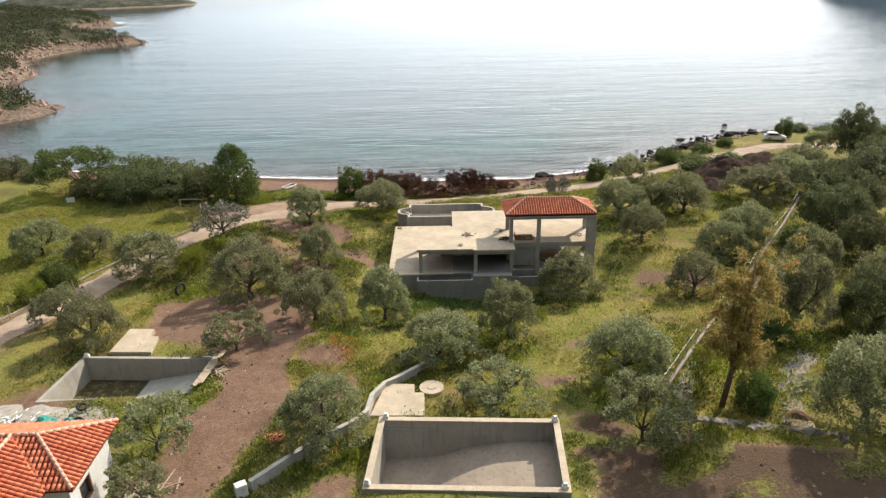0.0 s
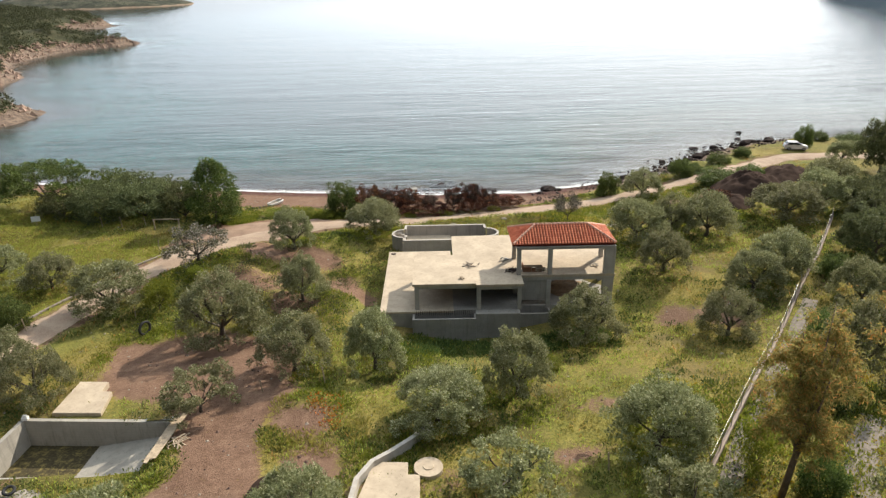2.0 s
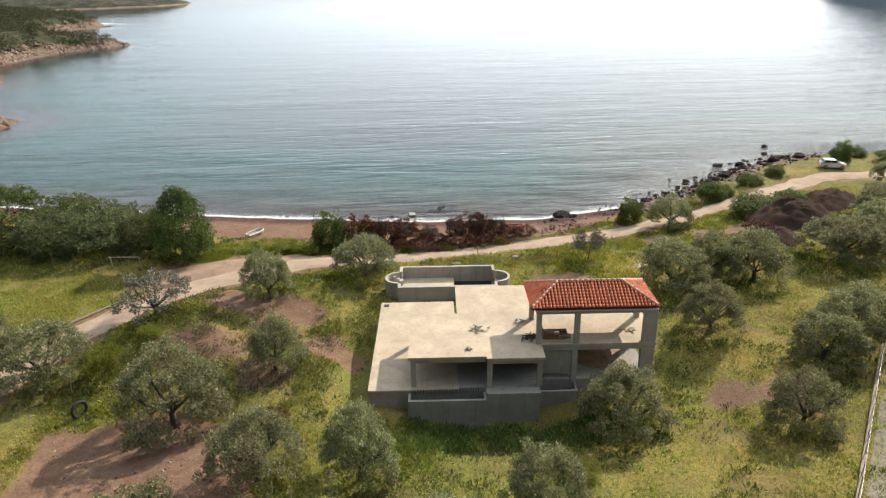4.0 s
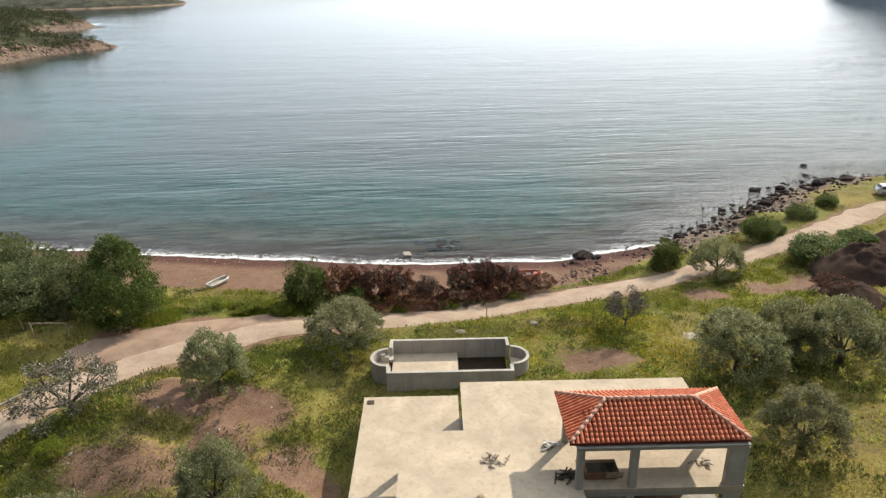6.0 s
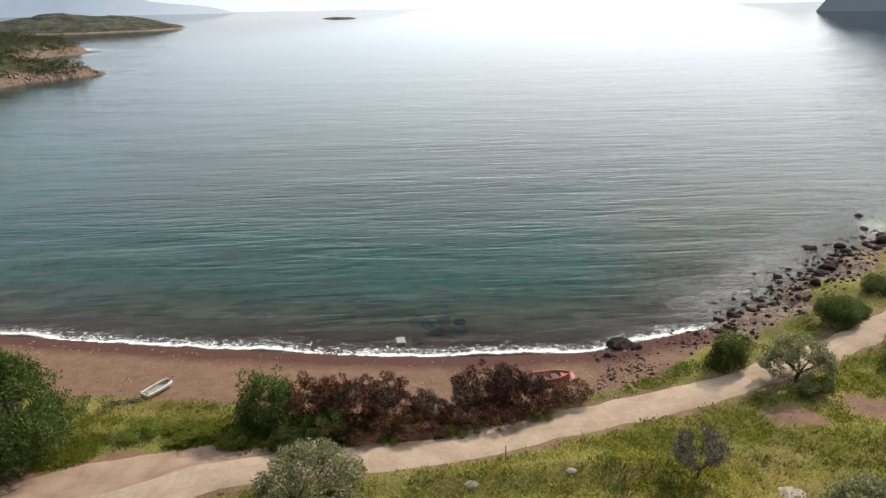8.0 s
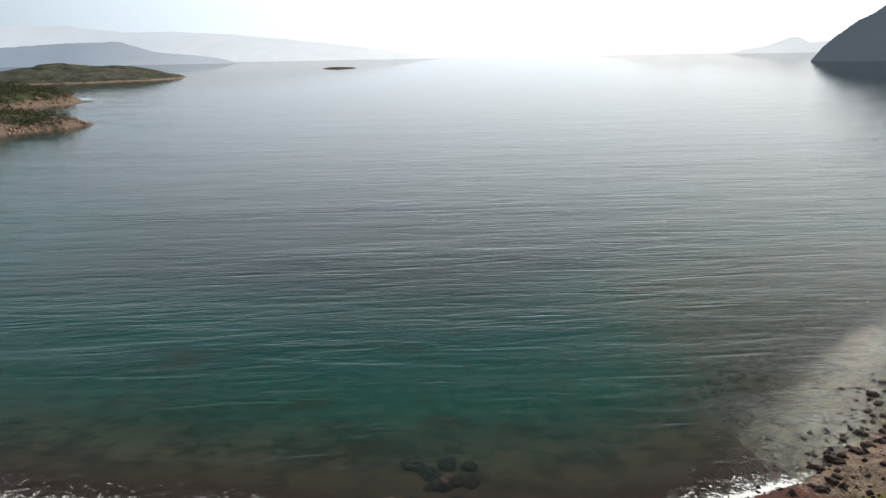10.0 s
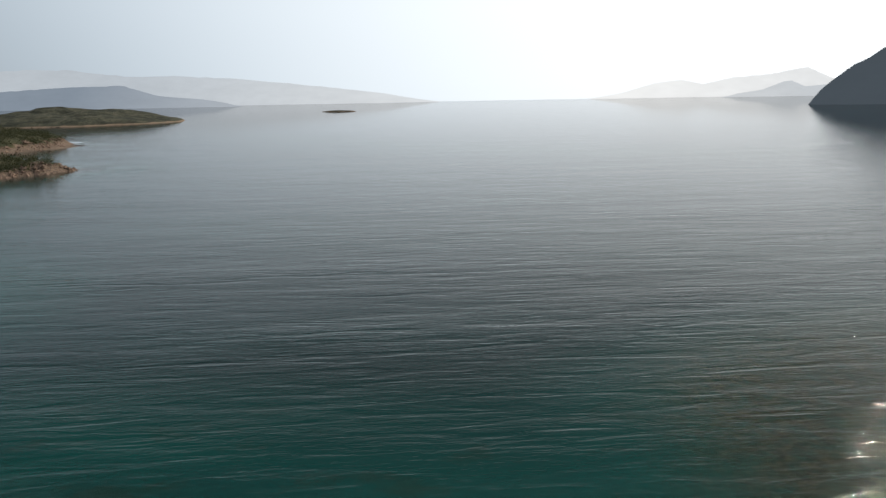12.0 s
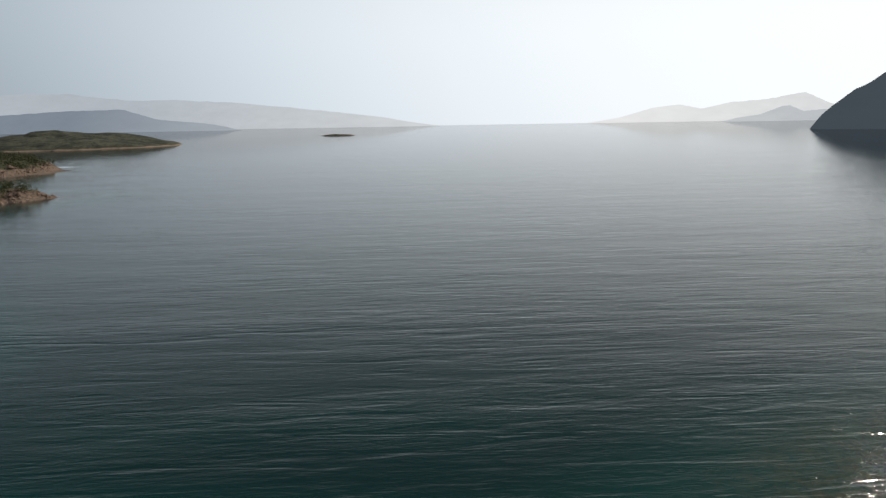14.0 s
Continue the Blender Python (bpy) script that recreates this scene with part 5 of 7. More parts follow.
# ---------------------------------------------------------------- trees and shrubs
def leaf_cloud(puffs, count, size, droop=0.0, seed=1, slim=0.42, shell=0.55):
    """Many small leaf blades round a set of puffs (centre, radius)."""
    rs = np.random.RandomState(seed)
    C = np.array([p[0] for p in puffs], float)
    R = np.array([p[1] for p in puffs], float)
    pick = rs.choice(len(puffs), count, p=R ** 2 / (R ** 2).sum())
    d = rs.normal(size=(count, 3))
    d /= np.linalg.norm(d, axis=1)[:, None]
    r = R[pick] * (shell + (1 - shell) * rs.rand(count)) * (0.8 + 0.35 * rs.rand(count))
    P = C[pick] + d * r[:, None] * np.array([1, 1, 0.8])
    # blades point outwards, up or hanging, and lie at every angle
    a = d * 0.8 + rs.normal(size=(count, 3)) * 0.55 + np.array([0, 0, 0.35 - droop])
    a /= np.linalg.norm(a, axis=1)[:, None]
    b = np.cross(a, rs.normal(size=(count, 3)))
    b /= np.linalg.norm(b, axis=1)[:, None]
    L = size * (0.6 + 0.8 * rs.rand(count))
    W = L * slim
    V = np.empty((count, 4, 3))
    V[:, 0] = P - a * L[:, None] * 0.5
    V[:, 1] = P + b * W[:, None] * 0.5
    V[:, 2] = P + a * L[:, None] * 0.5
    V[:, 3] = P - b * W[:, None] * 0.5
    F = np.arange(count * 4).reshape(-1, 4)
    return V.reshape(-1, 3), F


def leaf_mesh(name, V, F, mat):
    me = bpy.data.meshes.new(name)
    n = len(F)
    me.vertices.add(len(V))
    me.vertices.foreach_set("co", np.asarray(V, np.float32).ravel())
    me.loops.add(n * 4)
    me.loops.foreach_set("vertex_index", F.ravel().astype(np.int32))
    me.polygons.add(n)
    me.polygons.foreach_set("loop_start", np.arange(0, n * 4, 4))
    me.update(calc_edges=True)
    me.materials.append(M[mat])
    return me


def branches(rs, height, trunk, spread, limbs, bark_r, lean=0.1, wind=0.12):
    """Trunk and limbs; gives the mesh and the limb ends."""
    bm = bmesh.new()
    base = Vector((0, 0, -0.4))
    fork = Vector((rs.uniform(-lean, lean), rs.uniform(-lean, lean), trunk))
    mid = base.lerp(fork, 0.55) + Vector((rs.uniform(-wind, wind), rs.uniform(-wind, wind), 0))
    tube(bm, [base, (0, 0, 0.02), mid, fork], [bark_r * 1.7, bark_r * 1.3, bark_r, bark_r * 0.85], 8)
    ends = []
    for i in range(limbs):
        a = 2 * math.pi * (i + rs.uniform(-0.3, 0.3)) / limbs
        out = spread * rs.uniform(0.35, 0.66)
        tip = Vector((math.cos(a) * out, math.sin(a) * out, height * rs.uniform(0.62, 0.88)))
        m1 = fork.lerp(tip, 0.5) + Vector((math.cos(a) * 0.15 * spread, math.sin(a) * 0.15 * spread, -0.04 * height)) + Vector((rs.uniform(-wind, wind), rs.uniform(-wind, wind), 0))
        tube(bm, [fork - Vector((0, 0, 0.08)), m1, tip], [bark_r * 0.62, bark_r * 0.4, bark_r * 0.12], 6)
        ends += [(m1, 0.6), (tip, 1.0)]
        for j in range(2):
            b = a + rs.uniform(-0.9, 0.9)
            t2 = m1 + Vector((math.cos(b) * spread * 0.32, math.sin(b) * spread * 0.32, height * rs.uniform(0.08, 0.25)))
            tube(bm, [m1, m1.lerp(t2, 0.5) + Vector((0, 0, 0.05)), t2], [bark_r * 0.3, bark_r * 0.2, bark_r * 0.06], 5)
            ends.append((t2, 0.8))
    return bm, ends


def crown_puffs(rs, ends, w, h, low, n, r0, r1, flat=0.0, skirt=0.35):
    """Clumps round the limb ends and over a broad, uneven dome, with gaps."""
    puffs = []
    key = rs.uniform(0, 50)
    for e, q in ends:
        if e.z > low * 0.8:
            puffs.append(((e.x, e.y, e.z), rs.uniform(r0, r1) * (0.7 + 0.3 * q)))
    while len(puffs) < n:
        a, u = rs.uniform(0, 6.283), rs.random() ** 0.5
        u *= 1 + 0.42 * noise.noise((math.cos(a) * 1.6 + key, math.sin(a) * 1.6, key))
        x, y = math.cos(a) * u * (w / 2 - r1 * 0.75), math.sin(a) * u * (w / 2 - r1 * 0.75)
        dome = low + (h - low) * math.sqrt(max(0.05, 1 - (u * 0.95) ** 2)) ** (1 - flat * 0.4) * (1 + 0.25 * noise.noise((x * 0.6, y * 0.6, key)))
        z = dome - rs.uniform(0, 0.5) ** 1.5 * (h - low) - 0.25
        if rs.random() < skirt:
            u = rs.uniform(0.6, 1.0)
            x, y = math.cos(a) * u * (w / 2 - r1 * 0.75), math.sin(a) * u * (w / 2 - r1 * 0.75)
            dome = low + (h - low) * math.sqrt(max(0.0, 1 - (u * 0.95) ** 2))
            z = rs.uniform(low, dome)
        if noise.noise((x * 0.8 + n, y * 0.8, z * 0.6)) < -0.34:
            continue
        puffs.append(((x, y, max(low, z)), rs.uniform(r0, r1)))
    return puffs


def make_tree(name, label, category, w, h, low, seed, leaf, blades, size, puff=(0.42, 0.8), n=46, trunk=None, limbs=5, bark_r=0.17, bark="bark", droop=0.0, flat=0.0, slim=0.42, group="", skirt=0.35):
    rs = random.Random(seed)
    ob = thing(name, label, category, group=group)
    bm, ends = branches(rs, h, trunk or low * 0.8, w / 2, limbs, bark_r)
    part("trunk", bm, bark, ob, smooth=True)
    V, F = leaf_cloud(crown_puffs(rs, ends, w, h, low, n, *puff, flat, skirt), blades, size, droop, seed, slim)
    # trim the crown to its breadth and height
    V[:, :2] -= (np.percentile(V[:, :2], 99, 0) + np.percentile(V[:, :2], 1, 0)) / 2
    V[:, :2] *= 0.91 * w / (np.percentile(V[:, :2], 99, 0) - np.percentile(V[:, :2], 1, 0))
    V[:, 2] *= h / np.percentile(V[:, 2], 99.6)
    V[:, 2] = np.maximum(V[:, 2], 0.02)
    crown = new("crown", leaf_mesh("crown", V, F, leaf))
    crown.parent = ob
    return ob


PLACED = []


class Kind:
    """A few grown variants of one kind of tree, set out by copying."""

    def __init__(self, w, h, variants):
        self.w, self.h, self.variants, self.used = w, h, variants, [False] * len(variants)

    def put(self, i, x, y, w, h, turn, label="", sink=0.05):
        i = i % len(self.variants)
        PLACED.append((x, y, w))
        s, t = w / self.w, h / self.h
        m = pose(x, y, gz(x, y) - sink, 0, 0, turn) @ Matrix.Diagonal((s, s, t, 1))
        ob = self.variants[i]
        if self.used[i]:
            ob = copy_thing(ob, m @ Matrix.Diagonal([1 / q for q in ob.scale] + [1]))
        else:
            ob.matrix_basis = m
            self.used[i] = True
        if label:
            tagged(ob, label)
        return ob


OLIVE_LABEL = "grey green olive tree with a broad rounded crown"
olive = Kind(6.0, 4.4, [make_tree("olive_tree", OLIVE_LABEL, "olive tree", 6.0, 4.4, 0.95, 11 + i, "olive_leaf", 18000, 0.15, (0.26, 0.58), 140, 1.0, 5, 0.18, group="olive trees", skirt=0.3, slim=0.46) for i in range(5)])
sparse = Kind(5.4, 3.4, [make_tree("olive_tree", "thin young olive tree with an open crown", "olive tree", 5.4, 3.4, 0.8, 31 + i, "olive_leaf", 7500, 0.16, (0.22, 0.5), 60, 0.75, 6, 0.11, group="olive trees", slim=0.46) for i in range(2)])
dark = Kind(9.4, 7.0, [make_tree("dark_tree", "tall dense dark green tree", "tree", 9.4, 7.0, 0.8, 41 + i, "dark_leaf", 19000, 0.26, (0.45, 0.95), 130, 1.3, 6, 0.25, group="garden trees", skirt=0.45) for i in range(2)])
shrub = Kind(5.0, 3.6, [make_tree("shrub", "dense dark green shrub", "shrub", 5.0, 3.6, 0.2, 51 + i, "green_leaf", 11000, 0.19, (0.4, 0.75), 120, 0.3, 6, 0.09, group="shrubs", skirt=0.6) for i in range(2)])
bright = Kind(2.6, 2.0, [make_tree("shrub", "bright green leafy shrub", "shrub", 2.6, 2.0, 0.15, 61, "bright_leaf", 5200, 0.1, (0.2, 0.38), 60, 0.3, 5, 0.05, group="shrubs", skirt=0.6)])
thicket = Kind(7.0, 4.2, [make_tree("thicket", "dense thicket of dark evergreen shrubs", "shrub", 7.6, 4.2, 0.2, 71 + i, "dark_leaf", 13000, 0.22, (0.45, 0.9), 90, 0.3, 7, 0.1, flat=0.9, group="thicket by the beach", skirt=0.6) for i in range(2)])
umbrella = Kind(10.5, 6.8, [make_tree("spreading_tree", "broad flat crowned green tree", "tree", 11.0, 6.8, 2.2, 81, "green_leaf", 15000, 0.24, (0.45, 0.95), 90, 1.6, 6, 0.22, flat=0.8)])
burnt = Kind(4.4, 2.7, [make_tree("scorched_bush", "scorched reddish brown dead bush", "bush", 4.8, 2.9, 0.1, 91 + i, "burnt_leaf", 6000, 0.24, (0.22, 0.5), 60, 0.3, 14, 0.05, group="scorched bushes", skirt=0.45, slim=0.15) for i in range(3)])
bare = Kind(4.0, 3.6, [make_tree("bare_tree", "bare grey twiggy fruit tree", "tree", 4.0, 3.6, 0.9, 101, "grey_twig", 4200, 0.3, (0.3, 0.6), 36, 0.7, 7, 0.08, slim=0.1)])
charred = Kind(4.0, 3.6, [make_tree("charred_shrub", "bare charred twigs standing in the scorched scrub", "bush", 4.0, 3.6, 0.5, 103, "char_twig", 3600, 0.34, (0.3, 0.6), 30, 0.4, 9, 0.06, bark="char_twig", slim=0.08)])
almond = Kind(6.4, 4.3, [make_tree("almond_tree", "almond tree with pale blossom on grey twigs", "tree", 6.8, 4.4, 1.0, 111, "almond_leaf", 7500, 0.17, (0.3, 0.65), 56, 1.0, 6, 0.16)])

# olives: variant, x, y, width, height
for i, x, y, w, h in ((0, -40.2, 65.1, 6.2, 3.9), (1, -34.3, 63.7, 4.8, 3.6), (2, -26.9, 59.2, 6.5, 4.3), (3, -15.6, 53.0, 7.6, 6.0), (4, -10.1, 58.4, 4.2, 4.3), (0, -12.3, 68.2, 4.6, 4.4), (1, -4.5, 75.0, 6.5, 4.2),
                      (2, -30.4, 48.4, 4.2, 3.2), (3, -25.8, 44.4, 4.9, 4.2), (4, -8.9, 46.2, 5.4, 4.4), (0, -3.2, 46.2, 4.6, 4.6), (1, 0.9, 38.8, 5.8, 3.5), (2, 6.1, 41.3, 4.3, 4.4)):
    olive.put(i, x, y, w, h, 67 * i + 31 * x)
for i, x, y, w, h in ((3, 12.9, 50.2, 5.9, 4.6), (4, 13.1, 34.9, 6.0, 4.1), (0, -6.0, 29.0, 5.0, 4.2), (1, 22.5, 60.1, 4.7, 4.2), (2, 22.6, 68.2, 6.2, 4.4), (3, 27.1, 70.6, 5.2, 4.4), (4, 30.2, 69.0, 6.4, 4.8),
                      (0, 28.5, 55.2, 5.2, 3.8), (1, 31.9, 57.2, 5.8, 4.8), (2, 40.6, 72.6, 8.0, 4.2), (3, 23.4, 48.7, 4.9, 4.0), (4, 27.6, 40.4, 4.9, 6.0), (0, 35.3, 51.4, 5.0, 4.0), (1, 24.0, 27.3, 6.4, 5.6), (3, 30.5, 28.0, 7.0, 6.5), (2, 64.3, 100.0, 4.4, 3.5)):
    olive.put(i, x, y, w, h, 53 * i + 29 * x)
for i, x, y, w, h in ((3, 29.6, 86.8, 5.4, 3.8), (0, 46.0, 75.0, 7.0, 4.8), (1, 52.0, 83.0, 6.5, 4.2), (3, 37.0, 44.0, 6.0, 5.0)):
    olive.put(i, x, y, w, h, 41 * i + 23 * x)
for i, x, y, w, h in ((0, -14.1, 41.6, 5.0, 3.0), (1, 4.2, 32.5, 5.3, 2.7), (0, 11.9, 27.8, 5.5, 3.8), (1, -15.5, 29.4, 5.0, 3.4), (0, -14.8, 24.9, 3.0, 2.4)):
    sparse.put(i, x, y, w, h, 71 * i + 37 * y)
# the neighbour's dense garden beyond the fence
for i, x, y, w, h in ((0, 43.0, 61.0, 7.2, 4.8), (1, 56.0, 75.0, 9.0, 5.2), (0, 41.0, 52.5, 5.6, 4.4), (1, 33.0, 39.5, 5.6, 5.2), (0, 48.0, 67.0, 7.6, 4.8), (1, 51.0, 56.0, 8.0, 5.4), (0, 60.0, 66.0, 9.0, 6.0), (1, 42.0, 38.5, 7.0, 5.6),
                      (0, 63.0, 83.0, 8.0, 5.0), (1, 57.0, 46.0, 9.0, 6.0), (0, 50.5, 74.0, 5.6, 4.0)):
    dark.put(i, x, y, w, h, 91 * i + 17 * x)
dark.put(1, 66.2, 94.0, 7.0, 8.4, 40, "tall airy tree at the end of the track")
# along the shore
umbrella.put(0, -47.0, 89.4, 10.6, 6.2, 20)
shrub.put(0, -41.4, 93.4, 6.6, 4.6, 0, "rounded dark green tree behind the beach")
for i, x, y, w, h in ((0, -38.4, 85.0, 7.0, 4.2), (1, -32.8, 83.6, 7.2, 4.3), (0, -28.2, 84.0, 5.6, 4.0), (1, -36.0, 89.0, 7.5, 4.6), (0, -44.0, 86.5, 5.5, 3.0), (1, -30.5, 87.5, 6.0, 4.2), (0, -63.3, 101.0, 6.5, 2.9), (1, -57.5, 99.0, 5.5, 2.4)):
    thicket.put(i, x, y, w, h, 47 * i + 19 * x)
shrub.put(0, -4.7, 82.9, 3.4, 2.0, 70, "low dark green bush beside the scorched scrub")
shrub.put(1, -7.2, 81.9, 2.6, 1.3, 10, "low dark green bush beside the scorched scrub")
shrub.put(1, -9.0, 84.7, 4.3, 4.1, 30, "round bright green lentisk bush behind the beach")
for i, x, y, w, h in ((0, 26.1, 90.6, 3.0, 3.3), (1, 38.2, 95.8, 4.0, 2.6), (0, 65.3, 112.0, 3.1, 3.4), (1, 40.5, 97.0, 2.8, 1.6), (0, 46.5, 102.0, 3.6, 1.8), (1, 52.0, 106.0, 3.0, 1.6), (0, 73.0, 111.0, 5.0, 2.0), (1, 80.0, 110.0, 6.0, 2.2), (0, 70.0, 116, 4.0, 1.6)):
    shrub.put(i, x, y, w, h, 37 * i + 11 * x, "low green shrub above the shore")
for i, x, y, w, h in ((0, 40.2, 87.8, 6.2, 2.3), (1, 45.6, 90.6, 4.0, 1.6), (0, -34.2, 56.3, 3.6, 3.0), (1, 19.3, 30.2, 2.4, 2.4), (0, 27.0, 33.0, 3.0, 1.8), (1, 24.0, 38.0, 3.2, 2.0), (0, 30.0, 46.5, 3.4, 2.4), (1, 36.5, 56.5, 3.2, 2.2)):
    shrub.put(i, x, y, w, h, 59 * i + 13 * x, "dark green shrub in rough grass")
for x, y, w, h in ((-35.3, 53.4, 2.8, 2.3), (-22.8, 59.0, 3.0, 2.9), (17.2, 32.6, 1.9, 3.0), (26.2, 40.0, 2.4, 1.6), (-17.4, 84.0, 3.0, 0.9), (-14.2, 83.8, 3.4, 1.0), (-10.8, 82.6, 2.6, 0.9), (3.8, 82.6, 1.8, 0.7), (-0.6, 82.0, 1.6, 0.6), (9.9, 84.4, 1.8, 0.8), (-2.0, 48.8, 1.6, 1.0), (9.2, 45.0, 1.8, 0.9), (2.4, 42.0, 1.6, 0.8), (-20.4, 62.5, 1.8, 1.2)):
    bright.put(0, x, y, w, h, 83 * x)
for i, x, y, w, h in ((0, -5.8, 84.8, 3.6, 3.3), (1, -4.4, 82.9, 2.6, 1.5), (2, -2.4, 82.6, 3.2, 1.3), (0, 0.9, 82.9, 3.4, 1.2), (1, 4.9, 83.8, 3.0, 1.4), (2, 7.4, 84.2, 3.2, 1.7), (0, 12.6, 86.6, 3.0, 1.3), (1, -3.0, 84.6, 4.0, 2.8), (2, -0.3, 84.4, 3.8, 1.9), (0, 2.4, 84.6, 3.0, 1.3),
                      (1, 6.0, 86.2, 4.2, 2.9), (2, 9.0, 85.6, 3.8, 1.9), (0, 10.9, 86.2, 3.2, 1.5), (1, -0.9, 86.2, 3.4, 2.2), (2, -4.8, 86.2, 3.0, 2.4), (1, 8.2, 87.2, 2.6, 2.4), (2, 2.8, 83.2, 2.4, 0.9), (0, -8.9, 51.2, 2.0, 1.2), (1, 36.0, 79.5, 3.2, 1.4)):
    burnt.put(i, x, y, w, h, 61 * i + 43 * x)
bare.put(0, 17.1, 75.5, 3.3, 3.2, 15)
for x, y, w, h in ((-3.8, 84.6, 2.4, 3.0), (-1.2, 84.8, 2.6, 2.7), (1.8, 84.4, 2.2, 2.4), (4.8, 85.0, 2.4, 2.6), (7.2, 85.8, 2.4, 3.3), (9.6, 86.4, 2.2, 2.6)):
    charred.put(0, x, y, w, h, 77 * x)
almond.put(0, -21.8, 67.4, 6.3, 4.0, 50)


def make_pine():
    rs = random.Random(5)
    ob = thing("pine_tree", "full bushy green pine tree behind the beach", "pine tree")
    bm = bmesh.new()
    tube(bm, [(0, 0, -0.4), (0, 0, 0.3), (0.1, 0, 3.5), (0, 0.1, 7.4)], [0.26, 0.2, 0.14, 0.03], 8)
    puffs = []
    for i in range(150):
        z = rs.uniform(0.5, 7.4)
        r = 3.2 * math.sin(math.pi * min(1, (z + 1.6) / 9.6)) ** 0.7 * (1 - max(0, z - 5) / 4.6)
        a = rs.uniform(0, 6.283)
        q = rs.uniform(0.55, 1.0)
        p = Vector((math.cos(a) * r * q, math.sin(a) * r * q, z))
        puffs.append((tuple(p), rs.uniform(0.55, 1.0)))
        if i % 4 == 0:
            tube(bm, [(0.05, 0, z - 0.4), p], [0.05, 0.015], 5)
    part("trunk", bm, "bark", ob, smooth=True)
    V, F = leaf_cloud(puffs, 22000, 0.24, 0.0, 5, 0.32)
    crown = new("crown", leaf_mesh("crown", V, F, "pine_leaf"))
    crown.parent = ob
    ob.matrix_basis = pose(-23.6, 81.2, gz(-23.6, 81.2), 0, 0, 0)


def make_eucalyptus():
    rs = random.Random(9)
    ob = thing("eucalyptus_tree", "tall slender eucalyptus with drooping olive brown foliage", "eucalyptus")
    bm = bmesh.new()
    puffs = []
    for i, (dx, dy, top) in enumerate(((0.3, 0.2, 10.6), (1.1, 0.6, 9.6), (-0.7, 0.5, 9.0), (0.4, -0.6, 8.2))):
        pts = [(0.04 * i, 0, -0.4), (0.08 * i + 0.25, 0.05 * i, 2.2), (0.5 + dx * 0.5, dy * 0.5, 5.0), (0.5 + dx, dy, top)]
        tube(bm, pts, [0.13, 0.1, 0.06, 0.015], 7)
        for j in range(44):
            t = rs.uniform(0.22, 1.0)
            c = Vector(pts[1]).lerp(Vector(pts[3]), t) + Vector((rs.gauss(0, 0.8), rs.gauss(0, 0.8), rs.uniform(-1.0, 0.3)))
            puffs.append((tuple(c), rs.uniform(0.35, 0.7)))
    part("trunk", bm, "bark_pale", ob, smooth=True)
    V, F = leaf_cloud(puffs, 22000, 0.22, 0.9, 9, 0.24, 0.15)
    crown = new("crown", leaf_mesh("crown", V, F, "euc_leaf"))
    crown.parent = ob
    ob.matrix_basis = pose(17.4, 30.4, gz(17.4, 30.4), 0, 0, 0)


make_pine()
make_eucalyptus()


# ---------------------------------------------------------------- grass, weeds, flowers, stones
def scatter(name, label, category, n, region, blades, height, spread, mat, seed, slim=0.3, test=None, bare=0.45, patch=-0.1):
    """Tufts over a stretch of the plan, joined as one."""
    rs = np.random.RandomState(seed)
    x = region[0] + (region[1] - region[0]) * rs.rand(n * 3)
    y = region[2] + (region[3] - region[2]) * rs.rand(n * 3)
    ok = (shore(x, y) > 5.0) & (seg_dist(x, y, ROAD) > 2.1)
    for plan in (POOL_A, POOL_B, POOL_C, [at_house(-2.9, -1.4), at_house(17.2, -1.4), at_house(17.2, 11.0), at_house(-2.9, 13.0)]):
        ok &= ~inside(x, y, inset(plan, -0.2))
    soil, sand, lush, rock = cover(x, y)
    ok &= (soil < bare) & (sand < max(0.35, bare - 0.4))
    ok &= wobble(x, y, 4.5, seed + 40) + 0.5 * wobble(x, y, 1.6, seed + 41) > patch
    if test:
        ok &= test(x, y)
    x, y = x[ok][:n], y[ok][:n]
    z = land(x, y)
    k = len(x)
    s = 0.5 + rs.rand(k)
    P = np.repeat(np.stack([x, y, z], 1), blades, 0)
    S = np.repeat(s, blades)
    m = len(P)
    ang = rs.rand(m) * 6.283
    off = spread * S * rs.rand(m) ** 0.5
    P[:, 0] += np.cos(ang) * off
    P[:, 1] += np.sin(ang) * off
    a = np.stack([np.cos(ang) * 0.6, np.sin(ang) * 0.6, 0.6 + 0.6 * rs.rand(m)], 1) + rs.normal(size=(m, 3)) * 0.25
    a /= np.linalg.norm(a, axis=1)[:, None]
    b = np.cross(a, rs.normal(size=(m, 3)))
    b /= np.linalg.norm(b, axis=1)[:, None]
    L = height * S * (0.5 + rs.rand(m))
    V = np.empty((m, 4, 3))
    V[:, 0] = P - np.array([0, 0, 0.03])
    V[:, 1] = P + a * (L * 0.5)[:, None] + b * (L * slim * 0.5)[:, None]
    V[:, 2] = P + a * L[:, None]
    V[:, 3] = P + a * (L * 0.5)[:, None] - b * (L * slim * 0.5)[:, None]
    ob = new(name, leaf_mesh(name, V.reshape(-1, 3), np.arange(m * 4).reshape(-1, 4), mat))
    return tagged(ob, label, category, kind="stuff")


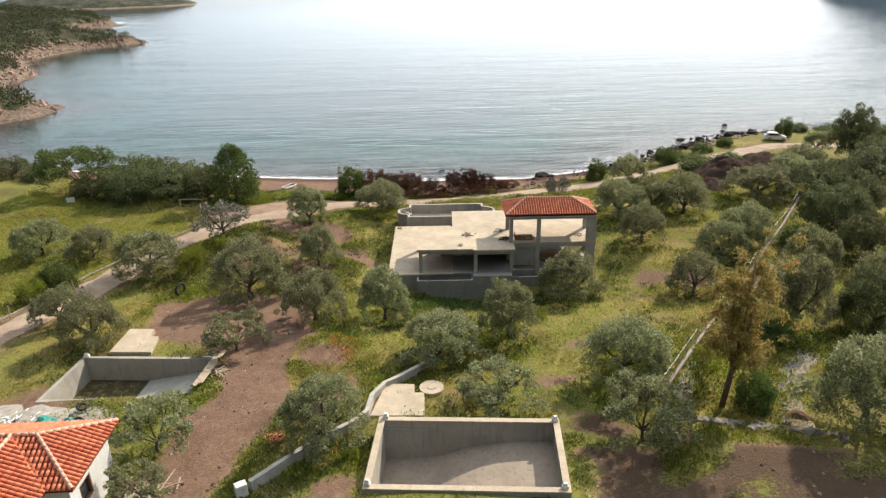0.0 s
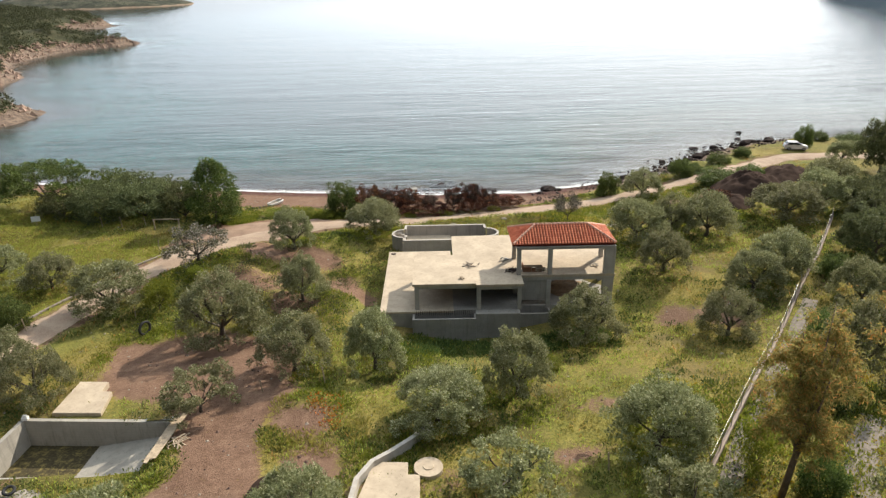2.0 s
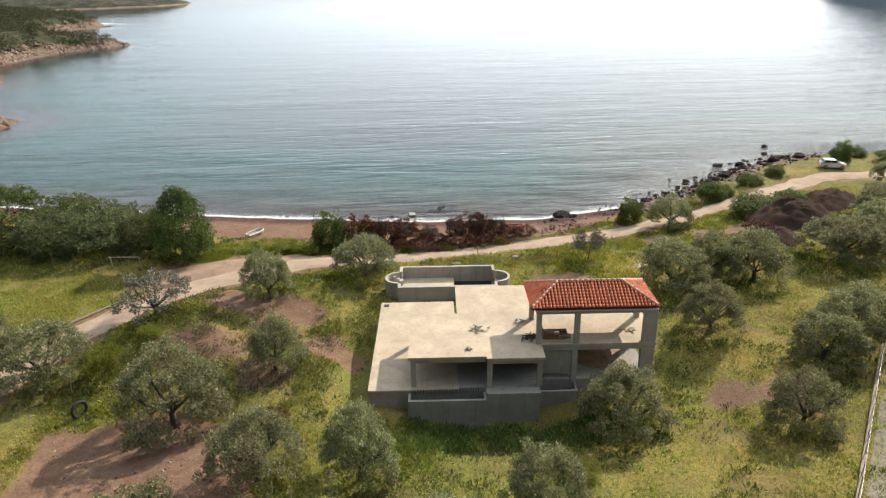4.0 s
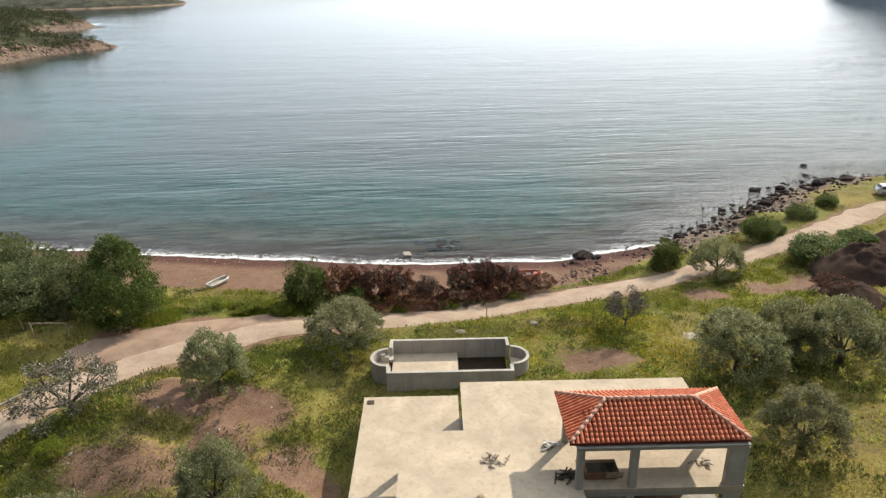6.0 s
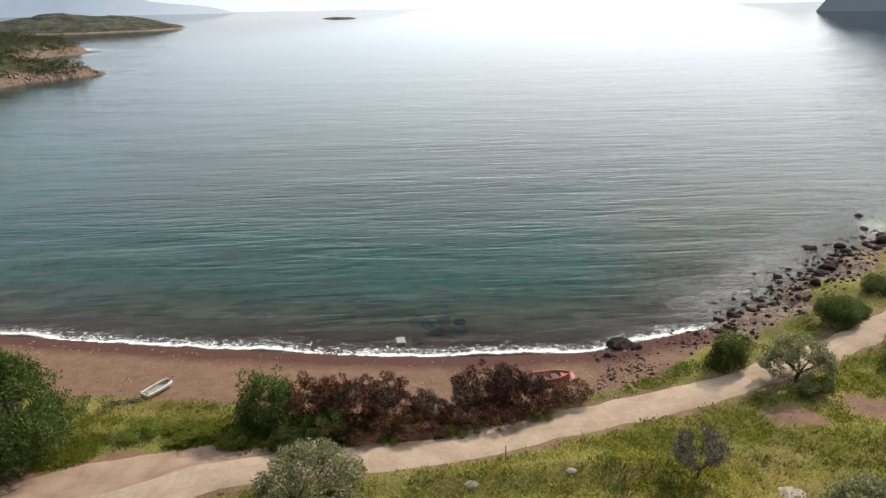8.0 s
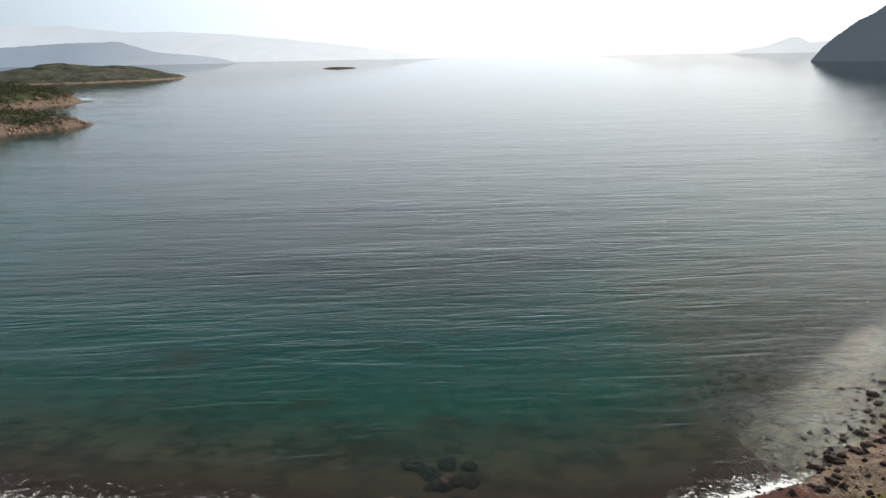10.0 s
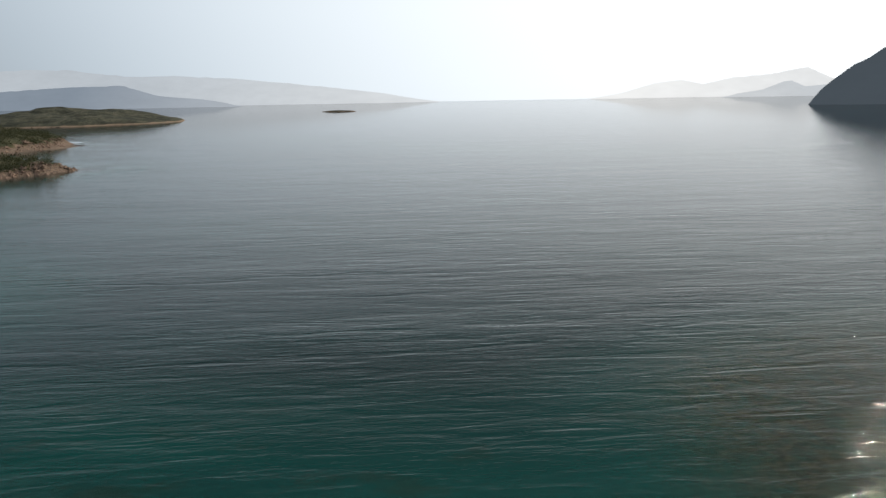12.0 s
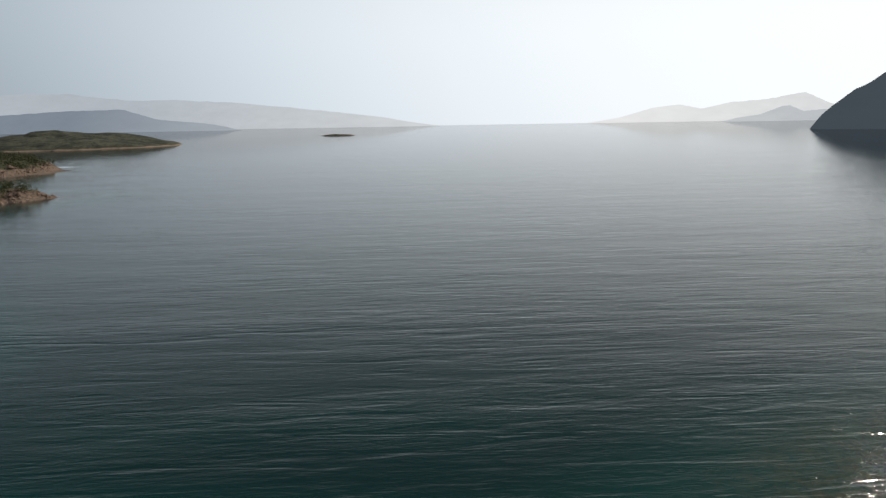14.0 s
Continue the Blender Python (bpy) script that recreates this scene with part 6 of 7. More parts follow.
scatter("grass", "rough spring grass in uneven tufts", "grass", 34000, (-55, 60, 16, 100), 5, 0.15, 0.25, "grass_blade", 1, 0.35)
scatter("weeds", "dark green weeds and low scrub", "weeds", 3200, (-50, 55, 22, 92), 40, 0.15, 0.5, "green_leaf", 2, 0.35, lambda x, y: x > -27)
scatter("tall_grass", "pale dry grass stalks", "grass", 2200, (-50, 60, 20, 106), 12, 0.28, 0.35, "euc_leaf", 3, 0.12)
scatter("bright_weeds", "lush bright green weeds", "weeds", 6000, (-25, 45, 24, 92), 34, 0.15, 0.42, "bright_leaf", 4, 0.35, lambda x, y: (wobble(x, y, 8, 77) > -0.25) & ~((x > 13) & (y > 44) & (y < 66)))
scatter("yellow_flowers", "small yellow spring flowers", "flowers", 900, (4, 24, 68, 79), 7, 0.1, 0.3, "yellow_flower", 5, 0.7)
scatter("yellow_flowers", "yellow flowers among garden weeds", "flowers", 500, (16, 34, 26, 42), 8, 0.11, 0.35, "yellow_flower", 6, 0.7)


scatter("meadow_grass", "bright yellow green spring meadow grass", "grass", 15000, (-66, -26, 44, 90), 11, 0.13, 0.32, "meadow_blade", 12, 0.35, lambda x, y: np.interp(y, [30, 47, 59, 74, 90], [-38, -36, -32, -24, -24]) > x + 3 * np.clip(np.hypot((x + 44) / 20, (y - 68) / 22) + 0.3 * wobble(x, y, 4, 88) - 0.9, 0, 1) * 200, 0.6, -0.75)


scatter("field_grass", "yellow green spring grass in the olive field", "grass", 7500, (-24, 46, 30, 80), 10, 0.14, 0.3, "meadow_blade", 16, 0.33, None, 0.5, -0.25)


def under_trees(x, y):
    """True beneath crowns and a little towards the shaded side."""
    ok = np.zeros(x.shape, bool)
    for a, b, w in PLACED:
        ok |= np.hypot(x - a + 0.25 * w, y - b + 0.32 * w) < 0.5 * w
    return ok


# dark tufts added where crowns cast shadow, to deepen that shade
scatter("undergrowth", "dark green leaf tufts added to deepen the shade of trees", "undergrowth", 3400, (-45, 60, 20, 92), 34, 0.13, 0.45, "green_leaf", 7, 0.35, under_trees, 0.8, -0.9)
scatter("bank_weeds", "weeds on the eroded earth banks", "weeds", 900, (-24, -3, 55, 77), 36, 0.13, 0.45, "dark_leaf", 8, 0.35, None, 1.1, -0.3)
# dark strip of tufts added to deepen the shadow along the house front
scatter("front_weeds", "dark weeds added to deepen the shade before the house", "weeds", 420, (-4, 15, 48.5, 53.4), 44, 0.17, 0.5, "green_leaf", 13, 0.35, None, 1.1, -0.6)
scatter("yard_weeds", "weeds on the bank beside the yard", "weeds", 110, (-9.5, -3.5, 31, 46), 34, 0.14, 0.4, "grass_blade", 14, 0.35, None, 0.8, 0.0)
scatter("orange_flowers", "small orange flowers on the bank", "flowers", 90, (-9, -5, 36, 42), 8, 0.1, 0.3, "orange_flower", 15, 0.7, None, 0.9, -0.2)
scatter("strip_weeds", "lush green weeds between the beach and the track", "weeds", 1100, (-24, -4, 80.5, 86), 40, 0.15, 0.5, "bright_leaf", 9, 0.35, lambda x, y: seg_dist(x, y, [(-23, 82), (-17.5, 82.8), (-13.5, 83.8), (-8.4, 82.4), (-5, 81.6)]) < 1.7, 0.9, -0.5)
scatter("bank_grass", "bright grass on the verge of the track", "grass", 2600, (-24, 60, 74, 100), 16, 0.14, 0.35, "bright_leaf", 10, 0.3, lambda x, y: seg_dist(x, y, ROAD) < 6.5, 0.6, -0.2)


def cape_scrub(n, seed):
    """Bushes on the far capes, joined as one."""
    r2 = np.random.RandomState(seed)
    y = 118 + 500 * r2.rand(n * 4)
    line = sorted((b, a) for a, b in LEFT_COAST)
    x = np.interp(y, [q[0] for q in line], [q[1] for q in line]) + 30 - 120 * r2.rand(n * 4) ** 1.2
    sd = shore(x, y)
    ok = (x < -80) & (sd > 3.5) & (wobble(x, y, 16, 61) + 0.6 * wobble(x, y, 6, 62) > -0.55)
    x, y = x[ok][:n], y[ok][:n]
    z = land(x, y)
    puffs = [((a, b, c + 0.45 * r), r) for a, b, c, r in zip(x, y, z, 0.8 + 2.0 * r2.rand(len(x)) ** 2)]
    V, F = leaf_cloud(puffs, 24 * len(puffs), 0.7, 0, seed, 0.5, 0.7)
    return tagged(new("cape_scrub", leaf_mesh("cape_scrub", V, F, "scrub_leaf")), "dark evergreen scrub covering the rocky capes", "scrub", kind="stuff")


M["scrub_leaf"] = leafy("scrub_leaf", (0.035, 0.045, 0.02), (0.1, 0.105, 0.05), 0.25)
cape_scrub(9000, 5)


def stone_mesh(seed, r=0.5, sub=2):
    bm = bmesh.new()
    bmesh.ops.create_icosphere(bm, subdivisions=sub, radius=r)
    for v in bm.verts:
        n = noise.noise(v.co / r * 1.4 + Vector((seed * 3.1, 0, 0))) * 0.4 + noise.noise(v.co / r * 3 + Vector((0, seed * 2.3, 0))) * 0.22
        v.co *= 1 + n
        v.co.z *= 0.72
    return bm


rock_meshes = [mesh_of(stone_mesh(i), "boulder", "rock_dark") for i in range(5)]
rs = random.Random(12)


def boulder(x, y, size, label="dark volcanic boulder at the water's edge", z=None):
    ob = new("boulder", rs.choice(rock_meshes))
    zz = max(gz(x, y), -0.25 * size) if z is None else z
    ob.matrix_basis = pose(x, y, zz + 0.1 * size, rs.uniform(-15, 15), rs.uniform(-15, 15), rs.uniform(0, 360)) @ Matrix.Diagonal((size * rs.uniform(0.9, 1.4), size * rs.uniform(0.8, 1.1), size * rs.uniform(0.7, 1.0), 1))
    return tagged(ob, label, "boulder", "shore boulders")


for x, y, q in ((19.1, 96.2, 1.9), (20.4, 95.4, 1.0), (17.6, 94.2, 0.8), (49.2, 118.2, 1.4), (53.0, 118.1, 1.5), (58.6, 118.6, 2.1), (60.5, 119.6, 1.5), (56.6, 116.6, 1.2), (62.9, 129.6, 1.3), (64, 120.5, 1.8), (45.2, 109.6, 1.3), (47.5, 111.6, 1.5)):
    boulder(x, y, q)
for i in range(120):
    t = rs.random()
    x = 29 + 36 * t
    y0 = float(np.interp(x, COAST_X, COAST_Y))
    boulder(x + rs.gauss(0, 0.6), y0 + rs.gauss(0.2, 1.5), rs.uniform(0.25, 0.75) * (1.6 if rs.random() < 0.12 else 1))
for i in range(60):
    x = rs.uniform(16, 30)
    y0 = float(np.interp(x, COAST_X, COAST_Y))
    boulder(x, y0 - rs.uniform(0.3, 6.0), rs.uniform(0.12, 0.4), "small dark stone on the shingle")


for i in range(16):
    x, y = rs.gauss(3.2, 1.8), rs.gauss(101.8, 1.2)
    boulder(x, y, rs.uniform(0.7, 1.5), "weed covered rock under the shallow water", -0.62)


def pebbles(name, label, n, region, lo, hi, mat, seed, test):
    """Loose stones, joined as one."""
    r2 = np.random.RandomState(seed)
    x = region[0] + (region[1] - region[0]) * r2.rand(n)
    y = region[2] + (region[3] - region[2]) * r2.rand(n)
    ok = test(x, y)
    x, y = x[ok], y[ok]
    z = land(x, y)
    base = np.array([(1, 0, 0), (0, 1, 0), (-1, 0, 0), (0, -1, 0), (0, 0, 0.7), (0, 0, -0.4)], float)
    tri = np.array([(0, 1, 4), (1, 2, 4), (2, 3, 4), (3, 0, 4), (1, 0, 5), (2, 1, 5), (3, 2, 5), (0, 3, 5)])
    k = len(x)
    s = lo + (hi - lo) * r2.rand(k) ** 3
    jit = base[None] * (0.7 + 0.6 * r2.rand(k, 6, 1)) * s[:, None, None]
    a = r2.rand(k) * 6.283
    R = np.stack([np.stack([np.cos(a), -np.sin(a)], 1), np.stack([np.sin(a), np.cos(a)], 1)], 1)
    jit[:, :, :2] = np.einsum('kij,knj->kni', R, jit[:, :, :2])
    V = jit + np.stack([x, y, z], 1)[:, None]
    F = (tri[None] + 6 * np.arange(k)[:, None, None]).reshape(-1, 3)
    ob = new(name, data_mesh(name, V.reshape(-1, 3).tolist(), F.tolist(), mat))
    return tagged(ob, label, "stones", kind="stuff")


pebbles("beach_stones", "loose stones and drift on the shingle beach", 2200, (-50, 32, 84, 102), 0.03, 0.16, "stone", 3, lambda x, y: (shore(x, y) > 0.8) & (shore(x, y) < 9))
pebbles("field_stones", "pale stones lying in the grass and soil", 2600, (-40, 40, 20, 92), 0.03, 0.16, "limestone", 4, lambda x, y: (seg_dist(x, y, ROAD) > 2) & ~inside(x, y, POOL_A) & ~inside(x, y, POOL_B))
pebbles("shore_stones", "dark rock debris along the rocky shore", 3500, (24, 70, 92, 126), 0.06, 0.4, "rock_dark", 5, lambda x, y: (shore(x, y) > -3.5) & (shore(x, y) < 5))
pebbles("earth_clods", "reddish clods and stones on the earth banks", 2600, (-24, 20, 22, 78), 0.03, 0.16, "debris_rock", 8, lambda x, y: (cover(x, y)[0] > 0.6) & ~inside(x, y, POOL_A) & ~inside(x, y, POOL_B))
pebbles("cape_rocks", "tan and dark broken rock along the capes", 80000, (-290, -78, 130, 600), 0.25, 1.7, "cape_rock", 6, lambda x, y: (shore(x, y) > -1.2) & (shore(x, y) < 5.5 + 3 * wobble(x, y, 9, 63)) & ((y > 196) | (x * 7 % 1 < 0.35)))
pebbles("shingle_debris", "reddish dark rock fragments on the shingle", 3600, (13, 31, 88, 99), 0.03, 0.2, "debris_rock", 7, lambda x, y: (shore(x, y) > 0.3) & (shore(x, y) < 7) & (wobble(x, y, 3, 19) > -0.1))


# ---------------------------------------------------------------- fences and posts
def chain_fence(name, label, pts, height, spacing, kerb_h):
    ob = thing(name, label, "fence")
    P = [Vector(p) for p in pts]
    line = []
    for a, b in zip(P, P[1:]):
        n = max(1, round((b - a).length / spacing))
        line += [a.lerp(b, i / n) for i in range(n)]
    line.append(P[-1])
    post = None
    for i, p in enumerate(line):
        z = gz(p.x, p.y)
        if post is None:
            bm = bmesh.new()
            tube(bm, [(0, 0, -0.4), (0, 0, height), (0, 0.14, height + 0.22)], [0.028, 0.028, 0.02], 6)
            post = mesh_of(bm, "post", "galvanised")
        q = new("post", post)
        q.parent = ob
        q.matrix_basis = pose(p.x, p.y, z, random.uniform(-2, 2), random.uniform(-2, 2), 35)
    for a, b in zip(line, line[1:]):
        za, zb = gz(a.x, a.y), gz(b.x, b.y)
        bm = bmesh.new()
        L = (b - a).length
        d = (b - a) / L
        n = int(L / 0.16)
        w = 0.006
        nr = Vector((-d.y, d.x))
        # diagonal wires both ways, and two line wires
        for i in range(-int(height / 0.16), n):
            for sgn in (1, -1):
                s0, s1 = i * 0.16, i * 0.16 + height
                c0, c1 = max(0, s0), min(L, s1)
                if c1 - c0 < 0.05:
                    continue
                h0, h1 = c0 - s0, c1 - s0
                if sgn < 0:
                    h0, h1 = height - h0, height - h1
                v = []
                for c, h in ((c0, h0), (c1, h1)):
                    q = a + d * c
                    zz = za + (zb - za) * c / L + h
                    v += [(q.x, q.y, zz - w), (q.x, q.y, zz + w)]
                vv = [bm.verts.new(t) for t in v]
                bm.faces.new((vv[0], vv[2], vv[3], vv[1]))
        tube(bm, [(a.x, a.y, za + height), (b.x, b.y, zb + height)], [0.008, 0.008], 4)
        tube(bm, [(a.x, a.y, za + 0.1), (b.x, b.y, zb + 0.1)], [0.008, 0.008], 4)
        part("wire_mesh", bm, "galvanised", ob)
    if kerb_h:
        k0 = low_wall("kerb", "", pts, 0.2, kerb_h, "kerb_pink", 0.4)
        for key in ("label", "category"):
            if key in k0:
                del k0[key]
        k0.parent = ob
        tagged(k0, "pale concrete kerb wall")
    return ob


chain_fence("garden_fence", "chain link fence on a pale concrete kerb wall", [(14.4, 31.9), (20.3, 39.4), (26.2, 46.9), (32.0, 54.4), (38.2, 62.0), (46, 72.5)], 1.5, 2.6, 0.34)
low_wall("rubble_wall", "low rubble wall of pale stones at the garden edge", [(14.4, 29.6), (16.6, 28.9), (19.0, 27.9), (20.4, 27.2), (22.3, 26.3)], 0.45, 0.12, "gravel")
pale_rock = rock_meshes[0].copy()
pale_rock.materials[0] = M["stone"]
for i in range(26):
    t = rs.random()
    x, y = 14.6 + 8.0 * t, 29.5 - 3.3 * t + rs.gauss(0, 0.25)
    ob = tagged(boulder(x, y, rs.uniform(0.25, 0.6), "pale stone fallen from the garden wall"), "", "stone", "garden stones")
    ob.name = "stone"
    ob.data = pale_rock
heap("earth_mound", "dark reddish heap of earth by the garden path", 21.3, 28.6, gz(21.3, 28.6) - 0.25, 1.1, 0.65, "earth_brown", 17, 0.6, 60)


def stake(x, y, h, mat="timber", lean=6):
    bm = bmesh.new()
    tube(bm, [(0, 0, -0.3), (0, 0, h)], [0.05, 0.04], 6)
    ob = tagged(new("fence_stake", mesh_of(bm, "fence_stake", mat)), "thin weathered fence stake in the grass", "stake", "fence stakes")
    ob.matrix_basis = pose(x, y, gz(x, y), random.uniform(-lean, lean), random.uniform(-lean, lean), 0)


for x, y, h in ((-37, 81.2, 1.3), (-34.6, 80.9, 1.3), (-31.5, 80.2, 1.2), (-24.6, 74.8, 1.4), (-27.2, 72.0, 1.2), (-28.6, 66.5, 1.3), (-32.5, 55.6, 1.4), (-35.0, 49.5, 1.4), (6.6, 78.6, 1.3), (-19.8, 53.8, 1.2), (-6.4, 43.4, 1.3), (-10.5, 43.2, 0.9), (9.8, 33.4, 1.2), (-24.4, 57.6, 1.2)):
    stake(x, y, h)
gate = thing("timber_gate_frame", "low pale timber rail frame in the field", "gate", pose(-28.6, 78.8, gz(-28.6, 78.8), 0, 0, -4))
for a in ((-1.5, -1.38, -0.05, 0.05, -0.3, 1.25), (1.38, 1.5, -0.05, 0.05, -0.3, 1.25)):
    part("upright", box(*a, 0.01), "timber", gate)
part("rail", box(-1.6, 1.6, -0.04, 0.04, 1.254, 1.36, 0.01), "timber", gate)
sign = thing("field_sign", "small white board on a post in the meadow", "sign", pose(-45.5, 83.0, gz(-45.5, 83.0), 0, 0, 10))
part("post", box(-0.03, 0.03, -0.03, 0.03, -0.3, 0.9), "timber", sign)
part("board", box(-0.5, 0.5, -0.05, -0.032, 0.5, 1.15), "sign_white", sign)
# kerb along the inland side of the track
low_wall("road_kerb", "narrow pale kerb along the edge of the track", [(-36.7, 47.0), (-35.1, 52.0), (-32.9, 59.2), (-29.2, 67.0), (-25.6, 72.0)], 0.22, 0.1, "stone", 0.3)

# tyre standing in the grass
bm = bmesh.new()
n, mseg = 28, 8
rings = []
for i in range(n):
    a = 2 * math.pi * i / n
    rings.append([bm.verts.new(((0.62 + 0.13 * math.cos(b)) * math.cos(a), 0.13 * math.sin(b), (0.62 + 0.13 * math.cos(b)) * math.sin(a))) for b in [2 * math.pi * j / mseg for j in range(mseg)]])
for i in range(n):
    for j in range(mseg):
        bm.faces.new((rings[i][j], rings[i][(j + 1) % mseg], rings[(i + 1) % n][(j + 1) % mseg], rings[(i + 1) % n][j]))
ob = tagged(new("tractor_tyre", mesh_of(bm, "tractor_tyre", "rubber", True)), "old black tractor tyre standing upright in the grass", "tyre")
ob.matrix_basis = pose(-22.6, 54.9, gz(-22.6, 54.9) + 0.56, 0, 0, 62) @ Matrix.Scale(0.85, 4)

# ---------------------------------------------------------------- heaps
heap("earth_mound", "large heap of dark reddish brown earth", 42.2, 83.6, gz(42.2, 83.6) - 0.1, 4.4, 2.3, "soil_dark", 21, 1.25, 10)
heap("earth_mound", "long bank of dark earth beside the track", 50.0, 90.0, gz(50, 90) - 0.1, 3.4, 1.6, "soil_dark", 23, 1.7, 35)
heap("earth_mound", "low mound of reddish soil", 37.5, 78.5, gz(37.5, 78.5) - 0.1, 2.6, 1.0, "soil_dark", 25, 1.2, 60)
heap("earth_mound", "small heap of reddish soil beside the olive", -7.6, 32.2, gz(-7.6, 32.2) - 0.05, 1.5, 0.8, "soil_dark", 27, 1.1, 0)
heap("limestone_patch", "flat pale lump of limestone in the grass", 22.0, 74.2, gz(22, 74.2) - 0.02, 0.8, 0.1, "limestone", 29, 1.2, 0, "rock")
heap("limestone_patch", "pale lump of rock on the grassy bank", 4.3, 76.4, gz(4.3, 76.4), 0.34, 0.11, "limestone", 31, 1.3, 0, "rock")
heap("limestone_patch", "pale lump of rock on the grassy bank", 10.1, 76.6, gz(10.1, 76.6), 0.28, 0.1, "limestone", 33, 1.2, 0, "rock")
scrap_pile("brick_pile", "heap of broken red bricks under the olive", -8.6, 29.6, gz(-8.6, 29.6), 50, 0.5, 0.35, "brick_red", 14)
scrap_pile("driftwood", "tangle of driftwood beside the beached boat", -19.9, 88.7, gz(-19.9, 88.7), 14, 0.4, 0.8, "bark", 15)
scrap_pile("timber_stack", "pile of old formwork timber against the house wall", -15.0, 25.6, gz(-15.0, 25.6) + 0.05, 46, 0.6, 2.0, "timber", 16)
scrap_pile("timber_stack", "loose battens lying beside the plank stack", -14.6, 38.2, gz(-14.6, 38.2), 12, 0.4, 1.6, "timber", 17)
for x, y, r, q in ((-24.5, 34.2, 2.0, 41), (-21.0, 34.3, 1.6, 42), (-27.6, 34.6, 1.6, 43)):
    heap("rubble_spread", "pale spread of rubble and lime behind the house", x, y, gz(x, y) - 0.05, r, 0.13, "rubble", q, 1.4)
for x, y, h in ((-24.0, 33.3, 0.55), (-22.4, 33.1, 0.4)):
    ob = tagged(new("crumpled_tarp", mesh_of(lump(0.8, h, x, 26, 1.4), "crumpled_tarp", "tarp_green")), "crumpled green tarpaulin on rubble", "tarpaulin")
    ob.matrix_basis = pose(x, y, gz(x, y) + 0.15)
scrap_pile("litter", "white scraps of rubbish on rubble", -26.2, 34.2, gz(-26.2, 34.2) + 0.2, 26, 0.8, 0.5, "white_paint", 18)
for x, y in ((-22.4, 34.9), (-22.0, 33.4)):
    bm = bmesh.new()
    rr = []
    for i in range(20):
        a = 2 * math.pi * i / 20
        rr.append([bm.verts.new(((0.26 + 0.09 * math.cos(b)) * math.cos(a), (0.26 + 0.09 * math.cos(b)) * math.sin(a), 0.09 * math.sin(b))) for b in [2 * math.pi * j / 6 for j in range(6)]])
    for i in range(20):
        for j in range(6):
            bm.faces.new((rr[i][j], rr[(i + 1) % 20][j], rr[(i + 1) % 20][(j + 1) % 6], rr[i][(j + 1) % 6]))
    ob = tagged(new("car_tyre", mesh_of(bm, "car_tyre", "rubber", True)), "old black car tyre thrown on rubble", "tyre")
    ob.matrix_basis = pose(x, y, gz(x, y) + 0.35, 14, 8, 0)


# ---------------------------------------------------------------- boats
def boat(name, label, length, beam, depth, hull_mat, in_mat, m, blunt=1.0, thwarts=2):
    ob = thing(name, label, "boat", m)
    n, k = 14, 7
    outer, inner = bmesh.new(), bmesh.new()

    def section(t, shrink, lift):
        w = beam / 2 * (1 - blunt * max(0, (t - 0.45) / 0.55) ** 2.6) * (0.86 + 0.14 * min(1, t * 3)) - shrink
        w = max(w, 0.02)
        sheer = depth * (1 + 0.28 * t ** 2)
        out = []
        for j in range(k):
            a = math.pi * j / (k - 1)
            yy = -w * math.cos(a)
            zz = lift + (sheer - lift) * (1 - math.sin(a) ** 0.7)
            out.append((length * (t - 0.5), yy, zz))
        return out

    for bm, shrink, lift, flip in ((outer, 0, 0, False), (inner, 0.06, 0.09, True)):
        rows = [[bm.verts.new(q) for q in section(i / (n - 1), shrink, lift)] for i in range(n)]
        for a, b in zip(rows, rows[1:]):
            for j in range(k - 1):
                f = (a[j], a[j + 1], b[j + 1], b[j])
                bm.faces.new(f[::-1] if flip else f)
        bm.faces.new(rows[0][::-1] if not flip else rows[0])
    part("hull", outer, hull_mat, ob, smooth=True)
    part("lining", inner, in_mat, ob, smooth=True)
    bm = bmesh.new()
    for side in (0, -1):
        pts = [section(i / (n - 1), 0.03, 0)[side] for i in range(n)]
        tube(bm, [(x, y, z + 0.01) for x, y, z in pts], [0.05] * n, 5)
    part("gunwale", bm, hull_mat, ob)
    for i in range(thwarts):
        x = length * (-0.28 + 0.42 * i)
        part("thwart", box(x - 0.16, x + 0.16, -beam * 0.4, beam * 0.4, depth * 0.62, depth * 0.68, 0.01), in_mat, ob)
    part("transom_board", box(-length / 2 - 0.02, -length / 2 + 0.05, -beam * 0.37, beam * 0.37, 0.12, depth * 1.02, 0.015), hull_mat, ob)
    part("keel", box(-length * 0.45, length * 0.42, -0.03, 0.03, -0.06, 0.03), hull_mat, ob)
    return ob


boat("white_rowing_boat", "small white fibreglass rowing boat lying on the sand", 2.25, 0.98, 0.38, "white_paint", "boat_lining", pose(-18.4, 90.2, gz(-18.4, 90.2) + 0.03, 2, 0, 54), blunt=0.45, thwarts=1)
boat("red_fishing_boat", "faded red wooden fishing boat drawn up on shingle", 3.4, 1.25, 0.55, "red_paint", "red_lining", pose(11.6, 89.9, gz(11.6, 89.9) + 0.04, 3, 0, 5), thwarts=3)

red = bpy.data.objects["red_fishing_boat"]
part("engine_box", box(0.15, 0.75, -0.32, 0.32, 0.12, 0.5, 0.03), "hull_dark", red, "dark engine hatch")
part("foredeck", box(0.95, 1.35, -0.34, 0.34, 0.52, 0.57, 0.02), "red_paint", red)
for i in range(4):
    part("bottom_board", box(-1.4 + 0.36 * i, -1.12 + 0.36 * i, -0.36, 0.36, 0.14, 0.17), "timber", red)
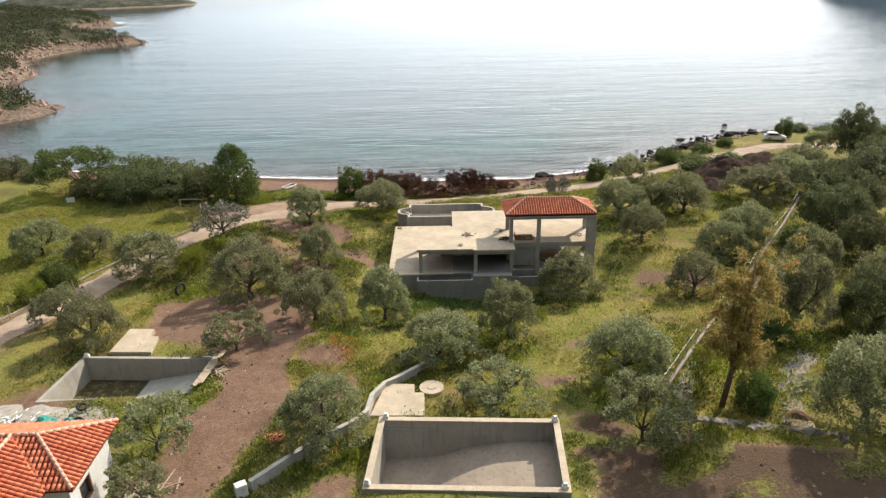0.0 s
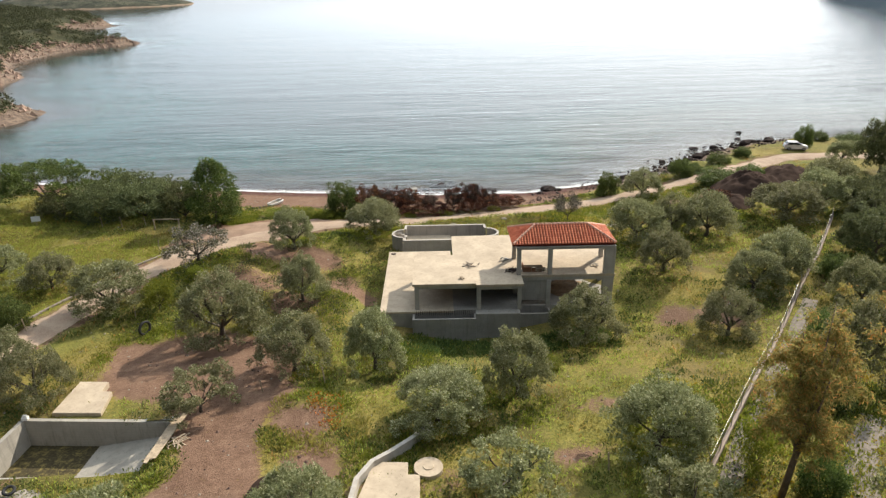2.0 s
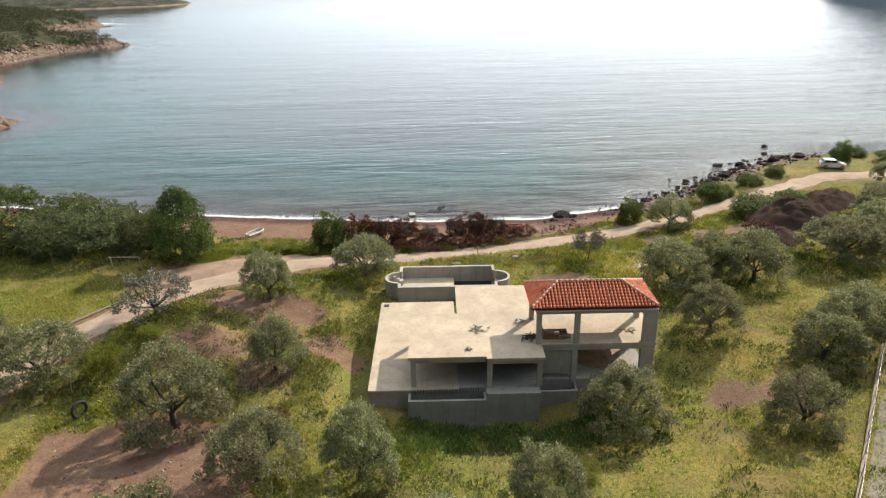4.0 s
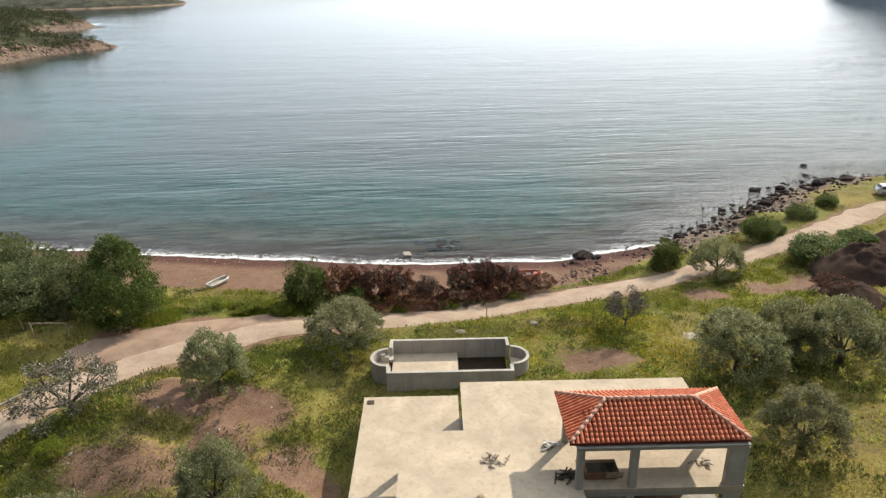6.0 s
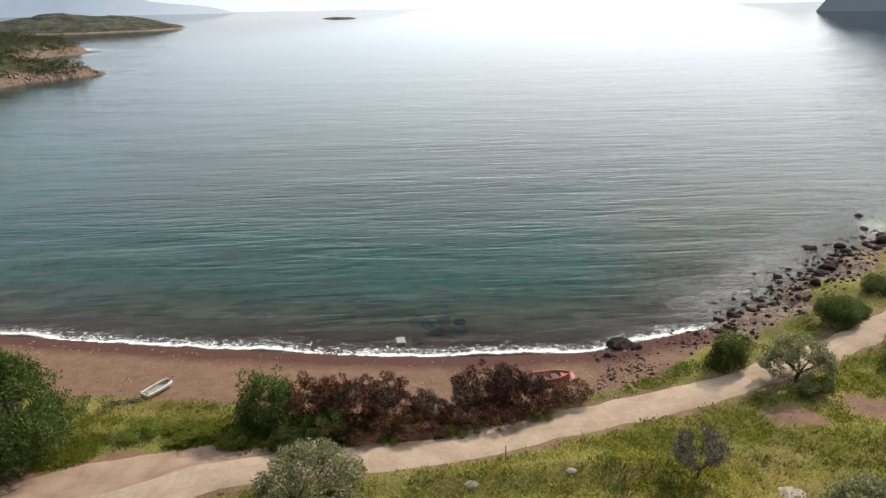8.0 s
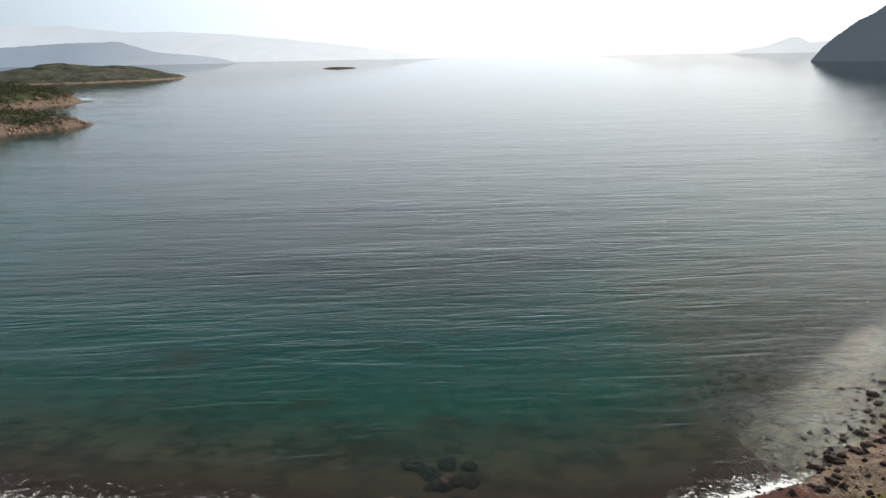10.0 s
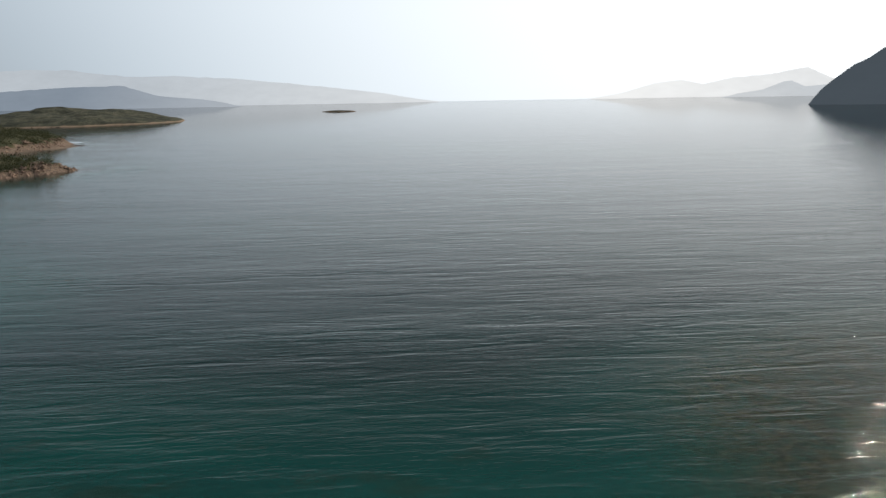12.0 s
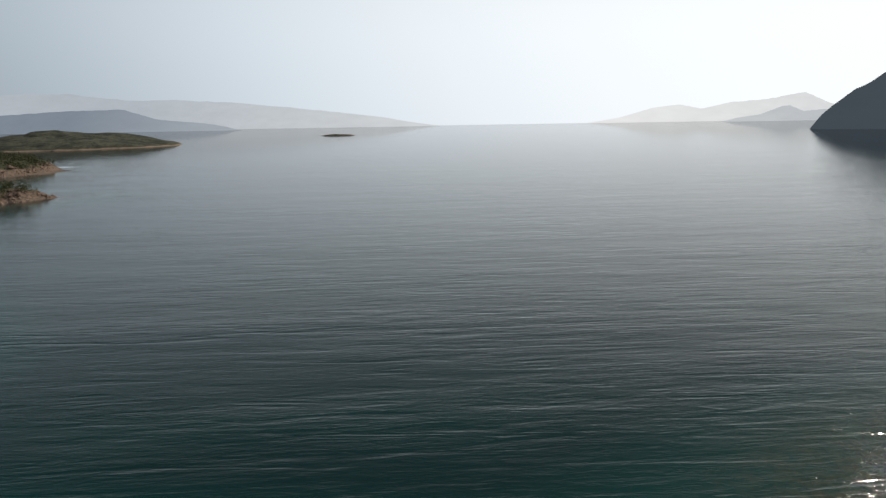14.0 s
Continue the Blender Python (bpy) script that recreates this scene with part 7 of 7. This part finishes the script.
ob = tagged(new("mooring_block", mesh_of(box(-0.42, 0.42, -0.5, 0.5, -0.8, 0.2, 0.05), "mooring_block", "concrete_old")), "square concrete mooring block in the shallows", "concrete block")
ob.matrix_basis = pose(-0.02, 98.6, 0, 4, 3, 8)


# ---------------------------------------------------------------- the parked car
def car(m):
    ob = thing("parked_car", "small silver white hatchback parked at the end of the track", "car", m)
    L, W = 4.0, 1.68
    prof = [(-1.95, 0.42), (-1.98, 0.75), (-1.9, 0.98), (-1.72, 1.12), (-1.5, 1.44), (-1.2, 1.52), (0.15, 1.52), (0.75, 1.2), (1.05, 1.0), (1.7, 0.88), (1.95, 0.72), (1.98, 0.42), (1.9, 0.28), (-1.88, 0.28)]
    bm = bmesh.new()
    rows = []
    for y, sx, sz in ((-0.84, 0.965, 0.9), (-0.8, 0.99, 0.97), (-0.55, 1, 1), (0.55, 1, 1), (0.8, 0.99, 0.97), (0.84, 0.965, 0.9)):
        row = []
        for x, z in prof:
            tuck = 0.13 * max(0, (z - 0.95) / 0.57)
            row.append(bm.verts.new((x * sx, y * (1 - tuck), 0.28 + (z - 0.28) * sz)))
        rows.append(row)
    k = len(prof)
    for a, b in zip(rows, rows[1:]):
        for j in range(k):
            bm.faces.new((a[j], a[(j + 1) % k], b[(j + 1) % k], b[j]))
    bm.faces.new(rows[0][::-1]), bm.faces.new(rows[-1])
    bmesh.ops.recalc_face_normals(bm, faces=bm.faces)
    body = part("body", bm, "car_paint", ob, smooth=False)
    for sgn in (-1, 1):
        for pts in ([(-1.55, 1.02), (-1.38, 1.38), (-0.55, 1.4), (-0.55, 1.02)], [(-0.47, 1.02), (-0.47, 1.4), (0.12, 1.4), (0.72, 1.04)]):
            bm = bmesh.new()
            v = [bm.verts.new((x, sgn * (0.845 - 0.115 * max(0, (z - 0.95) / 0.57) + 0.004), z)) for x, z in pts]
            u = [bm.verts.new((x, sgn * (0.82 - 0.115 * max(0, (z - 0.95) / 0.57)), z)) for x, z in pts]
            bm.faces.new(v), bm.faces.new(u[::-1])
            for j in range(4):
                bm.faces.new((v[j], v[(j + 1) % 4], u[(j + 1) % 4], u[j]))
            bmesh.ops.recalc_face_normals(bm, faces=bm.faces)
            part("side_window", bm, "car_glass", ob)
        part("tail_lamp", box(-1.99, -1.9, sgn * 0.72 - 0.08, sgn * 0.72 + 0.08, 0.78, 1.05, 0.02), "lamp_red", ob)
        part("headlamp", box(1.78, 1.9, sgn * 0.62 - 0.14, sgn * 0.62 + 0.14, 0.68, 0.84, 0.02), "white_paint", ob)
        part("wing_mirror", box(0.5, 0.62, sgn * 0.93 - 0.08, sgn * 0.93 + 0.08, 0.98, 1.12, 0.03), "car_paint", ob)
    for x0, z0, x1, z1 in ((0.22, 1.5, 0.78, 1.215), (-1.5, 1.46, -1.74, 1.14)):
        bm = bmesh.new()
        n = Vector((z0 - z1, 0, x1 - x0)).normalized() * 0.012
        if n.z < 0:
            n = -n
        v = [bm.verts.new(Vector(q) + n) for q in ((x0, -0.6, z0), (x1, -0.66, z1), (x1, 0.66, z1), (x0, 0.6, z0))]
        w = [bm.verts.new(q.co - 2 * n) for q in v]
        bm.faces.new(v), bm.faces.new(w[::-1])
        for j in range(4):
            bm.faces.new((v[j], v[(j + 1) % 4], w[(j + 1) % 4], w[j]))
        bmesh.ops.recalc_face_normals(bm, faces=bm.faces)
        part("windscreen", bm, "car_glass", ob)
    for x in (-1.22, 1.25):
        for sgn in (-1, 1):
            bm = bmesh.new()
            tube(bm, [(0, -0.1, 0), (0, 0.1, 0)], [0.3, 0.3], 18)
            wheel = part("tyre", bm, "rubber", ob)
            wheel.matrix_basis = pose(x, sgn * 0.76, 0.3)
            bm = bmesh.new()
            tube(bm, [(0, -0.108, 0), (0, 0.108, 0)], [0.19, 0.19], 14)
            part("rim", bm, "galvanised", wheel)
    return ob


car(pose(62.4, 109.2, gz(62.4, 109.2) + 0.02, 0, 0, -14) @ Matrix.Scale(0.9, 4))
